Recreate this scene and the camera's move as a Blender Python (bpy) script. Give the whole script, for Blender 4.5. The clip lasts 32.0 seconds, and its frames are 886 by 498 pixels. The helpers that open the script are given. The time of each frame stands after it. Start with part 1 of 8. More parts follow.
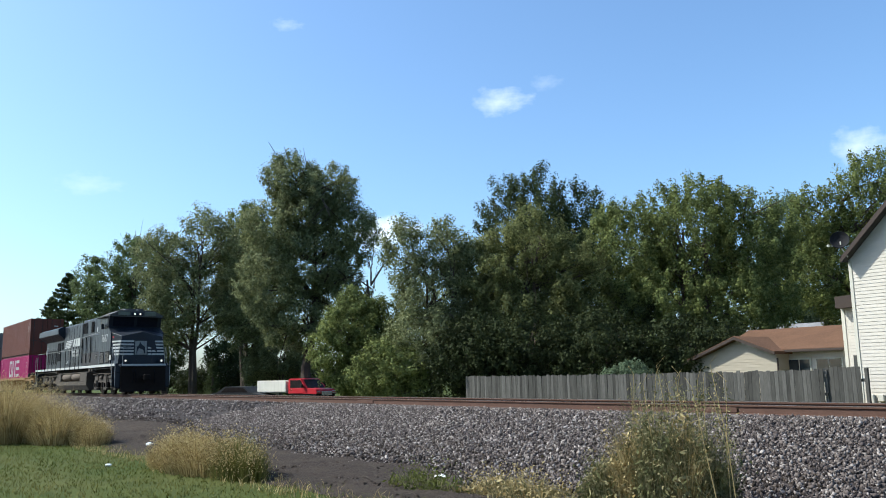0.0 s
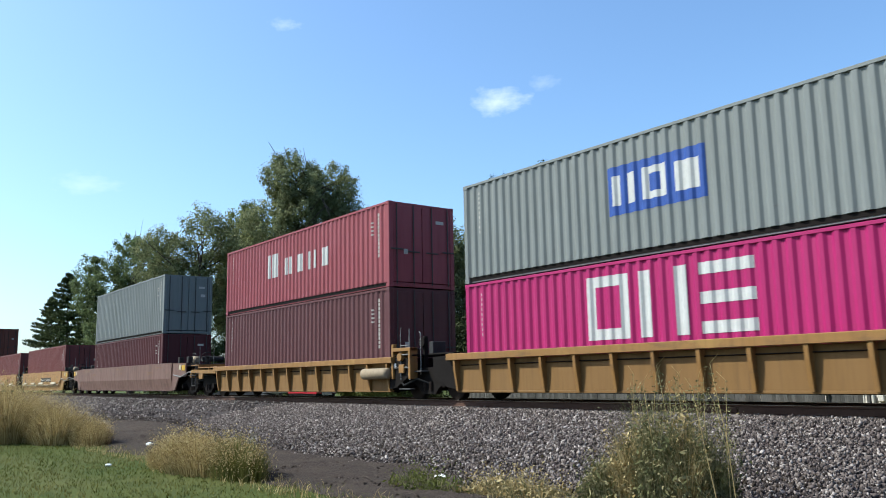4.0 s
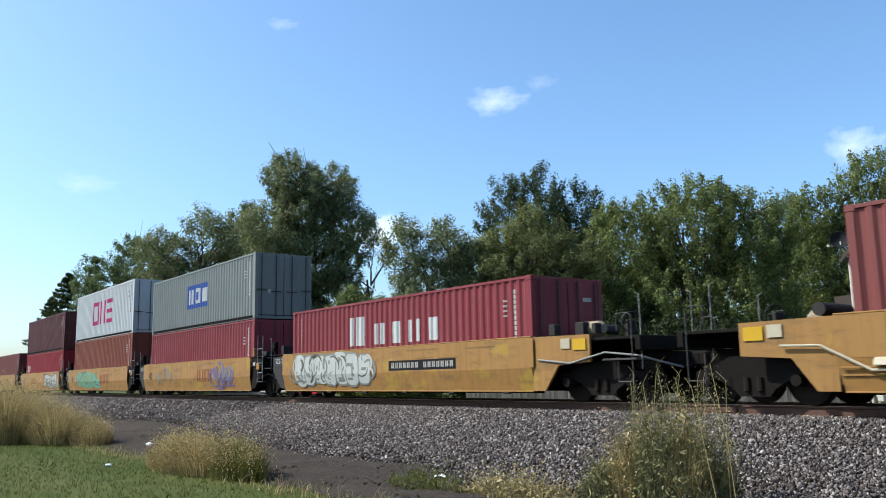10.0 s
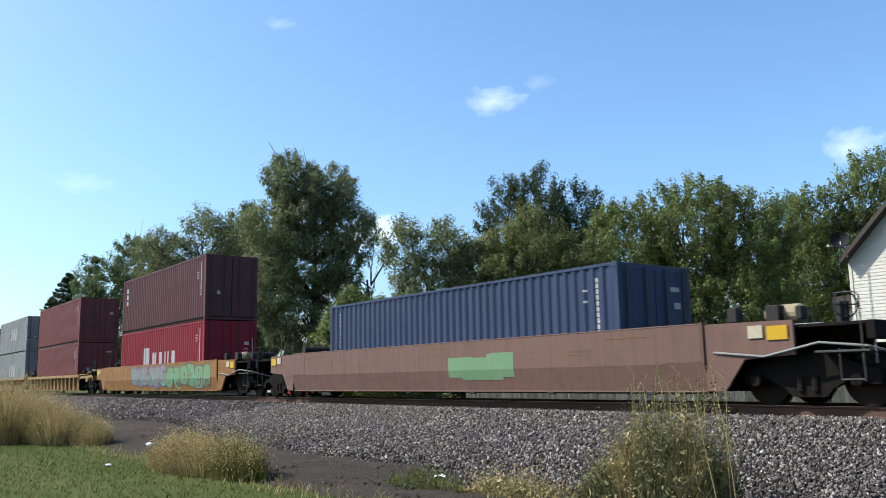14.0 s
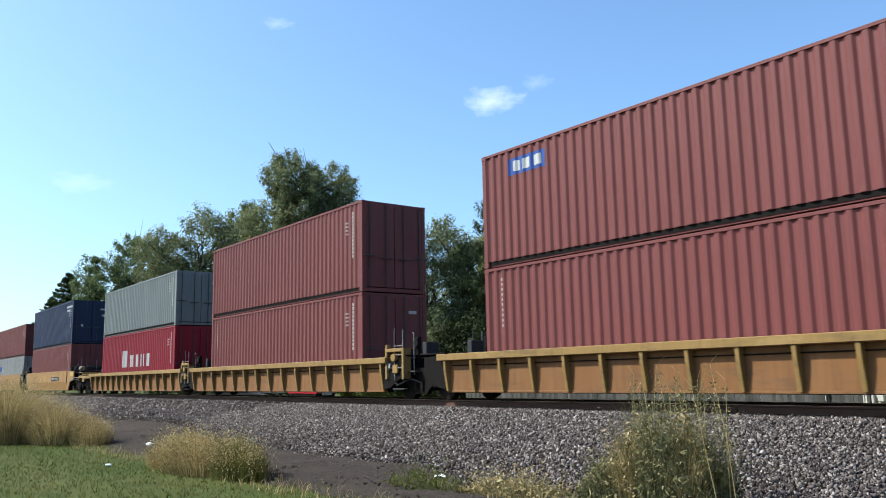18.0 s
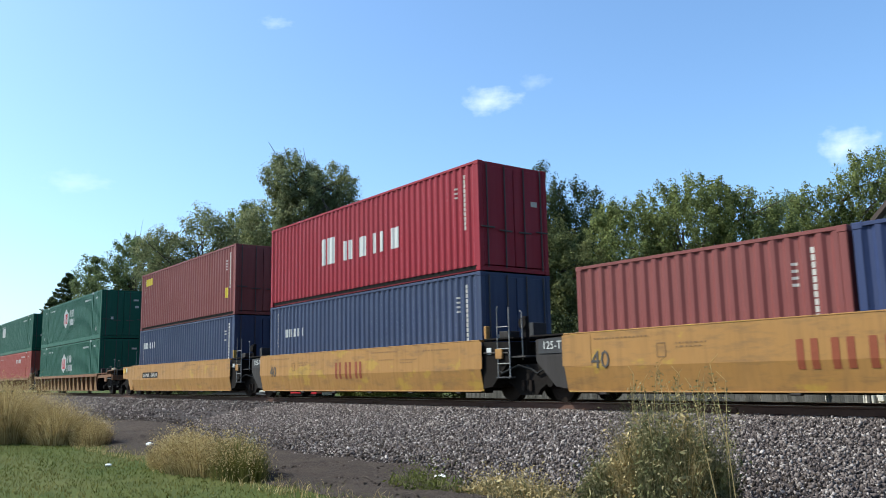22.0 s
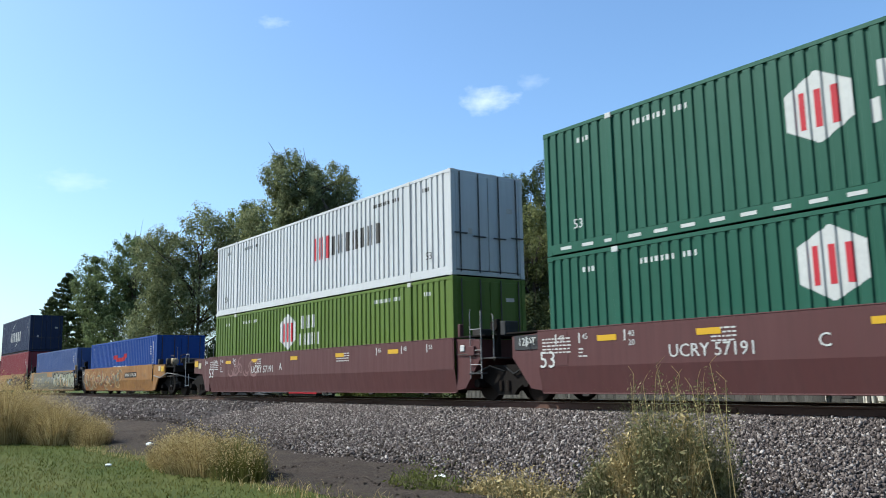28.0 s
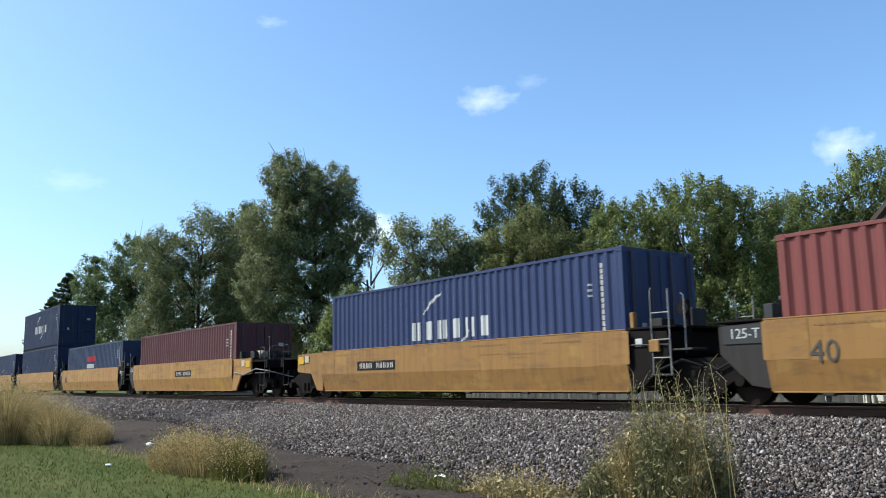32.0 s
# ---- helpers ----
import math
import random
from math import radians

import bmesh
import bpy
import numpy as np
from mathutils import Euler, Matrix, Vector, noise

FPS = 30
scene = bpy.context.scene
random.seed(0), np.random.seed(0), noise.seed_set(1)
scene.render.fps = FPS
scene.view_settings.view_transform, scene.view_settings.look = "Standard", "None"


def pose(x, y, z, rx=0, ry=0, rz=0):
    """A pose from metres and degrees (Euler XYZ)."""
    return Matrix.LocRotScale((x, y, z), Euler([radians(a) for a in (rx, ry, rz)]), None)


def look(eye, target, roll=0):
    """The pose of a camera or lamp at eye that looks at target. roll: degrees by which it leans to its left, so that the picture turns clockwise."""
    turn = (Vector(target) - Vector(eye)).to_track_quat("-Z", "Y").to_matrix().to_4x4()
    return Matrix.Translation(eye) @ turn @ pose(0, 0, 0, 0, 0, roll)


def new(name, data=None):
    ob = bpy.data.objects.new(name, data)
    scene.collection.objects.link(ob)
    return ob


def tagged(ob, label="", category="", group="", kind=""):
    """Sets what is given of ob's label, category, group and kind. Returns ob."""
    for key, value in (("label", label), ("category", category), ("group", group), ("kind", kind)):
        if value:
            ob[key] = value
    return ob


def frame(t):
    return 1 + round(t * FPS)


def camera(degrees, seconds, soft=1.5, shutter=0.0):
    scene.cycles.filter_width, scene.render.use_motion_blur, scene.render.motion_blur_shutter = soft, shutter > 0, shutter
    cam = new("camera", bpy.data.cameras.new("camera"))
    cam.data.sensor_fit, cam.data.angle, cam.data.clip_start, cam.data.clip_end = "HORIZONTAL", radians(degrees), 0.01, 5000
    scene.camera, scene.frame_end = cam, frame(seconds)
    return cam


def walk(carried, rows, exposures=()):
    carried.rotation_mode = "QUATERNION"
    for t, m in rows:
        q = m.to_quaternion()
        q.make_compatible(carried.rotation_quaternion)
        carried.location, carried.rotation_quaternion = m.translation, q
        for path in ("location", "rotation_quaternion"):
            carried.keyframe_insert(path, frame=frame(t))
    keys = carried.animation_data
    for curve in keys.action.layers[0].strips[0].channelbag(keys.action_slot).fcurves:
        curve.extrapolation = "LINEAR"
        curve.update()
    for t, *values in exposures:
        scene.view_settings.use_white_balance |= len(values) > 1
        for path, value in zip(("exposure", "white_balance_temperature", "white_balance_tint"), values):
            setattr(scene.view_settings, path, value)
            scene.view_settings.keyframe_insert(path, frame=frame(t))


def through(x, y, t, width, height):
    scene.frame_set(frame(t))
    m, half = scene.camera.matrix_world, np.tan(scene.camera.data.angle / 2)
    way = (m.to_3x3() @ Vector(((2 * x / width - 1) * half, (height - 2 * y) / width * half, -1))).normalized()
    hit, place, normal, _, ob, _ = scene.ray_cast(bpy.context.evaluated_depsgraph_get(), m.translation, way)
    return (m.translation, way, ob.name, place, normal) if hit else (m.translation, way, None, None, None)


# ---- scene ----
# World: x along the railway (the train runs towards +x), y across it, z up; z = 0 is the top of the rail.
T = 14.708                      # middle of the track
LAWN, FIELD = -0.90, -1.20      # ground before and behind the railway

# ---- camera: it stands still on the lawn ----
cam = camera(56.86, 32.0, 0.95, 0.06)
EYE = Vector((0.030, 0.297, 0.608))
VIEW = Matrix.Rotation(radians(52.777), 4, "Z") @ Vector((0, math.cos(radians(8.901)), math.sin(radians(8.901))))
walk(cam, [(0.0, look(EYE, EYE + VIEW, -1.119)), (32.0, look(EYE, EYE + VIEW, -1.119))], [
    (t, e + 0.09, 6130, 2) for t, e in ((0.0, 0.63), (1.0, 0.64), (2.0, 0.62), (3.0, 0.74), (4.0, 0.67), (7.0, 0.60), (10.5, 0.59), (12.0, 0.55), (13.0, 0.60), (16.0, 0.66), (17.0, 0.72),
                                 (19.0, 0.70), (21.0, 0.68), (24.0, 0.71), (27.0, 0.69), (28.0, 0.62), (29.0, 0.47), (30.0, 0.57), (31.0, 0.61), (32.0, 0.60))])


# ---- sky and sun ----
SUN_EL, SUN_AZ = radians(45), Vector((-0.67, -0.742))
world = bpy.data.worlds.new("sky")
scene.world = world
world.use_nodes = True
wn = world.node_tree.nodes
sky = wn.new("ShaderNodeTexSky")
sky.sky_type = "NISHITA"
sky.sun_disc = False
sky.sun_elevation = SUN_EL
sky.sun_rotation = math.atan2(SUN_AZ.x, SUN_AZ.y)
sky.altitude, sky.air_density, sky.dust_density, sky.ozone_density = 200, 1.05, 2.0, 5.6
wn["Background"].inputs["Strength"].default_value = 0.146
world.node_tree.links.new(sky.outputs[0], wn["Background"].inputs["Color"])
lamp = bpy.data.lights.new("sun", "SUN")
lamp.energy, lamp.angle, lamp.color = 4.5, radians(0.55), (1.0, 0.95, 0.87)
sun = new("sun", lamp)
to_sun = Vector((SUN_AZ.x, SUN_AZ.y, 0)).normalized() * math.cos(SUN_EL) + Vector((0, 0, math.sin(SUN_EL)))
sun.matrix_world = look(to_sun * 200, (0, 0, 0))


# ---- materials ----
def srgb(h):
    c = [int(h[i:i + 2], 16) / 255 for i in (0, 2, 4)]
    return tuple(v / 12.92 if v < 0.04045 else ((v + 0.055) / 1.055) ** 2.4 for v in c)


class Nodes:
    """Short ways to make the nodes of one material."""

    def __init__(self, name):
        self.mat = bpy.data.materials.new(name)
        self.mat.use_nodes = True
        self.t = self.mat.node_tree
        self.bsdf = self.t.nodes["Principled BSDF"]
        self.out = self.t.nodes["Material Output"]

    def n(self, kind, **ins):
        node = self.t.nodes.new("ShaderNode" + kind)
        for k, v in ins.items():
            self.put(node, k.replace("_", " "), v)
        return node

    def put(self, node, key, v):
        if isinstance(v, bpy.types.NodeSocket):
            self.t.links.new(v, node.inputs[key])
        else:
            node.inputs[key].default_value = v

    def coords(self, shift=True):
        tc = self.n("TexCoord").outputs["Object"]
        if not shift:
            return tc
        info = self.n("ObjectInfo")
        mul = self.n("Math"); mul.operation = "MULTIPLY"
        self.put(mul, 0, info.outputs["Random"]); mul.inputs[1].default_value = 60.0
        add = self.n("VectorMath")
        self.put(add, 0, tc); self.put(add, 1, mul.outputs[0])
        return add.outputs[0]

    def scaled(self, vec, s):
        m = self.n("Mapping")
        self.put(m, "Vector", vec); m.inputs["Scale"].default_value = s
        return m.outputs[0]

    def noise(self, vec, scale, detail=4.0, rough=0.6):
        t = self.n("TexNoise")
        self.put(t, "Vector", vec)
        t.inputs["Scale"].default_value, t.inputs["Detail"].default_value, t.inputs["Roughness"].default_value = scale, detail, rough
        return t.outputs["Fac"]

    def ramp(self, fac, *stops):
        r = self.n("ValToRGB")
        self.put(r, "Fac", fac)
        els = r.color_ramp.elements
        while len(els) < len(stops):
            els.new(0.5)
        for e, (p, c) in zip(els, stops):
            e.position, e.color = p, (*(c if isinstance(c, tuple) else (c, c, c)), 1)
        return r.outputs["Color"]

    def mix(self, fac, a, b, blend="MIX"):
        m = self.n("Mix"); m.data_type, m.blend_type = "RGBA", blend
        for i, v in ((0, fac), (6, a), (7, b)):
            if isinstance(v, bpy.types.NodeSocket):
                self.t.links.new(v, m.inputs[i])
            else:
                m.inputs[i].default_value = v if i == 0 else (*v, 1)
        return m.outputs[2]

    def bump(self, height, strength, distance=0.01):
        b = self.n("Bump")
        self.put(b, "Height", height)
        b.inputs["Strength"].default_value, b.inputs["Distance"].default_value = strength, distance
        self.put(self.bsdf, "Normal", b.outputs[0])

    def set(self, **ins):
        for k, v in ins.items():
            self.put(self.bsdf, k.replace("_", " "), v)
        return self.mat


DEPTH = 0.43                     # painted steel is darker than it looks in the sun


def paint(name, rgb, rough=0.5, fade=0.25, rust=0.15, dirt=0.3, metal=0.0, bump=0.15, fresh=None, stain=(0.088, 0.055, 0.032)):
    """Weathered paint on steel: faded patches, streaks of dirt that run down, spots of rust."""
    m = Nodes(name)
    v = m.coords()
    rgb = tuple(x * DEPTH for x in rgb)
    c = m.mix(m.ramp(m.noise(v, 0.7, 3), (0.3, 0.0), (0.75, fade)), rgb, tuple(min(1, x * 0.9 + 0.035) for x in rgb))
    if fresh:                    # touched-up patches and old stains
        c = m.mix(m.ramp(m.noise(m.scaled(v, (1, 1, 1.6)), 0.9, 5, 0.55), (0.60, 0.0), (0.63, 0.8)), c, tuple(x * DEPTH for x in fresh))
        c = m.mix(m.ramp(m.noise(m.scaled(v, (0.6, 0.6, 2.5)), 1.7, 6, 0.7), (0.52, 0.0), (0.70, 0.66)), c, stain)
    streak = m.noise(m.scaled(v, (5.0, 5.0, 0.35)), 1.6, 5, 0.65)
    c = m.mix(m.ramp(streak, (0.48, 0.0), (0.8, dirt)), c, tuple(x * 0.35 + 0.012 for x in rgb))
    chalk = m.noise(m.scaled(v, (3.2, 3.2, 0.22)), 1.1, 4, 0.6)
    c = m.mix(m.ramp(chalk, (0.52, 0.0), (0.78, fade * 1.6)), c, tuple(min(1, x * 1.3 + 0.02) for x in rgb))
    c = m.mix(m.ramp(m.noise(v, 0.28, 3), (0.35, 0.0), (0.7, 0.22)), c, tuple(x * 0.62 for x in rgb))
    spots = m.noise(v, 6.0, 6, 0.7)
    c = m.mix(m.ramp(spots, (0.66, 0.0), (0.74, rust)), c, (0.13, 0.05, 0.025))
    grain = m.noise(v, 45.0, 2)
    c = m.mix(m.ramp(grain, (0.35, 0.0), (0.8, 0.12)), c, tuple(x * 0.6 for x in rgb))
    m.bump(m.noise(v, 3.0, 4), bump, 0.02)
    r = m.ramp(streak, (0.3, max(0.05, rough - 0.1)), (0.8, min(1.0, rough + 0.2)))
    return m.set(Base_Color=c, Roughness=r, Metallic=metal, Specular_IOR_Level=0.22)


def plain(name, rgb, rough=0.6, vary=0.25, scale=8.0, metal=0.0, bump=0.2):
    """A dull surface with grain at two scales."""
    m = Nodes(name)
    v = m.coords()
    c = m.mix(m.ramp(m.noise(v, scale, 5), (0.3, 0.0), (0.75, vary)), rgb, tuple(x * 0.4 for x in rgb))
    c = m.mix(m.ramp(m.noise(v, scale * 0.12, 3), (0.35, 0.0), (0.75, vary)), c, tuple(min(1, x * 1.4 + 0.001) for x in rgb))
    m.bump(m.noise(v, scale * 2.5, 4), bump, 0.015)
    return m.set(Base_Color=c, Roughness=rough, Metallic=metal, Specular_IOR_Level=0.2 if max(rgb) > 0.03 else 0.05)


def leaf_paint(name, dark, light, through=0.42):
    """Leaves: each its own shade of green, letting some light through."""
    m = Nodes(name)
    geo = m.n("NewGeometry")
    c = m.ramp(geo.outputs["Random Per Island"], (0.0, dark), (0.55, tuple((a + b) / 2 for a, b in zip(dark, light))), (1.0, light))
    c = m.mix(m.ramp(m.noise(m.coords(), 0.35, 3), (0.35, 0.0), (0.7, 0.6)), c, tuple(x * 0.6 for x in dark))
    m.set(Base_Color=c, Roughness=0.7, Specular_IOR_Level=0.1)
    tr = m.n("BsdfTranslucent")
    m.put(tr, "Color", m.mix(0.5, c, light))
    mx = m.n("MixShader")
    mx.inputs[0].default_value = through
    m.t.links.new(m.bsdf.outputs[0], mx.inputs[1])
    m.t.links.new(tr.outputs[0], mx.inputs[2])
    m.t.links.new(mx.outputs[0], m.out.inputs["Surface"])
    return m.mat


def glass(name, tint=(0.02, 0.025, 0.03), rough=0.06):
    m = Nodes(name)
    v = m.coords()
    return m.set(Base_Color=m.mix(m.ramp(m.noise(v, 4.0), (0.4, 0.0), (0.8, 0.4)), tint, tuple(x * 2 + 0.01 for x in tint)), Roughness=rough, Specular_IOR_Level=0.8 if rough < 0.2 else 0.12)


# ---- building meshes ----
class Shape:
    """Gathers boxes, tubes and prisms into one mesh."""

    def __init__(self):
        self.v, self.f = [], []

    def add(self, verts, faces):
        k = len(self.v)
        self.v += [tuple(p) for p in verts]
        self.f += [tuple(i + k for i in f) for f in faces]
        return self

    def box(self, x0, x1, y0, y1, z0, z1, c=0.0):
        """A box; c: the width of its chamfered edges."""
        if c <= 0:
            return self.add([(x, y, z) for x in (x0, x1) for y in (y0, y1) for z in (z0, z1)],
                            [(0, 1, 3, 2), (4, 6, 7, 5), (0, 4, 5, 1), (2, 3, 7, 6), (0, 2, 6, 4), (1, 5, 7, 3)])
        bm = bmesh.new()
        bmesh.ops.create_cube(bm, size=1, matrix=Matrix.Translation(((x0 + x1) / 2, (y0 + y1) / 2, (z0 + z1) / 2)) @ Matrix.Diagonal((x1 - x0, y1 - y0, z1 - z0, 1)))
        bmesh.ops.bevel(bm, geom=bm.edges[:], offset=c, segments=1, affect="EDGES")
        return self.take(bm)

    def take(self, bm, m=None):
        bm.verts.index_update()
        self.add([(m @ q.co if m else q.co) for q in bm.verts], [[q.index for q in f.verts] for f in bm.faces])
        bm.free()
        return self

    def prism(self, outline, axis, a, b):
        """An outline of 2D points drawn out along an axis from a to b. axis y: (x, z); x: (y, z); z: (x, y)."""
        n = len(outline)
        mk = {"y": lambda p, w: (p[0], w, p[1]), "x": lambda p, w: (w, p[0], p[1]), "z": lambda p, w: (p[0], p[1], w)}[axis]
        return self.add([mk(p, w) for w in (a, b) for p in outline],
                        [tuple(range(n))[::-1], tuple(range(n, 2 * n))] + [(i, (i + 1) % n, n + (i + 1) % n, n + i) for i in range(n)])

    def tube(self, pts, radii, n=8, caps=True):
        """A round bar through points."""
        pts = [Vector(p) for p in pts]
        if not hasattr(radii, "__len__"):
            radii = [radii] * len(pts)
        rings, k = [], len(self.v)
        for i, p in enumerate(pts):
            d = (pts[min(i + 1, len(pts) - 1)] - pts[max(i - 1, 0)]).normalized()
            a = d.orthogonal().normalized() if i == 0 else (a - d * a.dot(d)).normalized()
            b = d.cross(a)
            rings.append([p + (a * math.cos(q) + b * math.sin(q)) * radii[i] for q in (math.tau * j / n for j in range(n))])
        faces = [(i * n + j, i * n + (j + 1) % n, (i + 1) * n + (j + 1) % n, (i + 1) * n + j) for i in range(len(pts) - 1) for j in range(n)]
        if caps:
            faces += [tuple(range(n))[::-1], tuple(range((len(pts) - 1) * n, len(pts) * n))]
        return self.add([p for r in rings for p in r], faces)

    def mesh(self, name, mat=None, smooth=False):
        me = bpy.data.meshes.new(name)
        me.from_pydata(self.v, [], self.f)
        bm = bmesh.new()
        bm.from_mesh(me)
        if len(bm.faces) < 60000:
            bmesh.ops.recalc_face_normals(bm, faces=bm.faces[:])
        bm.to_mesh(me)
        bm.free()
        if smooth:
            for p in me.polygons:
                p.use_smooth = True
        if mat:
            me.materials.append(mat)
        return me


KEPT = {}


def kept(key, make):
    """A mesh that is made once and then shared."""
    if key not in KEPT:
        KEPT[key] = make()
    return KEPT[key]


def part(name, mesh, material, parent, label="", at=None, kind=""):
    """Links one mesh as a part under a thing or another part."""
    if isinstance(mesh, Shape):
        mesh = mesh.mesh(name)
    if not mesh.materials:
        mesh.materials.append(None)
    ob = new(name, mesh)
    ob.parent = parent
    if at is not None:
        ob.matrix_basis = at if isinstance(at, Matrix) else Matrix.Translation(at)
    ob.material_slots[0].link = "OBJECT"
    ob.material_slots[0].material = material
    return tagged(ob, label, kind=kind)


def thing(name, label, category, group="", kind="", at=None):
    ob = new(name)
    ob.empty_display_size = 0.3
    if at is not None:
        ob.matrix_basis = at if isinstance(at, Matrix) else Matrix.Translation(at)
    return tagged(ob, label, category, group, kind)


def quads(name, verts, per, mat):
    """A mesh from an array of loose faces with so many corners each."""
    v = np.asarray(verts, dtype=np.float32).reshape(-1, 3)
    n = len(v) // per
    me = bpy.data.meshes.new(name)
    me.vertices.add(len(v)); me.vertices.foreach_set("co", v.ravel())
    me.loops.add(len(v)); me.loops.foreach_set("vertex_index", np.arange(len(v), dtype=np.int32))
    me.polygons.add(n); me.polygons.foreach_set("loop_start", np.arange(0, len(v), per, dtype=np.int32))
    me.update(calc_edges=True)
    me.materials.append(mat)
    return me


def lettering(text, size, depth=0.004):
    """Words in the built-in font as a thin mesh in the x-z plane, centred, read from -y."""
    cu = bpy.data.curves.new("lettering", "FONT")
    cu.body, cu.size, cu.extrude = text, size, depth / 2
    cu.align_x, cu.align_y = "CENTER", "CENTER"
    cu.resolution_u = 2
    ob = bpy.data.objects.new("lettering", cu)
    me = bpy.data.meshes.new_from_object(ob)
    me.transform(Matrix.Rotation(radians(90), 4, "X"))
    me.materials.clear()
    bpy.data.objects.remove(ob)
    return me


# ---- ground ----
def band_mesh(name, outline, xs, mat):
    """A strip along the railway: an outline of (y, z) drawn along the stations xs."""
    n = len(outline)
    verts = [(x, y, z) for x in xs for y, z in outline]
    faces = [(i * n + j, i * n + j + 1, (i + 1) * n + j + 1, (i + 1) * n + j) for i in range(len(xs) - 1) for j in range(n - 1)]
    me = bpy.data.meshes.new(name)
    me.from_pydata(verts, [], faces)
    me.materials.append(mat)
    return me


def grass_paint():
    m = Nodes("lawn_grass")
    v = m.coords(False)
    c = m.ramp(m.noise(v, 2.2, 6, 0.7), (0.25, (0.022, 0.034, 0.007)), (0.5, (0.046, 0.062, 0.013)), (0.8, (0.092, 0.098, 0.028)))
    c = m.mix(m.ramp(m.noise(v, 0.25, 4), (0.45, 0.0), (0.7, 0.55)), c, (0.098, 0.092, 0.032))
    c = m.mix(m.ramp(m.noise(v, 30, 3), (0.4, 0.0), (0.75, 0.25)), c, (0.04, 0.06, 0.014))
    m.bump(m.noise(v, 25, 4), 0.4, 0.04)
    return m.set(Base_Color=c, Roughness=0.9, Specular_IOR_Level=0.08)


def soil_paint():
    m = Nodes("dark_cinder_soil")
    v = m.coords(False)
    c = m.ramp(m.noise(v, 9, 6, 0.75), (0.3, (0.022, 0.017, 0.014)), (0.55, (0.056, 0.043, 0.035)), (0.8, (0.12, 0.096, 0.080)))
    c = m.mix(m.ramp(m.noise(v, 1.2, 4), (0.4, 0.0), (0.7, 0.4)), c, (0.055, 0.045, 0.035))
    c = m.mix(m.ramp(m.noise(v, 34, 4, 0.75), (0.5, 0.0), (0.7, 0.85)), c, (0.105, 0.086, 0.074))
    c = m.mix(m.ramp(m.noise(v, 0.9, 4), (0.45, 0.0), (0.62, 0.6)), c, (0.075, 0.058, 0.046))
    m.bump(m.noise(v, 22, 5, 0.7), 1.0, 0.06)
    return m.set(Base_Color=c, Roughness=0.95, Specular_IOR_Level=0.08)


def ballast_paint():
    m = Nodes("ballast_bed")
    v = m.coords(False)
    vor = m.n("TexVoronoi")
    m.put(vor, "Vector", v); vor.inputs["Scale"].default_value = 24.0
    c = m.ramp(vor.outputs["Color"], (0.0, (0.030, 0.024, 0.022)), (0.5, (0.085, 0.067, 0.062)), (1.0, (0.17, 0.14, 0.13)))
    # shade in the gaps between stones, painted as dark cell rims
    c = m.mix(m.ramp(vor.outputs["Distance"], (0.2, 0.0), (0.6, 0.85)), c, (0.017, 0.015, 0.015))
    m.bump(vor.outputs["Distance"], -1.0, 0.06)
    return m.set(Base_Color=c, Roughness=0.9, Specular_IOR_Level=0.08)


def stone_paint():
    m = Nodes("crushed_stone")
    geo = m.n("NewGeometry")
    c = m.ramp(geo.outputs["Random Per Island"], (0.0, (0.036, 0.029, 0.026)), (0.35, (0.088, 0.070, 0.063)), (0.75, (0.160, 0.133, 0.120)), (1.0, (0.38, 0.335, 0.305)))
    v = m.coords(False)
    c = m.mix(m.ramp(m.noise(v, 60, 3), (0.4, 0.0), (0.75, 0.35)), c, (0.06, 0.05, 0.05))
    c = m.mix(m.ramp(m.noise(v, 0.8, 3), (0.4, 0.0), (0.7, 0.3)), c, (0.085, 0.07, 0.066))
    return m.set(Base_Color=c, Roughness=0.85, Specular_IOR_Level=0.08)


LAWN_MAT, SOIL_MAT, STONE_MAT = grass_paint(), soil_paint(), stone_paint()
FAR = [-3000, -1200, -500, -250, -150, -100]
STATIONS = FAR + list(range(-90, 41, 2)) + [60, 100, 150, 300, 700, 1500, 3000]
ground = new("ground", band_mesh("ground", [(-3000, LAWN), (-300, LAWN), (-60, LAWN), (-15, LAWN), (0, LAWN), (3, LAWN), (6, LAWN), (9, LAWN - 0.03), (14, FIELD), (20, FIELD), (40, FIELD), (80, FIELD), (300, FIELD), (3000, FIELD)], STATIONS, LAWN_MAT))
tagged(ground, "mown green lawn and field with dry yellowish patches", "ground", kind="structure")

rng = np.random.default_rng(5)


def wavy(x, seed, size=0.35):
    return size * noise.noise(Vector((x * 0.23, seed, 0.0))) + size * 0.6 * noise.noise(Vector((x * 0.9, seed + 9.0, 0.0)))


# the ballast bank
CREST_A, CREST_B, TOE_A, TOE_B = T - 1.85, T + 1.85, 8.55, T + 4.6


def bank(y):
    """The height of the ballast's surface at y."""
    return float(np.interp(y, [TOE_A - 0.3, TOE_A, CREST_A - 1.6, CREST_A, CREST_B, TOE_B], [LAWN - 0.05, LAWN + 0.03, -0.42, -0.20, -0.20, FIELD]))


bank_ys = [TOE_A - 0.3, TOE_A, 9.5, 11.0, CREST_A - 1.6, CREST_A, T - 0.9, T, T + 0.9, CREST_B, TOE_B]
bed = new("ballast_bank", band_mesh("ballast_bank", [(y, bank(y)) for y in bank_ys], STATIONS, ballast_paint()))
tagged(bed, "sloping bank of grey-pink crushed stone under the rails", "ballast", kind="structure")


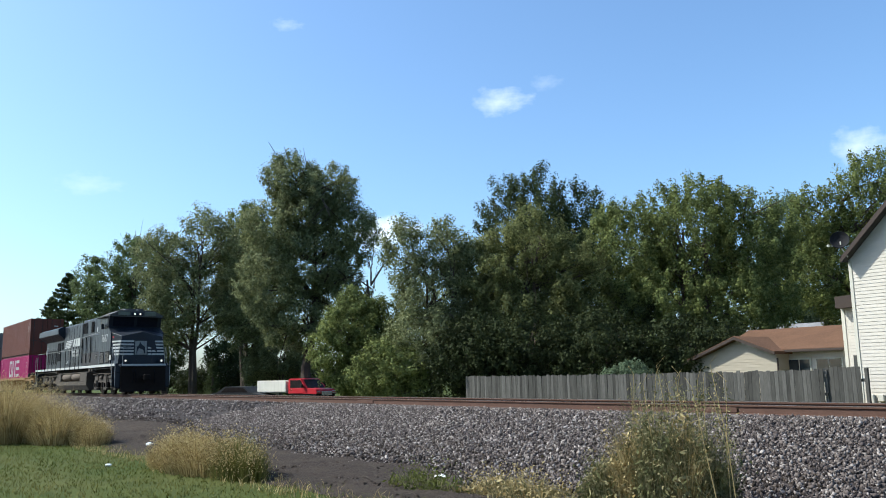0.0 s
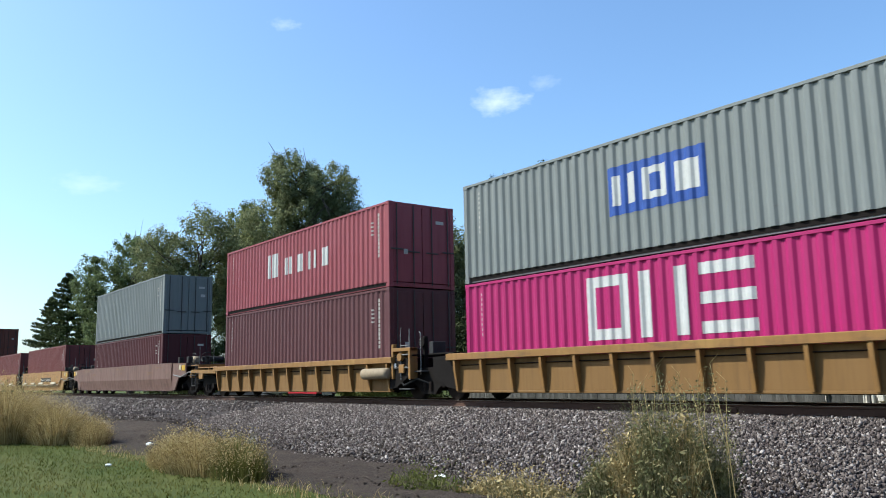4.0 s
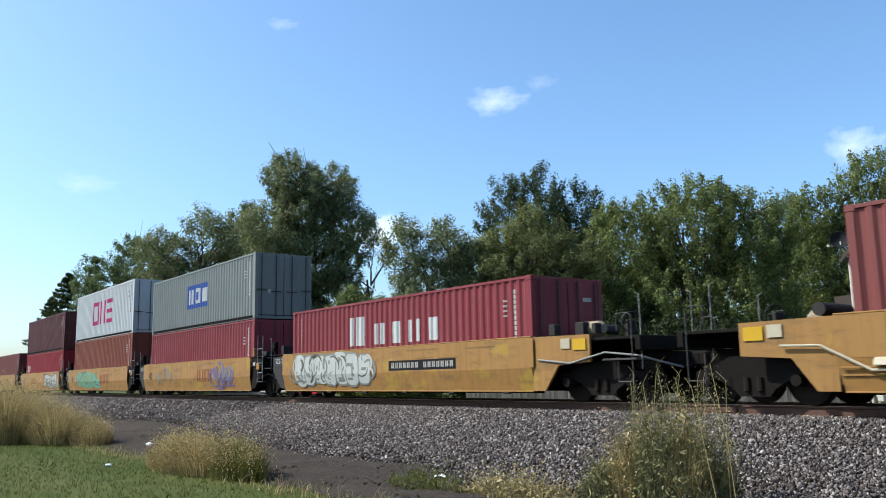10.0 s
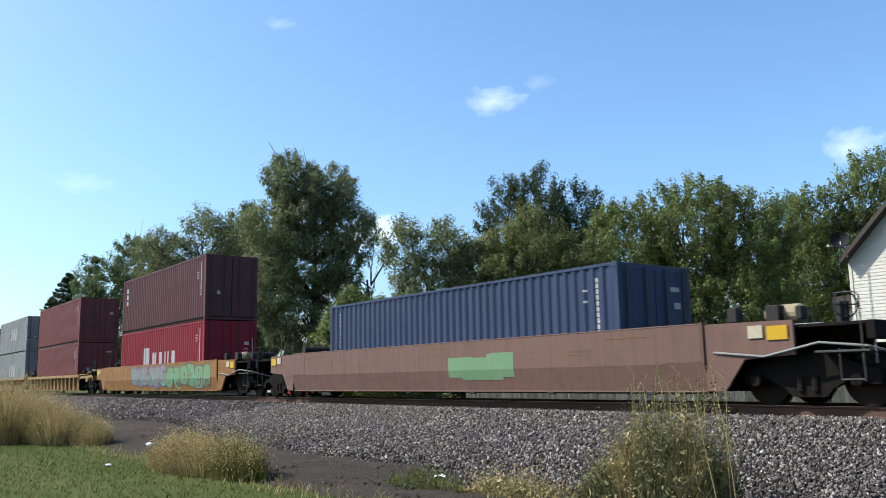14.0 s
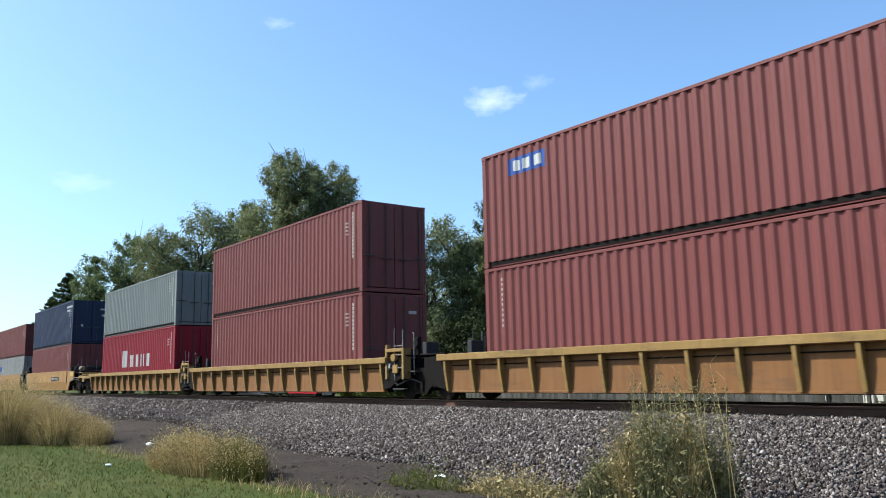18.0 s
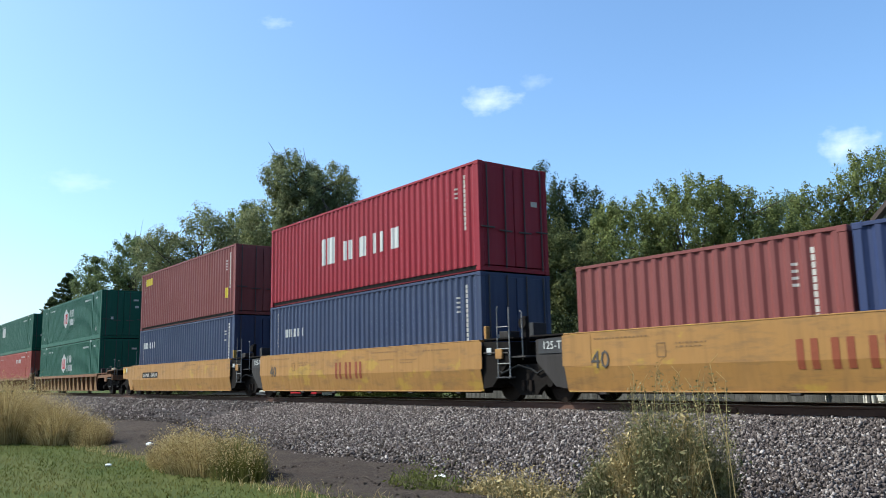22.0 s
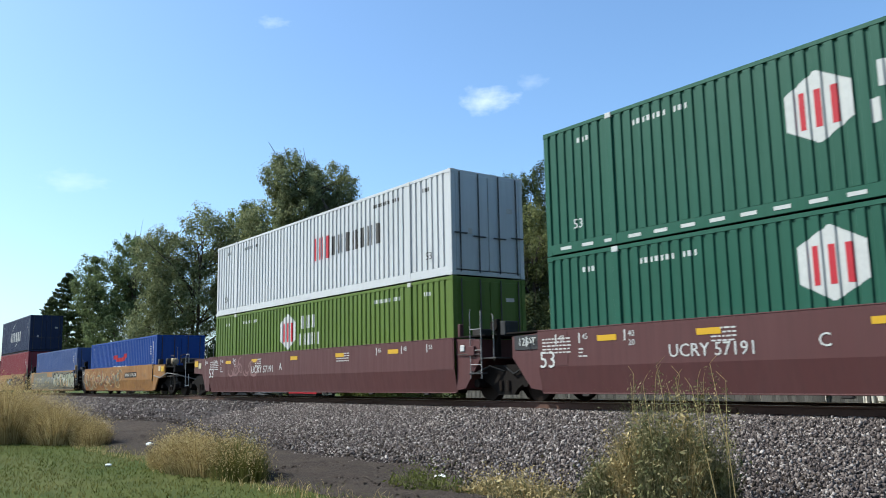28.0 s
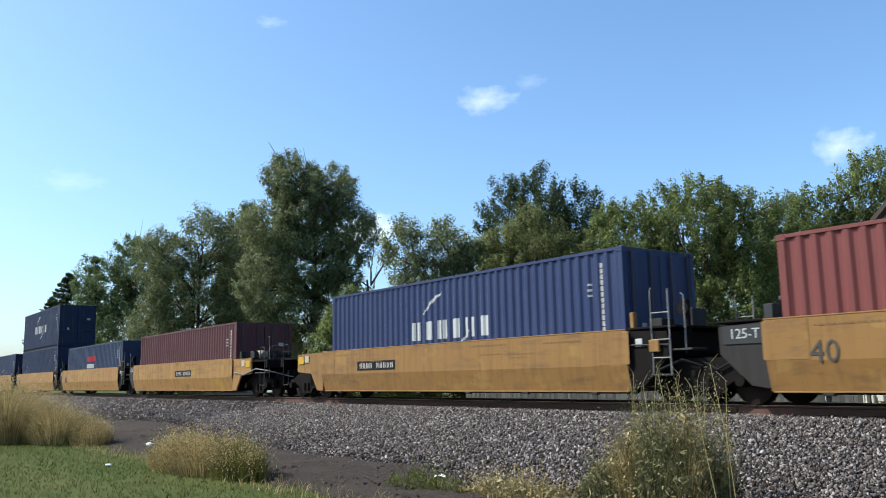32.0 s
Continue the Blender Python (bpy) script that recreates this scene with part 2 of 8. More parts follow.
# bare dark soil between the lawn and the ballast, which it covers in places
def soil_edge(x):
    return 8.65 + 1.15 * math.exp(-((x + 28.5) / 6.0) ** 2) - 1.5 / (1 + math.exp(-(x + 9.6) * 2.2)) + wavy(x, 17.0, 0.45)


soil = Shape()
sx = [-200, -150, -110] + [q * 0.4 for q in range(-225, 51)] + [40, 80, 200]
for i, x in enumerate(sx):
    a, b = 6.0 + wavy(x, 3.0, 0.6), soil_edge(x)
    for k in range(9):
        y = a + (b - a) * k / 8
        soil.v.append((x, y, max(LAWN, bank(y)) + (0.006 if k == 0 else 0.045 if k < 8 else -0.02) + (0.05 * noise.noise(Vector((x * 1.7, y * 1.7, 4.0))) if 0 < k < 8 else 0)))
    if i:
        soil.f += [((i - 1) * 9 + j, (i - 1) * 9 + j + 1, i * 9 + j + 1, i * 9 + j) for j in range(8)]
tagged(new("soil_strip", soil.mesh("soil_strip", SOIL_MAT, True)), "strip of bare dark cinder soil beside the ballast", "soil", kind="structure")


def stones(name, n, x0, x1, y0, y1, size, seed, near=None):
    """Loose angular stones on the bank, more of them where the camera is near."""
    r = np.random.default_rng(seed)
    x = x1 - (x1 - x0) * r.random(n) ** (near or 1.0)
    y = y0 + (y1 - y0) * r.random(n)
    if near:
        ok = y > np.array([soil_edge(v) for v in x]) + r.normal(0, 0.42, n)
        x, y = x[ok], y[ok]
        n = len(x)
    z = np.maximum(LAWN, np.interp(y, [TOE_A - 0.3, TOE_A, CREST_A - 1.6, CREST_A, CREST_B, TOE_B], [LAWN - 0.05, LAWN + 0.03, -0.42, -0.20, -0.20, FIELD]))
    if not near and y1 < 10:
        z = z + 0.045
    s = size * (0.55 + 0.9 * r.random(n) ** 1.6)
    octa = np.array([(1, 0, 0), (-1, 0, 0), (0, 1, 0), (0, -1, 0), (0, 0, 1), (0, 0, -1)], dtype=float)
    p = octa[None] * np.array([1.0, 0.8, 0.62]) + r.normal(0, 0.26, (n, 6, 3))
    q = r.normal(size=(n, 4)); q /= np.linalg.norm(q, axis=1)[:, None]
    w, a, b, c = q.T
    rot = np.stack([1 - 2 * (b * b + c * c), 2 * (a * b - c * w), 2 * (a * c + b * w), 2 * (a * b + c * w), 1 - 2 * (a * a + c * c), 2 * (b * c - a * w), 2 * (a * c - b * w), 2 * (b * c + a * w), 1 - 2 * (a * a + b * b)], 1).reshape(n, 3, 3)
    p = np.einsum("nij,nkj->nki", rot, p) * s[:, None, None]
    p += np.stack([x, y, z + s * 0.22 + 0.02 * r.random(n)], 1)[:, None]
    faces = np.array([(0, 2, 4), (2, 1, 4), (1, 3, 4), (3, 0, 4), (2, 0, 5), (1, 2, 5), (3, 1, 5), (0, 3, 5)])
    me = bpy.data.meshes.new(name)
    me.vertices.add(n * 6); me.vertices.foreach_set("co", p.astype(np.float32).ravel())
    idx = (faces[None] + (np.arange(n) * 6)[:, None, None]).reshape(-1, 3)
    me.loops.add(idx.size); me.loops.foreach_set("vertex_index", idx.astype(np.int32).ravel())
    me.polygons.add(len(idx)); me.polygons.foreach_set("loop_start", np.arange(0, idx.size, 3, dtype=np.int32))
    me.update(calc_edges=True)
    me.materials.append(STONE_MAT)
    return new(name, me)


tagged(stones("ballast_stones", 106000, -26, -3.4, 6.9, T - 0.85, 0.029, 1, 0.85), "loose angular grey and pinkish crushed stones on the bank", "ballast", kind="stuff")
tagged(stones("ballast_stones", 30000, -75, -26, TOE_A - 0.2, T - 0.85, 0.044, 2, 0.7), "loose angular grey and pinkish crushed stones further along", "ballast", kind="stuff")
tagged(stones("ballast_stones", 5000, -40, -3, T - 0.6, T + 1.9, 0.05, 3), "crushed stones between and behind the rails", "ballast", kind="stuff")
tagged(stones("scattered_stones", 4200, -34, -4, 6.4, 10.2, 0.022, 4), "sparse stones scattered on the dark soil", "ballast", kind="stuff")
clods = stones("soil_clods", 9000, -36, -5, 6.2, 10.0, 0.034, 6)
clods.data.materials.clear()
clods.data.materials.append(SOIL_MAT)
tagged(clods, "lumpy dark cinder clods on the bare soil", "soil", kind="stuff")

# ---- the railway track ----
RAIL_MAT = plain("rusty_rail_web", (0.085, 0.045, 0.032), 0.75, 0.4, 20, 0.0)
HEAD_MAT = plain("worn_rail_head", (0.34, 0.29, 0.26), 0.32, 0.2, 30, 0.9, 0.05)
TIE_MAT = plain("creosoted_timber", (0.055, 0.042, 0.034), 0.9, 0.5, 12)
track = thing("railway_track", "single railway track of rusty steel rails on timber ties", "railway track", kind="structure")
RAIL = [(-0.076, -0.185), (0.076, -0.185), (0.076, -0.172), (0.012, -0.150), (0.010, -0.045), (0.036, -0.034), (0.037, -0.008), (0.028, -0.003), (-0.028, -0.003), (-0.037, -0.008), (-0.036, -0.034), (-0.010, -0.045), (-0.012, -0.150), (-0.076, -0.172)]
for side in (-1, 1):
    rail = part("rail", Shape().prism([(y + T + side * 0.755, z) for y, z in RAIL], "x", -1500, 1500), RAIL_MAT, track)
    part("running_surface", Shape().box(-1500, 1500, T + side * 0.755 - 0.033, T + side * 0.755 + 0.033, -0.0035, 0.0), HEAD_MAT, rail, "polished steel running surface")
for x in (-4.6, -9.9, -22.5):
    part("joint_bar", Shape().box(x, x + 0.9, T - 0.755 - 0.045, T - 0.755 - 0.012, -0.145, -0.055, 0.006), RAIL_MAT, track)
tie_me = Shape().box(-0.115, 0.115, -1.3, 1.3, -0.365, -0.188, 0.012).mesh("tie")
plate_me = Shape().box(-0.1, 0.1, -0.17, 0.17, -0.188, -0.176, 0.003).box(-0.06, -0.035, -0.13, -0.105, -0.176, -0.15).box(0.035, 0.06, -0.13, -0.105, -0.176, -0.15).mesh("tie_plate")
for i in range(130):
    x = 4 - i * 0.533
    tie = part("tie", tie_me, TIE_MAT, track, at=pose(x, T, 0, 0, 0, rng.normal(0, 0.6)))
    part("tie_plate", plate_me, RAIL_MAT, tie, at=(0, -0.755, 0))


# ---- grass, weeds ----
def blades(n, x, y, z, h, w, lean, seed):
    """Bent blades of grass as narrow four-cornered strips."""
    r = np.random.default_rng(seed)
    a = r.random(n) * math.tau
    d = np.stack([np.cos(a), np.sin(a), np.zeros(n)], 1)
    side = np.stack([-np.sin(a), np.cos(a), np.zeros(n)], 1) * (w * (0.6 + 0.8 * r.random(n)))[:, None]
    base = np.stack([x, y, z], 1)
    hh = (h * (0.5 + 0.8 * r.random(n)))[:, None]
    mid = base + d * hh * 0.25 * lean + np.array([0, 0, 1]) * hh * 0.6
    tip = base + d * hh * 0.8 * lean + np.array([0, 0, 1]) * hh
    return np.concatenate([np.stack([base - side, base + side, mid + side * 0.7, mid - side * 0.7], 1), np.stack([mid - side * 0.7, mid + side * 0.7, tip + side * 0.1, tip - side * 0.1], 1)], 0)


def blade_paint(name, a, b, c, patch=None):
    m = Nodes(name)
    geo = m.n("NewGeometry")
    col = m.ramp(geo.outputs["Random Per Island"], (0.0, a), (0.5, b), (1.0, c))
    if patch:
        v = m.coords(False)
        col = m.mix(m.ramp(m.noise(v, 0.55, 4, 0.65), (0.42, 0.0), (0.68, 0.7)), col, patch)
        col = m.mix(m.ramp(m.noise(v, 2.6, 3), (0.45, 0.0), (0.7, 0.5)), col, tuple(x * 0.7 for x in a))
    m.set(Base_Color=col, Roughness=0.7, Specular_IOR_Level=0.1)
    tr = m.n("BsdfTranslucent")
    m.put(tr, "Color", col)
    mx = m.n("MixShader")
    mx.inputs[0].default_value = 0.3
    m.t.links.new(m.bsdf.outputs[0], mx.inputs[1]); m.t.links.new(tr.outputs[0], mx.inputs[2])
    m.t.links.new(mx.outputs[0], m.out.inputs["Surface"])
    return m.mat


GREEN_BLADE = blade_paint("green_grass_blades", (0.056, 0.073, 0.013), (0.082, 0.100, 0.020), (0.132, 0.138, 0.038), (0.175, 0.150, 0.052))
STRAW_BLADE = blade_paint("dry_grass_blades", (0.17, 0.121, 0.047), (0.35, 0.265, 0.118), (0.53, 0.43, 0.225))
WEED_BLADE = blade_paint("weed_leaves", (0.066, 0.074, 0.030), (0.150, 0.146, 0.066), (0.33, 0.285, 0.155))

n = 56000
gx = -4.5 - 33 * rng.random(n) ** 1.3
gy = -3 + 9.4 * rng.random(n)
tagged(new("lawn_blades", quads("lawn_blades", blades(n, gx, gy, np.full(n, LAWN), np.full(n, 0.05), np.full(n, 0.0065), 1.3, 11), 4, GREEN_BLADE)), "short mown green grass blades on the lawn", "grass", kind="stuff")
n = 1500
gx = -5 - 30 * rng.random(n); gy = 5.3 + 0.75 * rng.random(n) ** 1.5
tagged(new("grass_fringe", quads("grass_fringe", blades(n, gx, gy, np.full(n, LAWN), np.full(n, 0.12), np.full(n, 0.005), 1.1, 12), 4, STRAW_BLADE)), "ragged fringe of dry grass at the lawn's edge", "grass", kind="stuff")
WHITE_MAT = plain("white_paint_chip", (0.75, 0.75, 0.72), 0.7)


def clump(name, label, cx, cy, rx, ry, h, n, mat, seed, heads=0.25, z=LAWN, lean=0.6, w=0.006, mat2=None, leafy=0):
    """A thick tuft of tall grass or weeds: many stems in a mound, some with seed heads."""
    r = np.random.default_rng(seed)
    a, q = r.random(n) * math.tau, r.random(n) ** 0.6
    x, y = cx + rx * q * np.cos(a), cy + ry * q * np.sin(a)
    hh = h * (1.05 - 0.65 * q ** 2) * (0.6 + 0.4 * r.random(n))
    ob = thing(name, label, "grass tuft" if not leafy else "weeds", group="tufts beside the track")
    zz = np.full(n, z) if not callable(z) else np.array([z(v) for v in y])
    rise = np.where(r.random(n) < 0.62, r.random(n) * 0.72, 0.0)
    part("grass_mass", quads("grass_mass", blades(n, x + r.normal(0, 0.10, n) * rise * hh, y + r.normal(0, 0.10, n) * rise * hh, zz + rise * hh, hh * (1 - 0.72 * rise), np.full(n, w), lean, seed), 4, None), mat, ob, kind="stuff")
    k = int(n * heads)
    if k:
        tops = np.stack([x[:k], y[:k], zz[:k] + hh[:k] * (0.8 + 0.5 * r.random(k))], 1)
        off = r.normal(0, 1, (k, 5, 3)) * np.array([0.04, 0.04, 0.09])
        c = (tops[:, None] + off + np.stack([(r.random(k) - .5) * hh[:k] * .9, (r.random(k) - .5) * hh[:k] * .9, np.zeros(k)], 1)[:, None]).reshape(-1, 3)
        part("seed_fluff", quads("seed_fluff", cards(c, 0.020, r), 4, None), mat2 or mat, ob, kind="stuff")
    if leafy:
        i = r.integers(0, n, leafy)
        f = r.random(leafy)
        c = np.stack([x[i] + r.normal(0, 0.07, leafy), y[i] + r.normal(0, 0.07, leafy), zz[i] + hh[i] * f * 1.05], 1)
        part("leafage", quads("leafage", cards(c, 0.026, r, 3.0, 0.6), 4, None), mat2 or mat, ob, kind="stuff")
    return ob


def cards(c, size, r, long=1.6, up=0.0):
    """Small leaves at the places c: pointed four-cornered faces, turned at random."""
    n = len(c)
    d = r.normal(size=(n, 3)); d[:, 2] += up
    d /= np.linalg.norm(d, axis=1)[:, None]
    e = np.cross(d, r.normal(size=(n, 3))); e /= np.linalg.norm(e, axis=1)[:, None]
    s = (size * (0.6 + 0.8 * r.random(n)))[:, None]
    bow = np.cross(d, e) * s * 0.25
    return np.stack([c - d * s * long * 0.5, c + e * s * 0.5 + bow, c + d * s * long * 0.5, c - e * s * 0.5 + bow], 1)


clump("dry_grass_tuft", "tall straw-yellow dry grass tuft at the lawn's edge", -25.6, 4.5, 1.7, 1.1, 1.42, 4600, STRAW_BLADE, 21, 0.9, LAWN, 1.2)
clump("dry_grass_tuft", "low straw-yellow grass tuft with a green base", -23.6, 5.3, 1.3, 0.6, 0.92, 2600, STRAW_BLADE, 22, 0.9, LAWN, 1.2)
clump("dry_grass_tuft", "low brownish dry grass spreading from a taller tuft", -22.6, 5.9, 1.2, 0.5, 0.58, 1700, STRAW_BLADE, 29, 0.9, LAWN, 1.2)
clump("yellow_grass_tuft", "yellow-green grass tuft beside the bare soil", -14.2, 5.5, 1.3, 0.5, 0.55, 2600, STRAW_BLADE, 23, 0.7, LAWN, 1.1, mat2=STRAW_BLADE)
clump("green_grass_tuft", "short green and yellow grass tuft", -12.7, 5.7, 1.0, 0.4, 0.55, 1900, GREEN_BLADE, 24, 0.5, mat2=STRAW_BLADE)
for i, (x, y, h, k, m) in enumerate(((-6.45, 7.40, 0.55, 700, WEED_BLADE), (-6.18, 7.55, 0.85, 900, STRAW_BLADE), (-5.98, 7.70, 1.10, 1100, WEED_BLADE), (-5.80, 7.55, 0.88, 800, WEED_BLADE), (-5.66, 7.86, 1.08, 1000, WEED_BLADE),
                                     (-5.50, 7.65, 0.72, 700, STRAW_BLADE), (-5.38, 7.92, 0.80, 700, WEED_BLADE))):
    clump("tall_weeds", "tall wispy grey-green weeds with pale seed heads beside the ballast", x, y, 0.24, 0.22, h, k, m, 120 + i, 0.12, -0.88, 0.55, 0.0032, STRAW_BLADE if i % 3 == 1 else WEED_BLADE, 1900)
clump("low_weeds", "low yellowish weeds at the foot of the ballast", -7.6, 7.2, 1.1, 0.35, 0.30, 900, WEED_BLADE, 27, 0.25, LAWN, 0.8, 0.004, STRAW_BLADE, 900)
clump("low_weeds", "sparse low green weeds on the dark soil", -9.3, 7.0, 0.8, 0.3, 0.26, 420, WEED_BLADE, 28, 0.25, LAWN, 0.8, 0.004, GREEN_BLADE, 400)
stalks = thing("weed_stalks", "bare pale weed stalks rising above the weeds", "weeds", group="tufts beside the track")
for i in range(16):
    a = Vector((-5.8 + rng.normal(0, 0.38), 7.8 + rng.normal(0, 0.3), -0.88))
    b = a + Vector((rng.normal(0, 0.18), rng.normal(0, 0.12), 1.15 + 0.45 * rng.random()))
    c = b + Vector((rng.normal(0, 0.12), 0, 0.10))
    part("stalk", Shape().tube([a, (a + b) / 2 + Vector((rng.normal(0, 0.05), 0, 0)), b, c], [0.006, 0.005, 0.003, 0.002], 5), STRAW_BLADE, stalks)
    cc = np.array([b.lerp(a, q) for q in rng.random(70) * 0.55]) + rng.normal(0, 0.035, (70, 3))
    part("leafage", quads("leafage", cards(cc, 0.015, rng, 2.6), 4, None), WEED_BLADE, stalks, kind="stuff")
for x, y, s in ((-20.4, 6.8, 0.10), (-20.1, 6.7, 0.07), (-16.1, 4.7, 0.06), (-10.1, 7.2, 0.05), (-10.0, 7.8, 0.09)):
    bm = bmesh.new()
    bmesh.ops.create_icosphere(bm, subdivisions=1, radius=s)
    for q in bm.verts:
        q.co = Vector((q.co.x * 1.3, q.co.y, q.co.z * 0.6)) * (0.8 + 0.4 * random.random())
    tagged(new("pale_stone", Shape().take(bm, Matrix.Translation((x, y, LAWN + s * 0.4))).mesh("pale_stone", WHITE_MAT)), "pale stone lying at the edge of the grass", "stone", group="pale stones")


def leaves(c, out, size, r):
    """Small pointed leaves of three corners at the places c, their faces turned towards out."""
    n = len(c)
    out = out / np.linalg.norm(out, axis=1)[:, None]
    d = np.cross(out, r.normal(size=(n, 3))); d /= np.linalg.norm(d, axis=1)[:, None]
    e = np.cross(out, d)
    s = (size * (0.6 + 0.8 * r.random(n)))[:, None]
    return np.stack([c - d * s * 0.85, c + d * s * 0.5 + e * s * 0.5, c + d * s * 0.5 - e * s * 0.5], 1)


# ---- trees ----
BARK = plain("bark", (0.075, 0.058, 0.045), 0.9, 0.5, 9, 0, 0.8)


def tree(name, label, x, y, height, crown, leaf, size, count, seed, trunk=0.3, lean=0.0, clumps=150, spread=0.75, forks=2, z=FIELD, spike=False):
    """A tree: tapered trunk, limbs to the crown's lobes, and a crown of many small leaves in uneven clumps.
    crown: lobes (dx, dy, height of the middle, half-width, half-height). spike: its leaves stand in upright pointed tufts."""
    r = np.random.default_rng(seed)
    count, clumps, size, spread = int(count * 3.4), int(clumps * 4.6), size * 0.74, spread * 0.66
    ob = thing(name, label, "tree", group="trees behind the railway", at=(x, y, z))
    wood = Shape()
    top = max(c[2] + c[4] * 0.4 for c in crown)
    trunks = [Vector((0, 0, 0))] if forks == 1 else [Vector((0.25 * k - 0.12, 0.1 * k, 0)) for k in range(forks)]
    mid = []
    for k, b in enumerate(trunks):
        path, p = [], b.copy()
        for i in range(7):
            path.append(p.copy())
            p = p + Vector((r.normal(0, 0.012) * height + lean * height / 7 + (k - (forks - 1) / 2) * 0.016 * height, r.normal(0, 0.012) * height, top * 0.88 / 6))
        wood.tube(path, [trunk * (1 - 0.85 * i / 6) * (1.25 if i == 0 else 1) for i in range(7)], 8)
        mid += path[2:]
    limbs = Shape()
    for dx, dy, h, rw, rh in crown:
        for j in range(5):
            o = min(mid, key=lambda q: abs(q.z - (h - rh * (0.4 + 0.3 * j / 5))) + 0.2 * r.random())
            e = Vector((dx + r.normal(0, 0.45) * rw, dy + r.normal(0, 0.45) * rw, h + r.normal(0.1, 0.35) * rh))
            m1 = o.lerp(e, 0.5) + Vector((r.normal(0, 0.1) * rw, r.normal(0, 0.1) * rw, 0.12 * rh))
            limbs.tube([o, m1, e], [trunk * 0.3, trunk * 0.18, trunk * 0.05], 6)
            for _ in range(3):
                t = m1.lerp(e, r.random()) + Vector(r.normal(0, 0.35, 3)) * min(rw, rh)
                limbs.tube([m1.lerp(e, 0.4 * r.random()), t], [trunk * 0.09, trunk * 0.03], 5)
    part("trunk", wood, BARK, ob)
    # a thin pale tube draws the highlight on the nose's upper edge
    part("limb_work", limbs, BARK, ob)
    vol = np.array([c[3] ** 2 * c[4] for c in crown]) ** 0.75
    share = vol / vol.sum()
    pts, out = [], []
    for (dx, dy, h, rw, rh), q in zip(crown, share):
        k = max(8, int(clumps * q))
        d = r.normal(size=(k, 3)); d /= np.linalg.norm(d, axis=1)[:, None]
        rad = (0.35 + 0.60 * r.random(k) ** 0.45) * (0.88 + 0.18 * r.random(k))
        c = np.array([dx, dy, h]) + d * rad[:, None] * np.array([rw, rw, rh])
        m = max(6, int(count * q / k))
        s = spread * (0.75 + 0.85 * r.random(k))
        u = d * (np.array([0.35, 0.35, 0.2]) if spike else np.array([0.75, 0.75, 0.5])) + np.array([0, 0, 0.8]) + r.normal(0, 0.12 if spike else 0.25, (k, 3))
        u /= np.linalg.norm(u, axis=1)[:, None]
        o = r.normal(size=(k, m, 3)); o /= np.linalg.norm(o, axis=2)[:, :, None]
        far = r.random((k, m, 1)) ** 0.55
        up = (o * u[:, None]).sum(2)[:, :, None]
        pts.append((c[:, None] + (o * (0.62 if spike else 0.80) * (1 - (0.5 if spike else 0.15) * np.clip(up, 0, 1)) + u[:, None] * up * (0.56 if spike else 0.30)) * far * s[:, None, None]).reshape(-1, 3))
        out.append((o * 1.0 + d[:, None] * 0.5 + r.normal(0, 0.5, (k, m, 3))).reshape(-1, 3))
    pts, out = np.concatenate(pts), np.concatenate(out)
    ok = pts[:, 2] > 0.15
    pts, out = pts[ok], out[ok]
    part("crown", quads("crown", leaves(pts, out, size, r), 3, None), leaf, ob, kind="stuff")
    return ob


LEAF_A = leaf_paint("grey_green_leaves", (0.066, 0.082, 0.038), (0.341, 0.358, 0.171), 0.32)
LEAF_B = leaf_paint("deep_green_leaves", (0.050, 0.074, 0.033), (0.246, 0.297, 0.123), 0.3)
LEAF_C = leaf_paint("yellow_green_leaves", (0.050, 0.070, 0.021), (0.269, 0.297, 0.099), 0.3)
LEAF_O = leaf_paint("olive_green_leaves", (0.058, 0.069, 0.026), (0.280, 0.286, 0.106), 0.3)
LEAF_D = leaf_paint("bluish_green_leaves", (0.06, 0.088, 0.055), (0.21, 0.26, 0.145))
# the deep shade under the trees is put into this leaf colour
LEAF_S = leaf_paint("shade_toned_shrub_leaves", (0.014, 0.021, 0.008), (0.062, 0.074, 0.026), 0.15)
LEAF_N = leaf_paint("dark_green_leaves", (0.026, 0.040, 0.017), (0.105, 0.128, 0.048), 0.2)


def conifer(name, label, x, y, height, width, seed, z=FIELD):
    """A pointed evergreen: straight trunk and tiers of drooping boughs."""
    r = np.random.default_rng(seed)
    ob = thing(name, label, "tree", group="trees behind the railway", at=(x, y, z))
    part("trunk", Shape().tube([(0, 0, 0), (0, 0, height * 0.5), (0, 0, height)], [0.22, 0.14, 0.02], 8), BARK, ob)
    pts = []
    tiers = max(9, int(height * 0.95))
    for i in range(tiers * 11):
        h = height * (0.10 + 0.90 * ((i // 11) + 0.8 * r.random()) / tiers)
        reach = width / 2 * (1 - h / height) ** 0.82 * (0.65 + 0.55 * r.random()) + 0.10
        a = r.random() * math.tau
        k = 135
        t = r.random(k) ** 0.6
        side = r.normal(0, 0.10, k) * reach * (1.15 - t)
        c = np.stack([np.cos(a) * reach * t - np.sin(a) * side, np.sin(a) * reach * t + np.cos(a) * side, h - 0.30 * reach * t + 0.34 * t ** 2 * reach], 1)
        pts.append(c + r.normal(0, 1, (k, 3)) * np.array([0.08, 0.08, 0.07]))
    part("crown", quads("crown", cards(np.concatenate(pts), 0.013 * height, r, 2.2)[:, :3], 3, None), LEAF_N, ob, kind="stuff")
    return ob


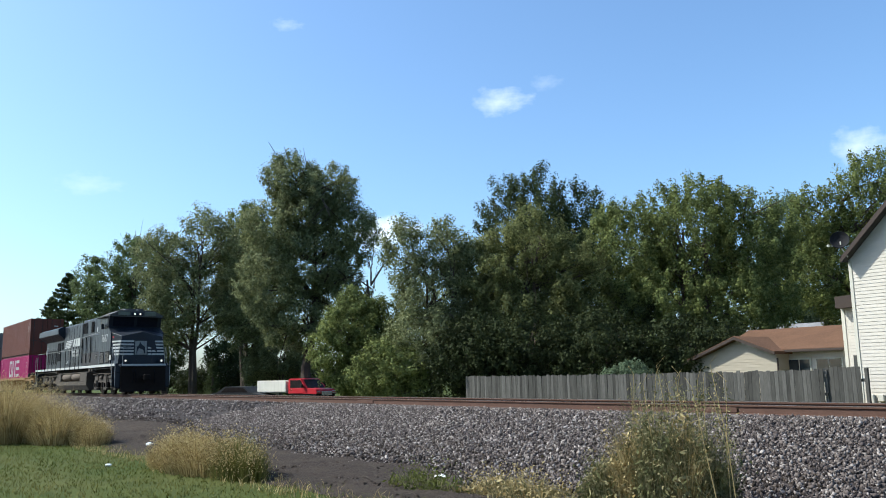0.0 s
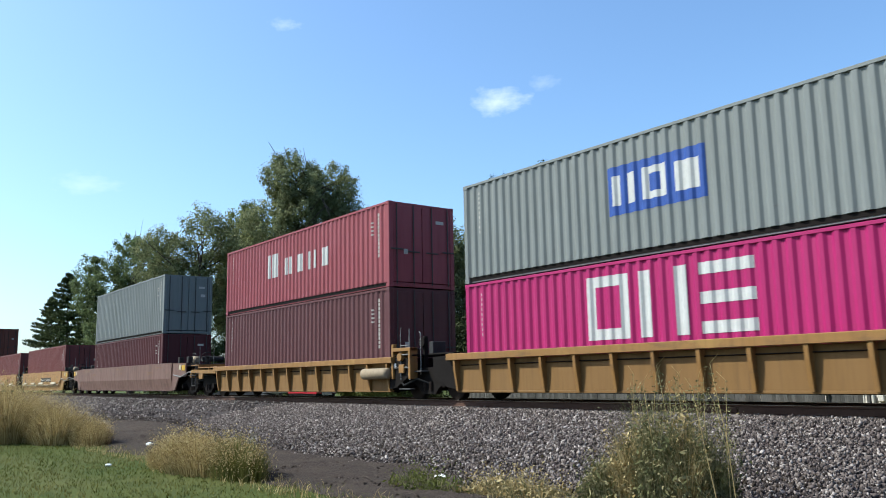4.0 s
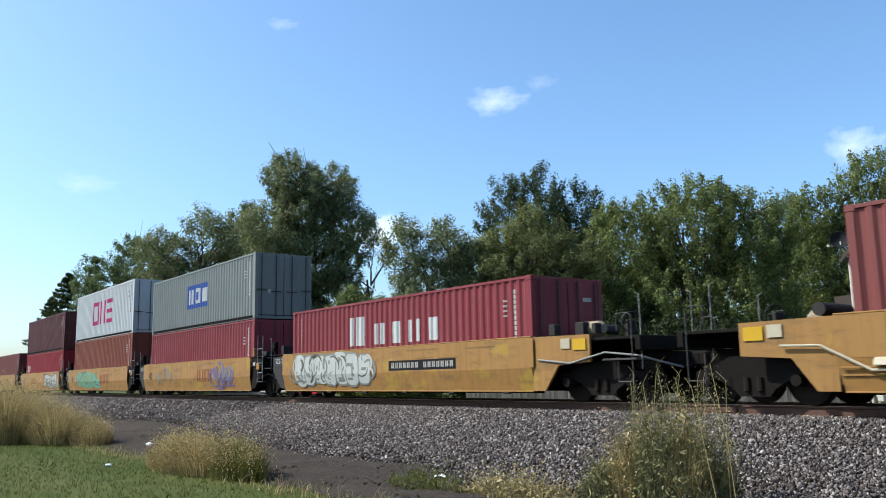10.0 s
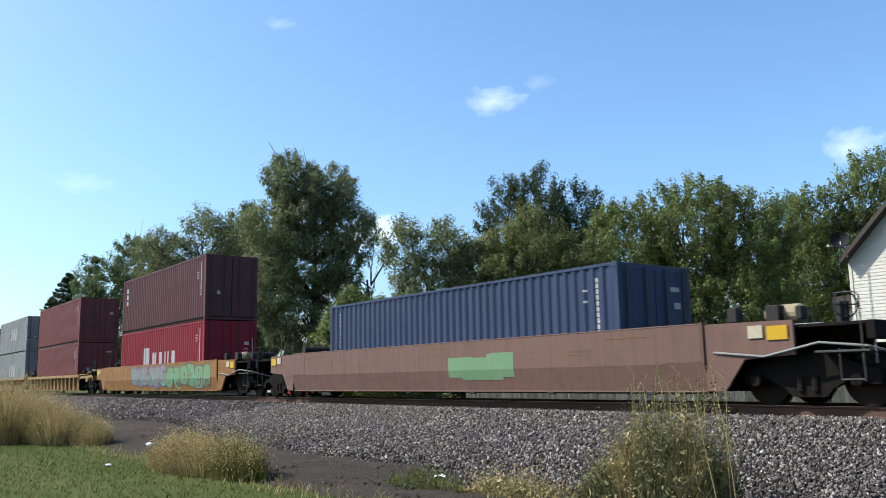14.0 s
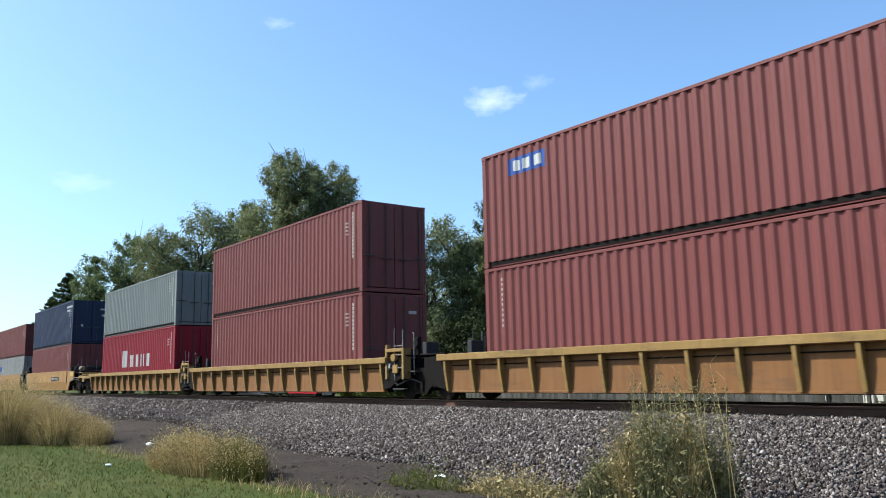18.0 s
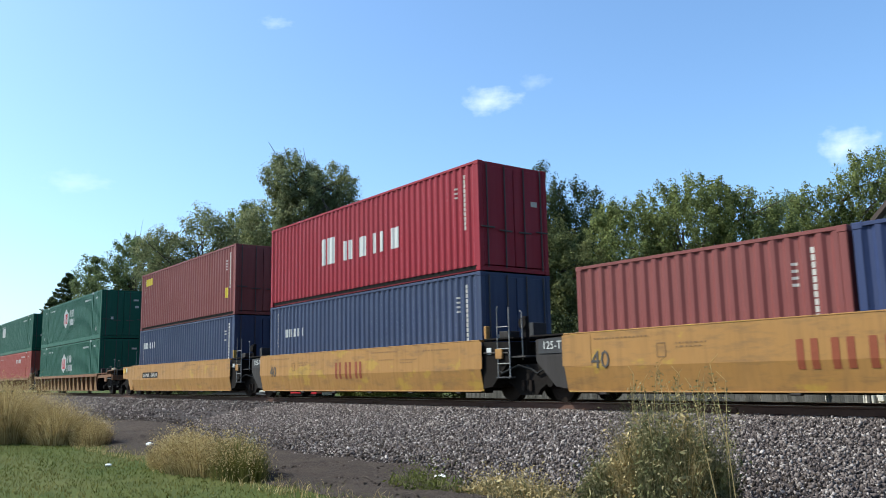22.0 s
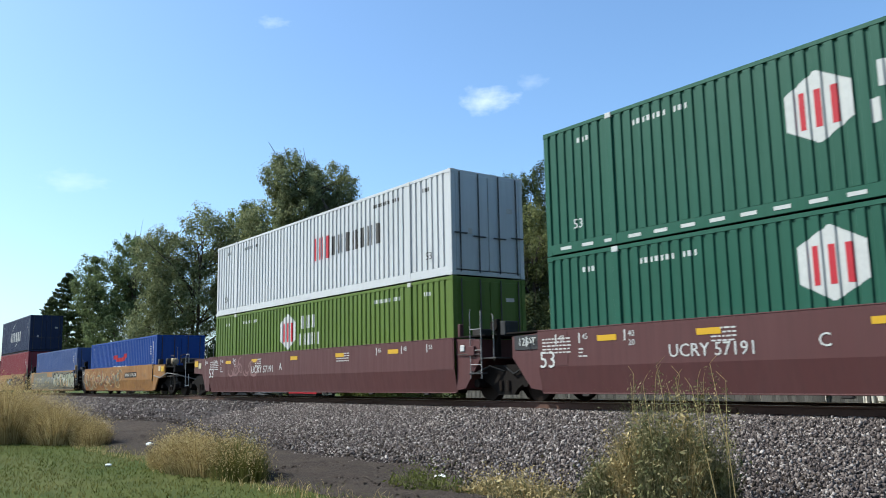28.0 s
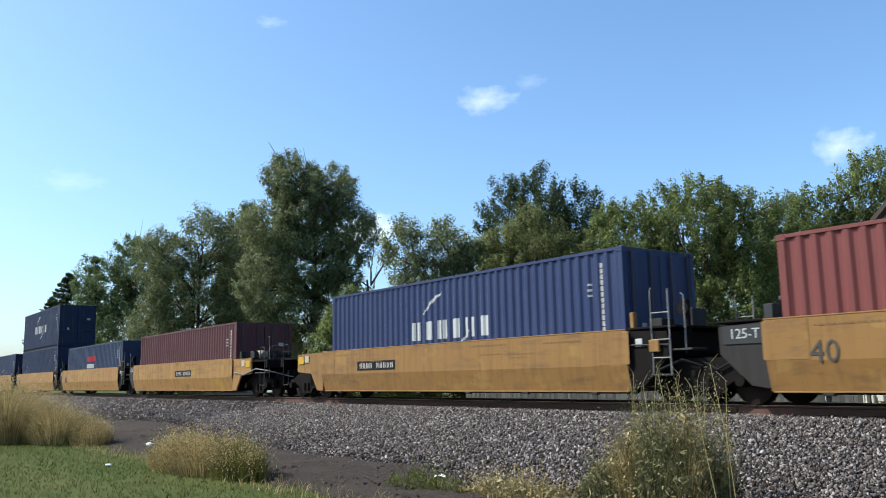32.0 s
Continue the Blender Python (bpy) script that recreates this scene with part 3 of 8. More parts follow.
conifer("spruce", "tall dark pointed evergreen far behind the track", -126.9, 28.4, 17.8, 15.0, 41)
conifer("spruce", "shorter dark evergreen beside a taller one", -134.0, 27.8, 15.0, 13.0, 42)
conifer("spruce", "narrow dark evergreen beside broadleaf trees", -97.5, 24.6, 16.2, 7.0, 43)
conifer("juniper", "small dark columnar juniper below the trees", -62.6, 25.0, 3.3, 1.9, 44)
tree("broadleaf_tree", "round deep green tree in the row", -91.3, 27.2, 18.4, [(0.3, 0.5, 14.4, 3.8, 3.9), (-1.2, -3.0, 11.5, 3.6, 4.6), (2.2, 3.2, 11.5, 3.4, 4.8), (0, -0.5, 7.0, 4.8, 4.5)], LEAF_B, 0.19, 18000, 51, 0.3, 0, 170, 0.9)
tree("locust_tree", "airy grey-green tree with feathery crown and dark limbs", -67.6, 25.2, 17.4, [(-0.8, -2.6, 11.6, 2.5, 3.6), (0.2, 0.6, 13.6, 2.7, 3.4), (1.6, 3.4, 12.4, 2.6, 3.8), (-0.3, -0.5, 8.6, 3.5, 4.0), (1.8, 3.6, 7.4, 2.7, 3.6), (-1.4, -3.0, 6.4, 2.4, 3.0)], LEAF_A, 0.15, 21000, 52, 0.26, 0.0, 210, 0.85, 2)
tree("broadleaf_tree", "green tree partly hidden behind a taller one", -77.5, 34.2, 20.6, [(0, 0, 16.5, 2.6, 3.8), (0.5, 1.2, 13, 3.2, 3.5), (0, -1, 9.8, 3, 4)], LEAF_C, 0.18, 14000, 53, 0.3)
tree("cottonwood", "tall upright grey-green tree with a thick dark trunk", -54.9, 29.2, 19.9, [(-0.6, -1.3, 16.9, 2.2, 2.4), (0.6, 1.3, 16.2, 2.4, 2.4), (0.0, -0.3, 14.6, 2.8, 2.6), (-0.9, -2.6, 12.8, 2.6, 2.6), (1.3, 2.9, 12.8, 2.5, 2.8), (0, 0, 10.4, 3.2, 3.2), (-0.4, -3.0, 8.8, 2.5, 3.2), (0.8, 2.4, 8.2, 2.4, 2.8), (0, -1.2, 6.0, 2.8, 2.2)], LEAF_A, 0.145, 39000, 54, 0.42, 0.0, 380, 0.75, 1)
tree("broadleaf_tree", "leafy green tree leaning beside a tall one", -69.0, 31.0, 15.0, [(-0.6, -0.8, 11.2, 2.5, 3.5), (0.2, -1.0, 8.0, 2.9, 2.9), (0.4, 1.0, 6.6, 2.2, 2.0)], LEAF_A, 0.17, 14000, 55, 0.26)
tree("tall_shrub", "grey-green feathery undergrowth behind the truck", -64.8, 31.6, 6.4, [(0, 0.2, 3.9, 2.4, 2.2), (-0.8, -1.4, 3.0, 1.8, 1.9), (0.9, 1.8, 3.2, 1.8, 2.0)], LEAF_A, 0.14, 8000, 83, 0.12, 0, 90, 0.6, 3)
tree("tall_shrub", "dark ragged undergrowth below the trees", -80.0, 27.0, 6.0, [(0, -2.2, 3.4, 2.2, 2.0), (0, 0.6, 4.4, 1.9, 2.2), (0.5, -4.6, 3.6, 2.2, 2.2)], LEAF_N, 0.16, 7000, 84, 0.12, 0, 80, 0.8, 3)
tree("tall_shrub", "dark ragged undergrowth below the trees", -88.0, 36.0, 7.0, [(0, 0, 4.6, 2.2, 2.2), (0.5, 2.6, 4.0, 1.8, 2.0)], LEAF_N, 0.16, 5000, 86, 0.12, 0, 70, 0.8, 3)
# low undergrowth whose leaf colour holds the shade below the crowns
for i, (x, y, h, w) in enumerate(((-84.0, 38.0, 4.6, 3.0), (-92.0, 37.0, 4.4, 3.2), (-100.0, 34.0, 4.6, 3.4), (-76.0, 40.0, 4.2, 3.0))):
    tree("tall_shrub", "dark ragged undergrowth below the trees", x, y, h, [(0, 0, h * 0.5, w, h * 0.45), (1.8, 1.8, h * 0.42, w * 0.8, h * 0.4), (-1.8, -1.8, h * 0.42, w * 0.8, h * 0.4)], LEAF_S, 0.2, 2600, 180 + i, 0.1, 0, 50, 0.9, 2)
tree("box_elder", "low spreading light green tree", -40.8, 24.2, 7.2, [(0.3, 0.4, 4.9, 1.9, 2.2), (-0.3, -0.6, 3.4, 1.5, 2.0), (0.8, 1.9, 4.0, 2.0, 2.5), (0.8, 0.9, 2.0, 2.0, 1.6)], LEAF_C, 0.125, 17000, 56, 0.2, 0, 150, 0.6)
tree("ash_tree", "airy yellow-green tree with thin pale branches", -37.1, 27.6, 11.6, [(-0.5, -1.5, 8.7, 1.5, 2.2), (0.4, 0.9, 8.9, 1.4, 2.2), (0.9, 2.3, 7.4, 1.6, 2.6), (0, 0.1, 6.2, 2.4, 2.5), (0.2, -0.8, 3.8, 2.4, 2.2), (0.6, 1.6, 3.6, 1.8, 2.0)], LEAF_A, 0.12, 18000, 57, 0.16, 0, 190, 0.7, 3)
tree("maple_tree", "big dark green pointed maple behind the row", -44.5, 43.4, 18.2, [(-1.8, -1.9, 13.4, 2.5, 4.0), (2.2, 2.9, 12.6, 2.6, 4.2), (0, 0, 14.2, 2.7, 3.8), (0.6, 0.8, 10.5, 4.4, 4.2), (1.8, 2.8, 7.5, 3.6, 4.4), (-2, -2.4, 7.0, 3.4, 4.0)], LEAF_N, 0.14, 34000, 58, 0.4, 0, 300, 0.9, spike=True)
tree("box_elder", "dense olive-green tree with a broad drooping crown", -34.2, 32.2, 12.1, [(0.2, 0.3, 9.2, 2.2, 2.6), (-1.3, -1.5, 7.4, 2.5, 2.7), (1.6, 2.0, 7.2, 2.5, 2.8), (0, 0, 4.6, 3.4, 2.8), (-1.6, -2.0, 3.8, 2.4, 2.4), (1.8, 2.3, 3.8, 2.4, 2.6)], LEAF_O, 0.125, 30000, 59, 0.25, 0, 210, 0.65)
tree("maple_tree", "broad round green maple behind the fence", -29.2, 40.9, 13.4, [(-2.6, -2.3, 9.0, 3.0, 3.6), (0.2, 0.2, 10.2, 3.4, 3.5), (2.4, 2.6, 9.2, 3.0, 3.6), (-1.2, -1.0, 5.6, 4.2, 3.2), (1.8, 1.8, 5.4, 3.6, 3.0)], LEAF_C, 0.13, 40000, 60, 0.38, 0, 330, 0.8, spike=True)
tree("broadleaf_tree", "pale green far tree between two nearer ones", -52.0, 66.0, 16.6, [(0, 0, 12.4, 2.6, 4.0), (-1.6, -1.4, 9, 2.6, 3.6), (1.6, 1.4, 9.6, 2.6, 4.0)], LEAF_D, 0.2, 9000, 64, 0.3, 0, 110, 0.9)
tree("broadleaf_tree", "bluish green tree far behind the houses", -34.2, 60.2, 16.4, [(0, 0, 12.6, 3.0, 3.4), (-1.4, -1.2, 9, 3.0, 3.6), (1.4, 1.2, 8.4, 3.0, 4.0), (0, 0, 5.0, 3.2, 3.0)], LEAF_D, 0.16, 16000, 61, 0.35, 0, 170, 0.95, spike=True)
tree("broadleaf_tree", "tall light green tree behind the house", -24.6, 53.0, 16.2, [(0.5, 0.2, 13.0, 2.5, 3.0), (-1.6, -0.8, 9.6, 2.2, 2.8), (1.8, 1.0, 9.0, 2.6, 3.0), (-0.5, 0, 6.0, 3.2, 3.0), (3.4, 1.6, 12.0, 2.4, 3.0), (-2.4, -1.8, 11.6, 2.0, 2.4), (-2.8, -2.4, 7.6, 2.2, 2.8)], LEAF_C, 0.13, 28000, 62, 0.3, 0, 250, 0.8, 1, spike=True)
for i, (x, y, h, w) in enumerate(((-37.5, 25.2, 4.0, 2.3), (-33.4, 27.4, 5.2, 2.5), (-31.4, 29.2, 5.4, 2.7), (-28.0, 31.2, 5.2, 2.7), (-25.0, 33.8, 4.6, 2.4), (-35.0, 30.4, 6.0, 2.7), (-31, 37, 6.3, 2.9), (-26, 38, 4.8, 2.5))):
    # all but the first shrub carry painted shade in their leaves
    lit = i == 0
    tree("tall_shrub", "leafy yellow-green shrub at the foot of the trees" if lit else "dense shrub below the trees, shade toned into its leaves", x, y, h, [(0, 0, h * 0.58, w, h * 0.45), (0.8, 0.7, h * 0.4, w * 0.8, h * 0.38), (-0.8, -0.6, h * 0.4, w * 0.8, h * 0.38)], LEAF_C if lit else LEAF_S, 0.13, 5600, 70 + i, 0.12, 0, 90, 0.6, 2)
tree("garden_shrub", "small round shrub behind the fence", -23.0, 27.4, 2.4, [(0, 0, 1.5, 1.15, 0.85)], LEAF_D, 0.08, 5000, 85, 0.05, 0, 60, 0.3, 2)
dead = thing("dead_tree", "bare grey dead tree with forked branches", "tree", group="trees behind the railway", at=(-50.8, 32.2, FIELD))
wood = Shape().tube([(0, 0, 0), (0.1, 0, 5), (-0.2, -0.2, 9)], [0.2, 0.14, 0.07], 7)
for k in range(16):
    o = Vector((0.0, 0, 4.5 + 4.3 * rng.random()))
    e = o + Vector((rng.normal(0, 0.9), rng.normal(0, 0.9), 1.3 + 1.4 * rng.random()))
    wood.tube([o, o.lerp(e, 0.5) + Vector((rng.normal(0, 0.2), rng.normal(0, 0.2), -0.1)), e], [0.06, 0.04, 0.012], 5)
    wood.tube([o.lerp(e, 0.6), e + Vector(rng.normal(0, 0.5, 3))], [0.025, 0.008], 4)
part("limb_work", wood, BARK, dead)
# a far belt of woods that closes the distance
r = np.random.default_rng(90)
pts = []
for k in range(300):
    a = r.random() * 1.75 + 0.12
    d = 330 + 200 * r.random()
    c = np.array([-math.cos(a * 0.9 - 0.15) * d, abs(math.sin(a * 0.9 - 0.15)) * d + 40, FIELD + 1.6])
    pts.append(c + r.normal(0, 1, (70, 3)) * np.array([6, 6, 1.3]))
tagged(new("far_woods", quads("far_woods", cards(np.concatenate(pts), 1.0, r, 1.4), 4, LEAF_N)), "far hazy belt of green woods beyond the fields", "woods", kind="stuff")

# ---- fence ----
def board_paint():
    m = Nodes("weathered_cedar")
    v = m.coords()
    c = m.ramp(m.n("ObjectInfo").outputs["Random"], (0.0, (0.042, 0.040, 0.036)), (0.5, (0.078, 0.074, 0.067)), (1.0, (0.125, 0.118, 0.108)))
    c = m.mix(m.ramp(m.noise(m.scaled(v, (9, 9, 0.7)), 5, 5, 0.7), (0.4, 0.0), (0.75, 0.75)), c, (0.02, 0.0185, 0.017))
    c = m.mix(m.ramp(m.noise(v, 1.1, 3), (0.45, 0.0), (0.7, 0.45)), c, (0.092, 0.086, 0.077))
    m.bump(m.noise(m.scaled(v, (9, 9, 0.7)), 9, 4), 0.5, 0.02)
    return m.set(Base_Color=c, Roughness=0.9, Specular_IOR_Level=0.1)


FENCE_MAT = board_paint()
fence = thing("board_fence", "weathered grey upright board fence behind the track", "fence")
FY, FX0, FX1, FTOP = 26.0, -32.1, -13.7, 0.62
picks = [Shape().prism([(-0.068, 0), (0.068, 0), (0.068, 1.80 + d), (0.05, 1.83 + d), (-0.05, 1.83 + d), (-0.068, 1.80 + d)], "y", -0.01, 0.01).mesh("board") for d in (-0.02, 0.0, 0.015, 0.03)]
nb = int((FX1 - FX0) / 0.142)
for i in range(nb):
    q = i / nb
    part("board", picks[int(rng.integers(4))], FENCE_MAT, fence, at=pose(FX0 + 0.07 + i * 0.142, FY - 0.03 + rng.normal(0, 0.004), FTOP - 1.83 + rng.normal(0, 0.008) - 0.03 * math.sin(q * 3.1), 0, rng.normal(0, 0.35), rng.normal(0, 1.2)))
for h in (0.3, 1.0, 1.6):
    part("rail", Shape().box(FX0, FX1, FY + 0.0, FY + 0.04, FTOP - 1.83 + h, FTOP - 1.83 + h + 0.09), FENCE_MAT, fence)
for i in range(9):
    x = FX0 + 0.05 + i * (FX1 - FX0 - 0.1) / 8
    part("post", Shape().box(x - 0.05, x + 0.05, FY + 0.04, FY + 0.14, FIELD - 0.3, FTOP - 0.02, 0.006), FENCE_MAT, fence)
for i in range(8):
    part("board", picks[1], FENCE_MAT, fence, at=pose(FX1 - 0.02 + i * 0.142, FY + 0.10, FTOP - 1.76 + rng.normal(0, 0.008), 0, 0, rng.normal(0, 1.0)))
part("rail", Shape().box(FX1 + 0.02, FX1 + 1.16, FY + 0.15, FY + 0.19, FTOP - 0.4, FTOP - 0.31), FENCE_MAT, fence)
part("post", Shape().box(FX1 + 1.16, FX1 + 1.26, FY + 0.10, FY + 0.20, FIELD - 0.3, FTOP + 0.02, 0.006), FENCE_MAT, fence)

# ---- houses ----
SIDING = plain("cream_vinyl_siding", (0.48, 0.435, 0.375), 0.55, 0.18, 3)
# cream siding darkened: the trees' shade on the low gable is in its colour
SIDING_SHADE = plain("shade_toned_vinyl_siding", (0.33, 0.285, 0.22), 0.55, 0.18, 3)
TRIM = plain("cream_trim", (0.48, 0.45, 0.38), 0.5, 0.12, 5)
SHINGLE = plain("brown_asphalt_shingles", (0.118, 0.062, 0.036), 0.9, 0.45, 9, 0, 0.6)
SHINGLE_D = plain("dark_asphalt_shingles", (0.055, 0.048, 0.045), 0.9, 0.45, 9, 0, 0.6)
DARK_TRIM = plain("dark_brown_fascia", (0.045, 0.032, 0.026), 0.6, 0.3, 6)
PANE = glass("window_glass")
CAR_PANE = glass("tinted_car_glass", (0.02, 0.016, 0.016), 0.25)


def siding(wall, outline, y, lap=0.115, name="siding_board", mat=None):
    """Overlapping boards on a wall that faces the railway. outline(z) gives the wall's left and right end at that height."""
    z = FIELD + 0.25
    while True:
        a, b = outline(z + lap)
        if b - a < 0.15:
            break
        a0, b0 = outline(z)
        s = Shape()
        s.add([(a0, y - 0.016, z), (b0, y - 0.016, z), (b, y - 0.003, z + lap), (a, y - 0.003, z + lap), (a0, y, z), (b0, y, z), (b, y, z + lap), (a, y, z + lap)],
              [(0, 1, 2, 3), (4, 7, 6, 5), (0, 4, 5, 1), (1, 5, 6, 2), (2, 6, 7, 3), (3, 7, 4, 0)])
        part(name, s, mat or SIDING, wall)
        z += lap


# the tall house: its gable faces the railway
HX, HY, EAVE, SLOPE, HW = -13.62, 28.0, 4.26, 1.0, 8.4
house = thing("house", "two-storey house with cream vinyl siding and dark roof", "house")
gable = lambda z: (HX, HX + HW) if z < EAVE else (HX + (z - EAVE) / SLOPE, HX + HW - (z - EAVE) / SLOPE)
peak = EAVE + SLOPE * HW / 2
wall = part("wall", Shape().prism([(HX, FIELD - 0.2), (HX + HW, FIELD - 0.2), (HX + HW, EAVE), (HX + HW / 2, peak), (HX, EAVE)], "y", HY, HY + 9), SIDING, house)
siding(wall, gable, HY)
part("corner_trim", Shape().box(HX - 0.02, HX + 0.09, HY - 0.035, HY + 0.1, FIELD, EAVE + 0.05, 0.004), TRIM, house)
for side in (0, 1):
    pts = [(-0.06, EAVE - 0.06 * SLOPE), (HW / 2, peak + 0.02), (HW / 2, peak + 0.17), (-0.06, EAVE - 0.06 * SLOPE + 0.15)]
    roof = part("roof_slope", Shape().prism([(HX + (x if not side else HW - x), z) for x, z in pts], "y", HY - 0.42, HY + 9.4), SHINGLE_D, house)
    part("fascia", Shape().prism([(HX + (x if not side else HW - x), z - (0.0 if i > 1 else 0.04)) for i, (x, z) in enumerate(pts)], "y", HY - 0.445, HY - 0.423), DARK_TRIM, house)
# the wing set back beside it
wing = part("wing_wall", Shape().box(-15.02, HX - 0.002, 30.0, 36, FIELD - 0.2, 2.95), SIDING, house)
siding(wing, lambda z: (-15.02, HX - 0.03) if z < 2.9 else (0, 0), 30.0)
part("wing_trim", Shape().box(-15.06, -14.93, 29.965, 30.1, FIELD, 2.9, 0.004), TRIM, house)
part("wing_roof", Shape().prism([(-15.06, 2.80), (HX - 0.004, 2.80), (HX - 0.004, 3.28), (-15.06, 3.22)], "y", 29.6, 36.3), DARK_TRIM, house)
part("wing_window", Shape().box(-14.75, -14.3, 29.96, 29.985, 0.1, 1.1), PANE, house, "dark window pane")
for k in range(3):
    part("meter_box", Shape().box(HX + 0.25 + 0.32 * k, HX + 0.45 + 0.32 * k, HY - 0.13, HY - 0.017, -0.55 + 0.1 * (k % 2), -0.22, 0.02), TRIM, house)
dish = thing("satellite_dish", "satellite dish on a bent mast on the roof edge, toned dark as if back-lit", "satellite dish", at=Matrix.Translation((-13.66, 27.6, 4.93)) @ Matrix.Diagonal((0.8, 0.8, 0.8, 1)))
bm = bmesh.new()
bmesh.ops.create_uvsphere(bm, u_segments=20, v_segments=12, radius=0.55)
bmesh.ops.delete(bm, geom=[f for f in bm.faces if f.calc_center_median().z > -0.40], context="FACES")
bmesh.ops.solidify(bm, geom=bm.faces[:], thickness=0.02)
# the reflector's near-black colour stands in for its back-lit side
part("reflector", Shape().take(bm, pose(0, 0, 0, 75, 0, 25) @ Matrix.Translation((0, 0, 0.46))), plain("backlit_dish_tone", (0.018, 0.018, 0.02), 0.6), dish)
part("mast", Shape().tube([(0.25, 0.05, -0.75), (0.05, 0.0, -0.35), (0, 0.02, -0.05)], 0.025, 7), TRIM, dish)
part("feed_arm", Shape().tube([(-0.05, -0.05, -0.25), (-0.32, -0.35, -0.22)], 0.014, 6).box(-0.37, -0.28, -0.42, -0.32, -0.27, -0.17, 0.01), TRIM, dish, "pale feed arm with receiver")

# the low house behind the fence
low = thing("low_house", "low cream-sided house with brown shingle roof", "house")
GX0, GX1, GY, GE, GF, GP, gm = -23.95, -19.55, 33.0, 1.02, 1.36, 2.0, -21.3      # GE, GF: heights of the two eaves
gab = lambda z: (GX0 + max(0, z - GE) * (gm - GX0) / (GP - GE), GX1 - max(0, z - GF) * (GX1 - gm) / (GP - GF))
lw = part("gable_wall", Shape().prism([(GX0, FIELD - 0.2), (GX1, FIELD - 0.2), (GX1, GF), (gm, GP), (GX0, GE)], "y", GY, GY + 6), SIDING_SHADE, low)
siding(lw, gab, GY, mat=SIDING_SHADE)
for side in (-1, 1):
    e, ez = (GX0, GE) if side < 0 else (GX1, GF)
    pts = [(e + side * 0.16, ez - 0.06), (gm, GP + 0.03), (gm, GP + 0.16), (e + side * 0.16, ez + 0.07)]
    part("roof_slope", Shape().prism(pts, "y", GY - 0.4, GY + 6.2), SHINGLE, low)
    part("fascia", Shape().prism([(x, z - 0.03) for x, z in pts], "y", GY - 0.425, GY - 0.402), DARK_TRIM, low, "dark brown gable trim")
rw = part("rear_wall", Shape().box(GX1 + 0.002, -15.3, 34.0, 40, FIELD - 0.2, 1.46), SIDING, low)
siding(rw, lambda z: (GX1 + 0.02, -15.32) if z < 1.43 else (0, 0), 34.0)
part("main_roof", Shape().prism([(33.5, 1.40), (36.6, 2.44), (39.7, 1.40), (39.7, 1.52), (36.6, 2.58), (33.5, 1.52)], "x", GX1 - 3.5, -15.35), SHINGLE, low)
part("gutter", Shape().box(GX1 - 0.2, -15.36, 33.40, 33.495, 1.38, 1.49, 0.01), DARK_TRIM, low, "dark brown gutter")
part("downpipe", Shape().tube([(GX1 + 0.06, GY - 0.06, 1.15), (GX1 + 0.06, GY - 0.06, FIELD)], 0.04, 7), DARK_TRIM, low)
for x0, x1 in ((-19.55, -18.62), (-18.30, -17.25)):
    win = part("window", Shape().box(x0 - 0.07, x1 + 0.07, 33.93, 33.975, 0.02, 1.13, 0.006), TRIM, low, "cream window frame")
    part("pane", Shape().box(x0, (x0 + x1) / 2 - 0.02, 33.915, 33.926, 0.09, 1.06), PANE, win)
    part("pane", Shape().box((x0 + x1) / 2 + 0.02, x1, 33.915, 33.926, 0.09, 1.06), PANE, win)
part("porch_lamp", Shape().box(-16.75, -16.5, 33.8, 33.98, 0.75, 1.05, 0.03), DARK_TRIM, low)
shed = thing("far_house", "grey-roofed house glimpsed behind the trees", "house")
part("wall", Shape().box(-36.6, -30.6, 55, 60, FIELD - 0.2, 2.3), SIDING, shed)
part("roof", Shape().prism([(54.5, 2.1), (57.5, 4.0), (60.5, 2.1)], "x", -37.0, -30.2), plain("grey_shingles", (0.20, 0.20, 0.21), 0.9, 0.4, 9), shed)

# ---- red truck ----
RED = paint("faded_red_car_paint", (0.95, 0.035, 0.06), 0.5, 0.15, 0.05, 0.2)
WHITE = paint("white_steel_paint", (1.5, 1.44, 1.28), 0.5, 0.2, 0.25, 0.3)
RUBBER = plain("rubber", (0.02, 0.02, 0.02), 0.85, 0.3, 20)
CHROME = plain("chrome", (0.6, 0.6, 0.6), 0.15, 0.1, 20, 1.0, 0.02)
truck = thing("pickup_truck", "red pickup truck with a white dump body, parked behind the track", "truck", at=pose(-53.2, 28.3, FIELD, 0, 0, 14))
cab_side = [(-0.95, 0.86), (1.95, 0.84), (2.02, 0.95), (1.90, 1.14), (0.95, 1.24), (0.35, 1.85), (0.15, 1.92), (-0.80, 1.92), (-0.95, 1.80)]
part("cab", Shape().prism(cab_side, "y", -0.93, 0.93), RED, truck)
part("windscreen", Shape().add([(0.97, -0.82, 1.245), (0.97, 0.82, 1.245), (0.39, 0.72, 1.835), (0.39, -0.72, 1.835)], [(0, 1, 2, 3)]), CAR_PANE, truck)
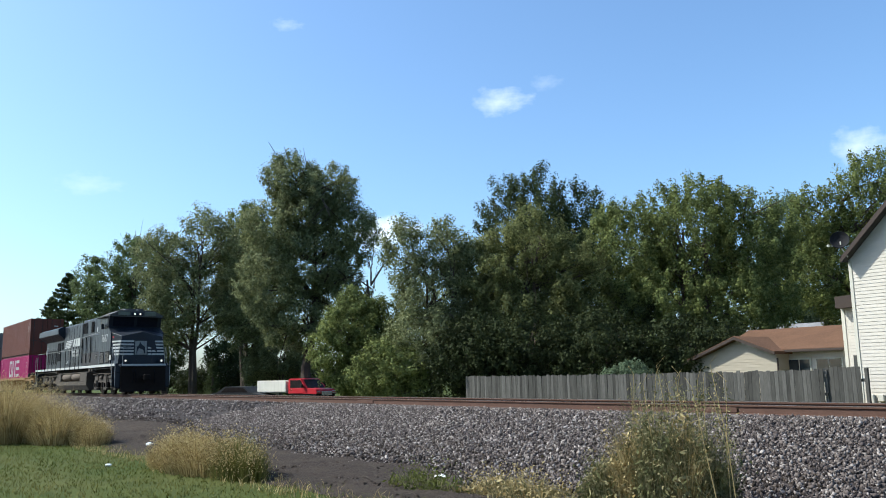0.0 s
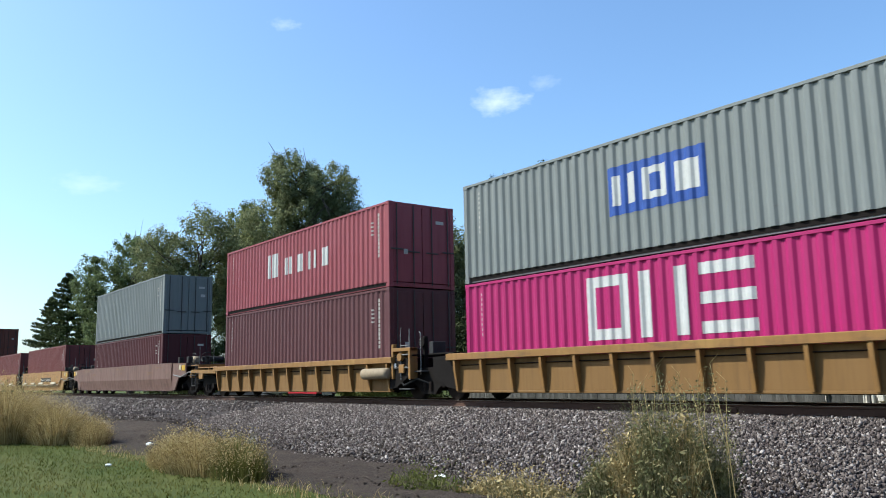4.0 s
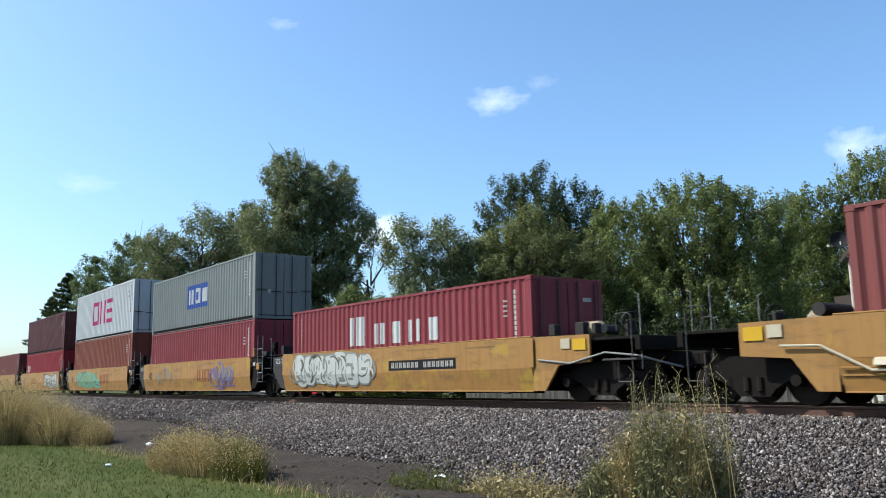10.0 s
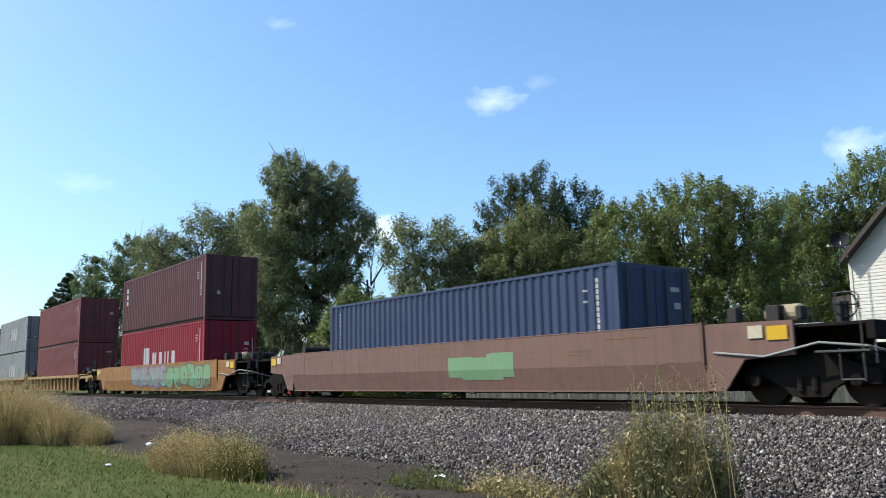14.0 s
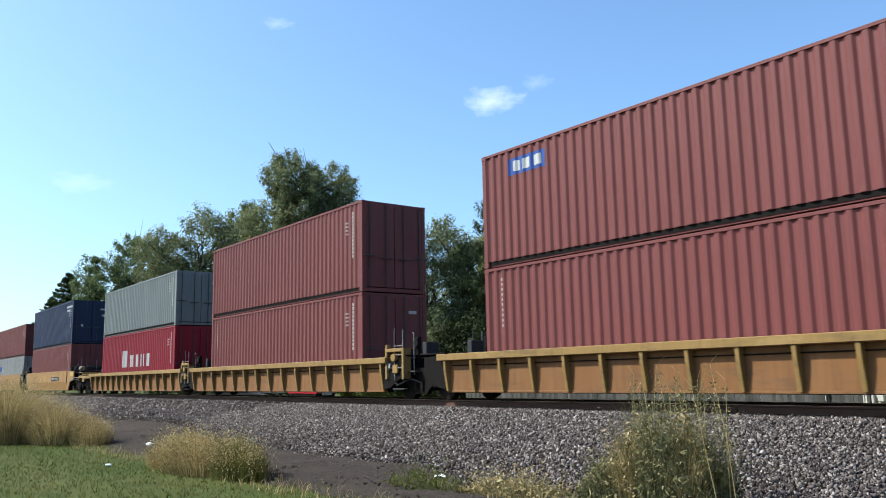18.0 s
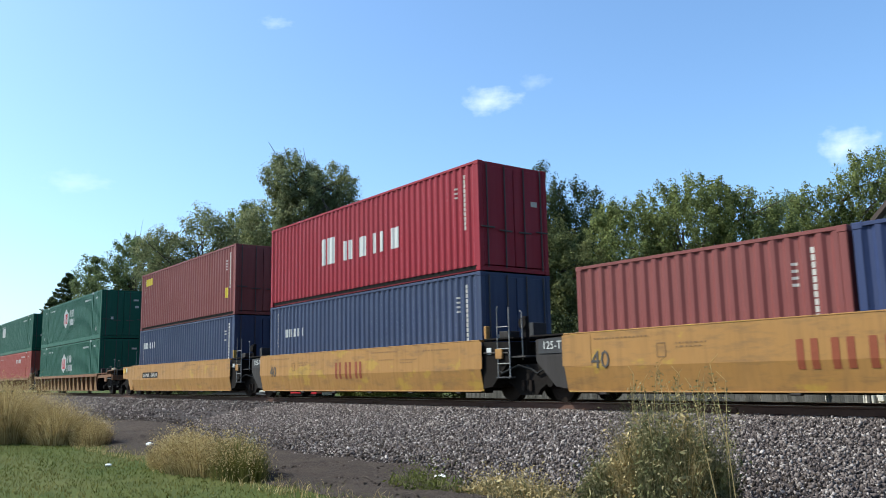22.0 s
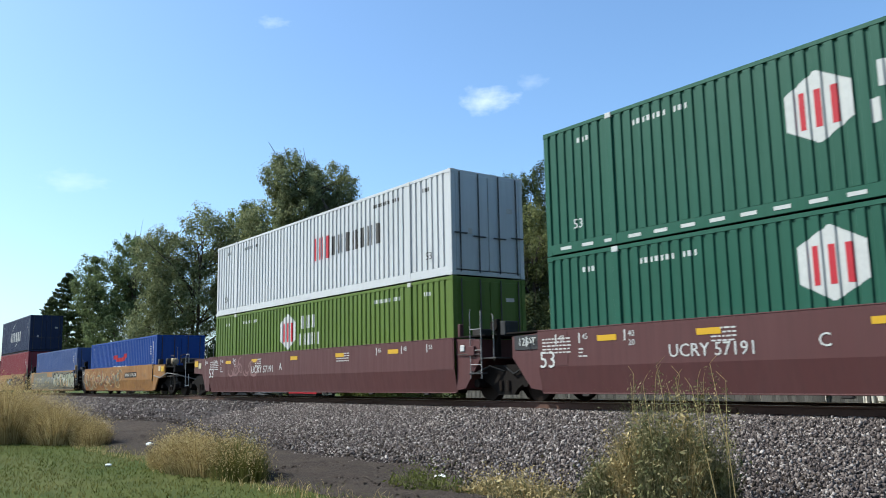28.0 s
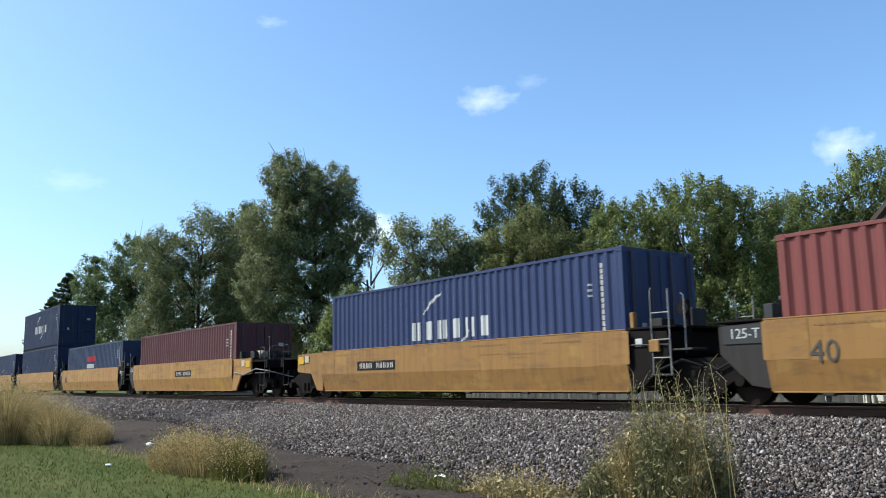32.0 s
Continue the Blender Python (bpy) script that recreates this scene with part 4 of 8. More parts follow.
for sy in (-1, 1):
    door = part("door", Shape().box(-0.82, 0.62, sy * 0.935 - 0.012, sy * 0.935 + 0.012, 0.87, 1.25, 0.01), RED, truck)
    part("door_handle", Shape().box(-0.7, -0.55, sy * 0.95 - 0.02, sy * 0.95 + 0.02, 1.10, 1.14, 0.008), CHROME, door)
    part("side_window", Shape().prism([(-0.75, 1.27), (0.78, 1.27), (0.33, 1.80), (-0.75, 1.80)], "y", sy * 0.937 - 0.004, sy * 0.937 + 0.004), CAR_PANE, truck)
    part("mirror", Shape().box(0.6, 0.72, sy * 1.08 - 0.1, sy * 1.08 + 0.1, 1.27, 1.52, 0.02), RUBBER, truck)
    part("headlight", Shape().box(1.96, 2.00, sy * 0.72 - 0.16, sy * 0.72 + 0.16, 0.86, 1.04, 0.015), CHROME, truck)
    for x in (1.35, -2.7):
        wh = part("wheel", Shape().tube([(x, sy * 0.78 - 0.12, 0.38), (x, sy * 0.78 + 0.12, 0.38)], 0.38, 20), RUBBER, truck)
        part("rim", Shape().tube([(x, sy * 0.915 - 0.012, 0.38), (x, sy * 0.915 + 0.012, 0.38)], 0.21, 16), CHROME, wh)
part("grille", Shape().box(2.00, 2.05, -0.5, 0.5, 0.72, 1.0, 0.01), CHROME, truck)
part("front_bumper", Shape().box(1.98, 2.15, -0.95, 0.95, 0.42, 0.62, 0.03), CHROME, truck)
part("frame_rail", Shape().box(-4.1, 1.9, -0.5, 0.5, 0.42, 0.60), RUBBER, truck)
part("rocker_panel", Shape().box(-0.95, 1.9, -0.9, 0.9, 0.50, 0.84, 0.01), RUBBER, truck, "dark lower body")
bedp = part("dump_body", Shape().box(-4.3, -1.15, -1.02, -0.96, 1.0, 1.80, 0.015).box(-4.3, -1.15, 0.96, 1.02, 1.0, 1.80, 0.015).box(-4.3, -1.15, -0.96, 0.96, 0.94, 1.04).box(-1.21, -1.15, -0.96, 0.96, 0.9, 1.72), WHITE, truck, "white steel dump body")
part("tailgate", Shape().box(-4.36, -4.3, -1.0, 1.0, 0.75, 1.78, 0.012), WHITE, bedp)
parked = thing("parked_car", "dark car parked beyond the trees", "car", at=pose(-58.0, 25.6, FIELD, 0, 0, 30))
part("body", Shape().prism([(-2.2, 0.35), (2.2, 0.35), (2.2, 0.8), (1.2, 0.95), (0.6, 1.4), (-1.1, 1.42), (-1.8, 1.0), (-2.2, 0.95)], "y", -0.85, 0.85), paint("dark_grey_car_paint", (0.06, 0.065, 0.075), 0.7), parked)
part("side_glass", Shape().prism([(-1.45, 1.0), (0.95, 1.0), (0.5, 1.34), (-1.0, 1.36)], "y", -0.862, 0.862), CAR_PANE, parked)
for x in (-1.35, 1.35):
    for sy in (-1, 1):
        part("wheel", Shape().tube([(x, sy * 0.78 - 0.1, 0.32), (x, sy * 0.78 + 0.1, 0.32)], 0.32, 18), RUBBER, parked)


# ---- clouds: thin distant vapour that drifts ----
def cloud_paint(name, soft, strength, seed):
    m = Nodes(name)
    tc = m.n("TexCoord").outputs["Object"]
    sep = m.n("VectorMath"); sep.operation = "LENGTH"
    m.put(sep, 0, tc)
    nz = m.noise(m.scaled(tc, (1.0, 1.0, 1.0)), 1.9 + seed * 0.1, 6, 0.55)
    add = m.n("Math"); add.operation = "MULTIPLY_ADD"
    m.put(add, 0, nz); add.inputs[1].default_value = 1.5; add.inputs[2].default_value = -0.75
    sub = m.n("Math"); sub.operation = "SUBTRACT"
    m.put(sub, 0, add.outputs[0]); m.put(sub, 1, sep.outputs["Value"])
    a = m.ramp(sub.outputs[0], (0.0, 0.0), (0.01, 0.0), (soft, 1.0))
    plus = m.n("Math"); plus.operation = "ADD"
    m.put(plus, 0, sub.outputs[0]); plus.inputs[1].default_value = 0.95
    a = m.ramp(plus.outputs[0], (0.12, 0.0), (0.12 + soft, strength))
    em = m.n("Emission")
    em.inputs["Color"].default_value = (0.93, 0.96, 1.0, 1)
    em.inputs["Strength"].default_value = 0.95
    tr = m.n("BsdfTransparent")
    mx = m.n("MixShader")
    m.put(mx, 0, a)
    m.t.links.new(tr.outputs[0], mx.inputs[1]); m.t.links.new(em.outputs[0], mx.inputs[2])
    m.t.links.new(mx.outputs[0], m.out.inputs["Surface"])
    return m.mat


CLOUDS = []
for k, (x, y, z, w, h, soft, strength, label) in enumerate((
        (-1767, 1569, 817, 112, 58, 1.0, 0.44, "small white fair-weather cloud"), (-1663, 1657, 860, 60, 32, 0.8, 0.12, "faint white wisp of cloud"),
        (-1026, 2199, 602, 100, 66, 1.0, 0.45, "white cloud above the trees"), (-2067, 1336, 443, 150, 75, 0.6, 0.65, "soft cloud low behind the trees"),
        (-2051, 1005, 1018, 60, 26, 0.8, 0.16, "faint white wisp of cloud"), (-2372, 564, 553, 110, 42, 0.8, 0.15, "faint thin white cloud"))):
    me = Shape().add([(-1, 0, -1), (1, 0, -1), (1, 0, 1), (-1, 0, 1)], [(0, 1, 2, 3)]).mesh("cloud", cloud_paint("cloud_vapour", soft, strength, k))
    ob = tagged(new("cloud", me), label, "cloud", group="clouds")
    ob.scale = (w, 1, h)
    CLOUDS.append((ob, (x, y, z)))


# ---- the train ----
STEEL = plain("grimy_dark_steel", (0.011, 0.009, 0.008), 0.75, 0.4, 10)
WHEEL_MAT = plain("wheel_steel", (0.022, 0.016, 0.013), 0.6, 0.3, 18, 0.3)
GREY_END = paint("dark_grey_end_paint", (0.06, 0.06, 0.064), 0.65, 0.2, 0.4, 0.4)
END_GRIME = paint("sooty_brown_end_paint", (0.045, 0.036, 0.032), 0.7, 0.2, 0.5, 0.5)
MARK = plain("white_lettering", (0.40, 0.40, 0.385), 0.6, 0.25, 12)
FAINT = plain("worn_brown_stencil_ink", (0.15, 0.085, 0.035), 0.65, 0.4, 20)
MARK_DARK = plain("dark_lettering", (0.05, 0.045, 0.04), 0.6, 0.2, 12)
CREAM = plain("pale_cream_ledge_paint", (0.36, 0.31, 0.22), 0.6, 0.3, 9)
PALE_ROD = plain("pale_grab_iron_paint", (0.20, 0.195, 0.185), 0.6, 0.4, 14)
PALE_GEAR = plain("dusty_tan_brake_gear", (0.24, 0.185, 0.12), 0.7, 0.4, 12)
AMBER = plain("yellow_reflective_strip", (0.42, 0.25, 0.015), 0.4, 0.1, 10)


LOCK = plain("dull_rod_steel", (0.05, 0.045, 0.042), 0.6, 0.3, 20)


def C(name, h, fade=0.22, rust=0.45, dirt=0.34, rough=0.55):
    return paint(name, srgb(h), rough, fade, rust, dirt)


PAINTS = {
    "rust": C("rust_red_container_paint", "9a524e", 0.14), "brown": C("brown_container_paint", "935849", 0.15), "maroon": C("maroon_container_paint", "6c2f33", 0.12),
    "mauve": C("mauve_brown_container_paint", "764346", 0.15), "orange": C("orange_rust_container_paint", "a5553f"), "magenta": C("magenta_container_paint", "d4207c", 0.15, 0.08, 0.12),
    "greygreen": C("grey_green_container_paint", "9fa5a2"), "grey": paint("streaked_light_grey_container_paint", srgb("c3c3bf"), 0.6, 0.5, 0.9, 0.75, fresh=srgb("d6d6d2"), stain=(0.16, 0.145, 0.13)), "crimson": C("crimson_container_paint", "b01c34", 0.15, 0.1, 0.15),
    "faded": C("faded_red_container_paint", "bb5a64", 0.3), "red": C("red_container_paint", "a83e48", 0.3), "paleblue": C("pale_slate_blue_container_paint", "5a73b0", 0.2), "blue": C("blue_container_paint", "38497a", 0.2), "steelblue": C("slate_blue_container_paint", "3f4e72"),
    "navy": C("navy_container_paint", "2b3a62"), "green": C("green_container_paint", "1e6a52", 0.14, 0.10, 0.22), "white": paint("white_container_paint", (0.95, 0.96, 0.97), 0.5, 0.0, 0.12, 0.2),
    "olive": C("olive_green_container_paint", "6f8a2c", 0.15), "coral": C("coral_red_container_paint", "c95e50"), "brightblue": C("bright_blue_container_paint", "2358b4", 0.15),
    "yellow": paint("yellow_car_paint", srgb("cb9652"), 0.55, 0.15, 0.45, 0.42, fresh=srgb("d8b04a")), "ochre": paint("dirty_ochre_car_paint", srgb("bb8a4c"), 0.6, 0.15, 0.6, 0.5, fresh=srgb("c99c58")),
    "oxide": paint("brown_oxide_car_paint", srgb("6d4140"), 0.55, 0.12, 0.2, 0.3), "tan": paint("dusty_mauve_car_paint", srgb("957063"), 0.6, 0.15, 0.4, 0.45, fresh=srgb("8a6a60")),
    "tanrust": paint("faded_tan_car_paint", srgb("c29a58"), 0.6, 0.2, 0.6, 0.5, fresh=srgb("d0ac6c")), "rustplate": paint("rusty_tan_plate_paint", srgb("ad7744"), 0.7, 0.25, 0.9, 0.55, fresh=srgb("b27f50")),
    "dirty": paint("dirty_brown_ochre_car_paint", srgb("a67c46"), 0.7, 0.1, 0.7, 0.6), "rustbrown": paint("rusty_brown_car_paint", srgb("9a6c48"), 0.7, 0.2, 0.7, 0.5, fresh=srgb("8e5c4a")), "rustpanel": paint("faded_tan_brown_plate_paint", srgb("ad8254"), 0.75, 0.25, 0.5, 0.5, fresh=srgb("a08060")), "orangecar": paint("orange_brown_car_paint", srgb("b07a3c"), 0.6, 0.15, 0.5, 0.45, fresh=srgb("c08c48")),
}
dim = lambda h: tuple(0.6 * x for x in srgb(h))
INKS = {"white": MARK, "dark": MARK_DARK, "magenta": plain("magenta_lettering", dim("c42a74"), 0.6), "blue": plain("blue_lettering", dim("3a5cab"), 0.6, 0.4), "red": plain("red_lettering", dim("c2303c"), 0.6),
        "yellow": plain("yellow_lettering", dim("d8c23a"), 0.6), "rustred": plain("rust_red_lettering", dim("8e4a30"), 0.65), "teal": plain("teal_spray_paint", dim("6fb5a4"), 0.6), "purple": plain("purple_spray_paint", dim("7a6a96"), 0.6),
        "stencil": plain("pale_stencil_ink", dim("cfc9c0"), 0.65, 0.4, 20), "chalk": plain("pale_pink_chalk", dim("8d6e6b"), 0.7), "greyspray": plain("grey_spray_paint", dim("8c8c84"), 0.6), "greenspray": plain("green_spray_paint", dim("7d9c74"), 0.6), "paleolive": plain("pale_olive_spray_paint", dim("9a9c84"), 0.6), "black": plain("black_spray_paint", dim("2c2a2c"), 0.6), "darkspray": plain("olive_grey_spray_paint", dim("6a675c"), 0.6), "whitespray": plain("off_white_spray_paint", dim("c9cac4"), 0.6), "tanspray": plain("tan_spray_paint", dim("c9a878"), 0.6)}
FOOT40, FOOT53, FOOT20 = 12.192, 16.154, 6.058
FLOOR = 0.36                     # underside of a container in its well


def waves(x0, x1, kind):
    """The zigzag of a corrugated side from x0 down to x1: (x, depth) pairs."""
    flat, slope, inner, deep = (0.078, 0.064, 0.070, 0.040) if kind == "iso" else (0.150, 0.018, 0.066, 0.034)
    pitch = flat + 2 * slope + inner
    n = max(1, int(abs(x0 - x1) / pitch))
    k = abs(x0 - x1) / (n * pitch)
    clean = [(x0, 0.0)]
    x = x0
    for _ in range(n):
        for step, d in ((flat * k, 0.0), (slope * k, deep), (inner * k, deep), (slope * k, 0.0)):
            x -= step
            clean.append((x, d))
    return clean


def side_zones(L):
    """The corrugated fields of a long side between its posts."""
    if L > 15:
        return [(-0.14, -1.93), (-2.07, -(L - 2.07)), (-(L - 1.93), -(L - 0.14))], "dom"
    return [(-0.16, -(L - 0.16))], "iso"


def depth_at(prof, x):
    for (xa, da), (xb, db) in zip(prof, prof[1:]):
        if xb <= x <= xa:
            return da + (db - da) * (xa - x) / max(1e-6, xa - xb)
    return 0.0


def side_mesh(L, H, hw):
    s = Shape()
    zones, kind = side_zones(L)
    lo, hi = (0.16, H - 0.075) if L < 15 else (0.26, H - 0.09)
    for a, b in zones:
        prof = waves(a, b, kind)
        k = len(s.v)
        for x, d in prof:
            s.v += [(x, -hw + 0.012 + d, lo), (x, -hw + 0.012 + d, hi)]
        s.f += [(k + 2 * i, k + 2 * i + 2, k + 2 * i + 3, k + 2 * i + 1) for i in range(len(prof) - 1)]
        # back of the sheet
        s.box(b, a, -hw + 0.066, -hw + 0.072, lo, hi)
    return s.mesh("side_panel")


def union(rects):
    """The same area as the rects, cut into pieces that don't overlap."""
    xs = sorted({round(v, 4) for d, w, _, _ in rects for v in (d, d + w)})
    out = []
    for a, b in zip(xs, xs[1:]):
        spans = sorted((z, z + h) for d, w, z, h in rects if d <= a + 2e-4 and d + w >= b - 2e-4)
        merged = []
        for lo, hi in spans:
            if merged and lo <= merged[-1][1]:
                merged[-1][1] = max(merged[-1][1], hi)
            else:
                merged.append([lo, hi])
        out += [(a, b - a, lo, hi - lo) for lo, hi in merged]
    return out


def decal(L, H, hw, rects, layer=0):
    """Paint that follows the corrugation: rects of (distance from the front, width, foot, height)."""
    s = Shape()
    zones, kind = side_zones(L)
    for d0, w, z0, h in union(rects):
        for a, b in zones:
            prof = waves(a, b, kind)
            xa, xb = min(a, -d0), max(b, -(d0 + w))
            if xa - xb < 0.01:
                continue
            xs = [xa] + [x for x, _ in prof if xb < x < xa] + [xb]
            k = len(s.v)
            for x in xs:
                y = -hw + 0.012 + depth_at(prof, x) - 0.004 - 0.003 * layer
                s.v += [(x, y, z0), (x, y, z0 + h)]
            s.f += [(k + 2 * i, k + 2 * i + 2, k + 2 * i + 3, k + 2 * i + 1) for i in range(len(xs) - 1)]
    return s


def end_mesh(H, hw, flat):
    """The wall across an end; flat: doors with lock rods are added apart."""
    s = Shape()
    if flat:
        return s.box(-0.05, 0.0, -hw + 0.15, hw - 0.15, 0.16, H - 0.1).mesh("end_wall")
    n, w = 9, (2 * hw - 0.30)
    prof = []
    for i in range(n):
        y = -hw + 0.15 + w * i / n
        prof += [(y, 0.0), (y + w / n * 0.5, 0.0), (y + w / n * 0.62, -0.045), (y + w / n * 0.88, -0.045)]
    prof.append((hw - 0.15, 0.0))
    for y, d in prof:
        s.v += [(d - 0.012, y, 0.16), (d - 0.012, y, H - 0.1)]
    s.f += [(2 * i, 2 * i + 2, 2 * i + 3, 2 * i + 1) for i in range(len(prof) - 1)]
    return s.mesh("end_wall")


def frame_parts(L, H, hw):
    """Posts, rails and corner castings as shared meshes with their places."""
    key = (L, H, hw)
    bot, top = (0.155, 0.075) if L < 15 else (0.25, 0.09)
    return [
        ("bottom_rail", kept(("br",) + key, lambda: Shape().box(-L + 0.1, -0.1, -0.03, 0.03, 0.02, bot, 0.006).mesh("bottom_rail")), [(0, -hw + (0.105 if L < 15 else 0.032), 0), (0, hw - (0.105 if L < 15 else 0.032), 0)]),
        ("top_rail", kept(("tr",) + key, lambda: Shape().box(-L + 0.1, -0.1, -0.03, 0.03, H - top, H - 0.006, 0.006).mesh("top_rail")), [(0, -hw + 0.034, 0), (0, hw - 0.034, 0)]),
        ("corner_post", kept(("cp",) + key, lambda: Shape().box(-0.075, 0.075, -0.075, 0.075, 0.11, H - 0.11, 0.012).mesh("corner_post")), [(x, y, 0) for x in (-0.08, -L + 0.08) for y in (-hw + 0.08, hw - 0.08)]),
        ("corner_casting", kept(("cc",), lambda: Shape().box(-0.089, 0.089, -0.081, 0.081, 0.0, 0.118, 0.01).mesh("corner_casting")), [(x, y, z) for x in (-0.088, -L + 0.088) for y in (-hw + 0.079, hw - 0.079) for z in (0, H - 0.118)]),
        ("end_sill", kept(("es",) + key, lambda: Shape().box(-0.06, 0.0, -hw + 0.16, hw - 0.16, 0.0, 0.125, 0.006).mesh("end_sill")), [(x, 0, z) for x in (-0.02, -L + 0.08) for z in (0.02, H - 0.131)]),
    ]


def container(label, L, H, colour, marks=(), doors_front=True):
    """A shipping container; its foot in the middle of its front end is the origin."""
    hw = 1.295 if L > 15 else 1.219
    mat = PAINTS[colour]
    ob = thing("shipping_container", label, "container", group="containers on the train")
    key = (L, H, hw)
    sm = kept(("side",) + key, lambda: side_mesh(L, H, hw))
    part("side_panel", sm, mat, ob)
    part("side_panel", sm, mat, ob, at=Matrix.Translation((-L, 0, 0)) @ Matrix.Rotation(math.pi, 4, "Z"))
    part("roof", kept(("roof",) + key, lambda: Shape().box(-L + 0.1, -0.1, -hw + 0.06, hw - 0.06, H - 0.03, H - 0.012).mesh("roof")), mat, ob)
    part("floor", kept(("floor",) + key, lambda: Shape().box(-L + 0.1, -0.1, -hw + 0.06, hw - 0.06, 0.06, 0.15).mesh("floor")), STEEL, ob)
    for name, me, places in frame_parts(L, H, hw):
        for p in places:
            part(name, me, mat, ob, at=p)
    part("end_wall", kept(("endc",) + key, lambda: end_mesh(H, hw, False)), mat, ob, at=pose(-L + 0.02, 0, 0, 0, 0, 180) if doors_front else (-0.02, 0, 0))
    flip = Matrix.Identity(4) if doors_front else Matrix.Translation((-L, 0, 0)) @ Matrix.Rotation(math.pi, 4, "Z")
    for s in (-1, 1):
        door = part("door", kept(("door", H, hw, s), lambda: Shape().box(-0.05, -0.012, min(0.012 * s, s * (hw - 0.16)), max(0.012 * s, s * (hw - 0.16)), 0.17, H - 0.11, 0.008).mesh("door")), mat, ob, at=flip)
        for q in (0.28, 0.78):
            part("lock_handle", kept(("lh",), lambda: Shape().box(0.0, 0.03, -0.22, 0.22, -0.02, 0.02, 0.004).mesh("lock_handle")), LOCK, door, at=(0.022, s * (q * hw + 0.0), 1.05 + 0.12 * q))
            part("lock_rod", kept(("rod", H), lambda: Shape().tube([(0, 0, 0.10), (0, 0, H - 0.06)], 0.019, 6).mesh("lock_rod")), LOCK, door, at=(0.018, s * q * hw, 0))
    tag = random.Random(hash_of(label) + int(L * 10))
    for y, z, w, h in ((0.55, H * 0.80, 0.30, 0.10), (0.60, H * 0.66, 0.22, 0.14), (-0.50, H * 0.42, 0.14, 0.16)):
        if tag.random() < 0.42:
            part("door_placard", kept(("plc", w), lambda: Shape().box(0, 0.003, -w / 2, w / 2, -h / 2, h / 2).mesh("door_placard")), INKS["stencil"], ob, at=flip @ Matrix.Translation((-0.0115, y * hw, z)))
    if L > 15:
        for x in (-2.0, -L + 2.0):
            for y in (-hw + 0.03, hw - 0.03):
                part("lifting_post", kept(("lp",) + key, lambda: Shape().box(-0.075, 0.075, -0.035, 0.035, 0.02, H - 0.1, 0.006).mesh("lifting_post")), mat, ob, at=(x, y, 0))
                part("lifting_casting", kept(("lc",), lambda: Shape().box(-0.085, 0.085, -0.04, 0.04, 0, 0.12, 0.008).mesh("lifting_casting")), MARK, ob, at=(x, y - 0.004 if y < 0 else y + 0.004, H - 0.125))
    # columns of small markings near the ends
    ink = "dark" if colour in ("white",) else "white"
    r = random.Random(hash_of(label) + int(H * 100))
    rects = []
    if L < 13:
        z = H - 0.30
        while z > H * 0.40:
            rects.append((0.60, 0.07, z - 0.09, 0.10)); z -= 0.125
        rects += [(0.92, 0.10, H * 0.78 - 0.12 * i, 0.05) for i in range(4) if r.random() < 0.8]
        z = H - 0.25
        if r.random() < 0.6:
            while z > H * 0.5:
                rects.append((L - 0.66, 0.06, z - 0.09, 0.07)); z -= 0.125
    else:
        rects += [(q + 0.13 * i, 0.075, H - 0.45, 0.11) for q, m in ((1.0, 3), (2.5, 11), (L - 1.4, 3), (L - 4.0, 11)) for i in range(m) if i != 3]
    if rects:
        part("stencilling", decal(L, H, hw, rects), INKS[ink if L > 13 else "dark" if ink == "dark" else "stencil"], ob, kind="stuff")
    if "dashes" in label:
        for i in range(24):
            part("rail_dash", kept(("dash",), lambda: Shape().box(-0.16, 0.16, -0.003, 0, 0.10, 0.17).mesh("rail_dash")), MARK, ob, at=(-0.6 - 0.65 * i, -hw - 0.001, 0))
    if L > 15:
        for x in (1.05, L - 1.0):
            part("lettering", kept(("53", "small"), lambda: lettering("53", 0.30)), INKS[ink], ob, at=(-x, -hw + 0.006, 0.62))
    for k, (tint, rc) in enumerate(marks):
        part("emblem_shape", decal(L, H, hw, rc, 1 if k and tint in ("red", "white") and marks[0][0] in ("blue", "white") else 0), INKS[tint], ob, kind="stuff")
    return ob


def hash_of(text):
    return sum((i + 1) * ord(c) for i, c in enumerate(text)) % 9973


# emblems as plain shapes: (distance from the front, width, foot, height)
def blocks_one(d, z, h, tint="white"):
    w, s = h * 0.86, h * 0.17
    a = d + 2 * (w + 0.28)      # the first figure read is the one furthest from the front
    ring = [(a, w, z, s), (a, w, z + h - s, s), (a, s, z, h), (a + w - s, s, z, h)]
    b = d + w + 0.28
    bars2 = [(b, s * 1.25, z, h), (b + w - s * 1.25, s * 1.25, z, h)]
    bars3 = [(d, w, z, s), (d, w, z + h / 2 - s / 2, s), (d, w, z + h - s, s)]
    return [(tint, ring), (tint, bars2), (tint, bars3)]


def row_blocks(d, z, h, n, tint="white", w=None, gap=0.16):
    """A row of upright bars, single and double by turns, in place of a name."""
    w = w or h * 0.62
    out = []
    for i in range(n):
        a = d + i * (w + gap)
        out.append((tint, [(a, w * 0.30, z, h), (a + w * 0.55, w * 0.30, z, h)] if i % 2 else [(a + w * 0.1, w * 0.62, z, h)]))
    return out


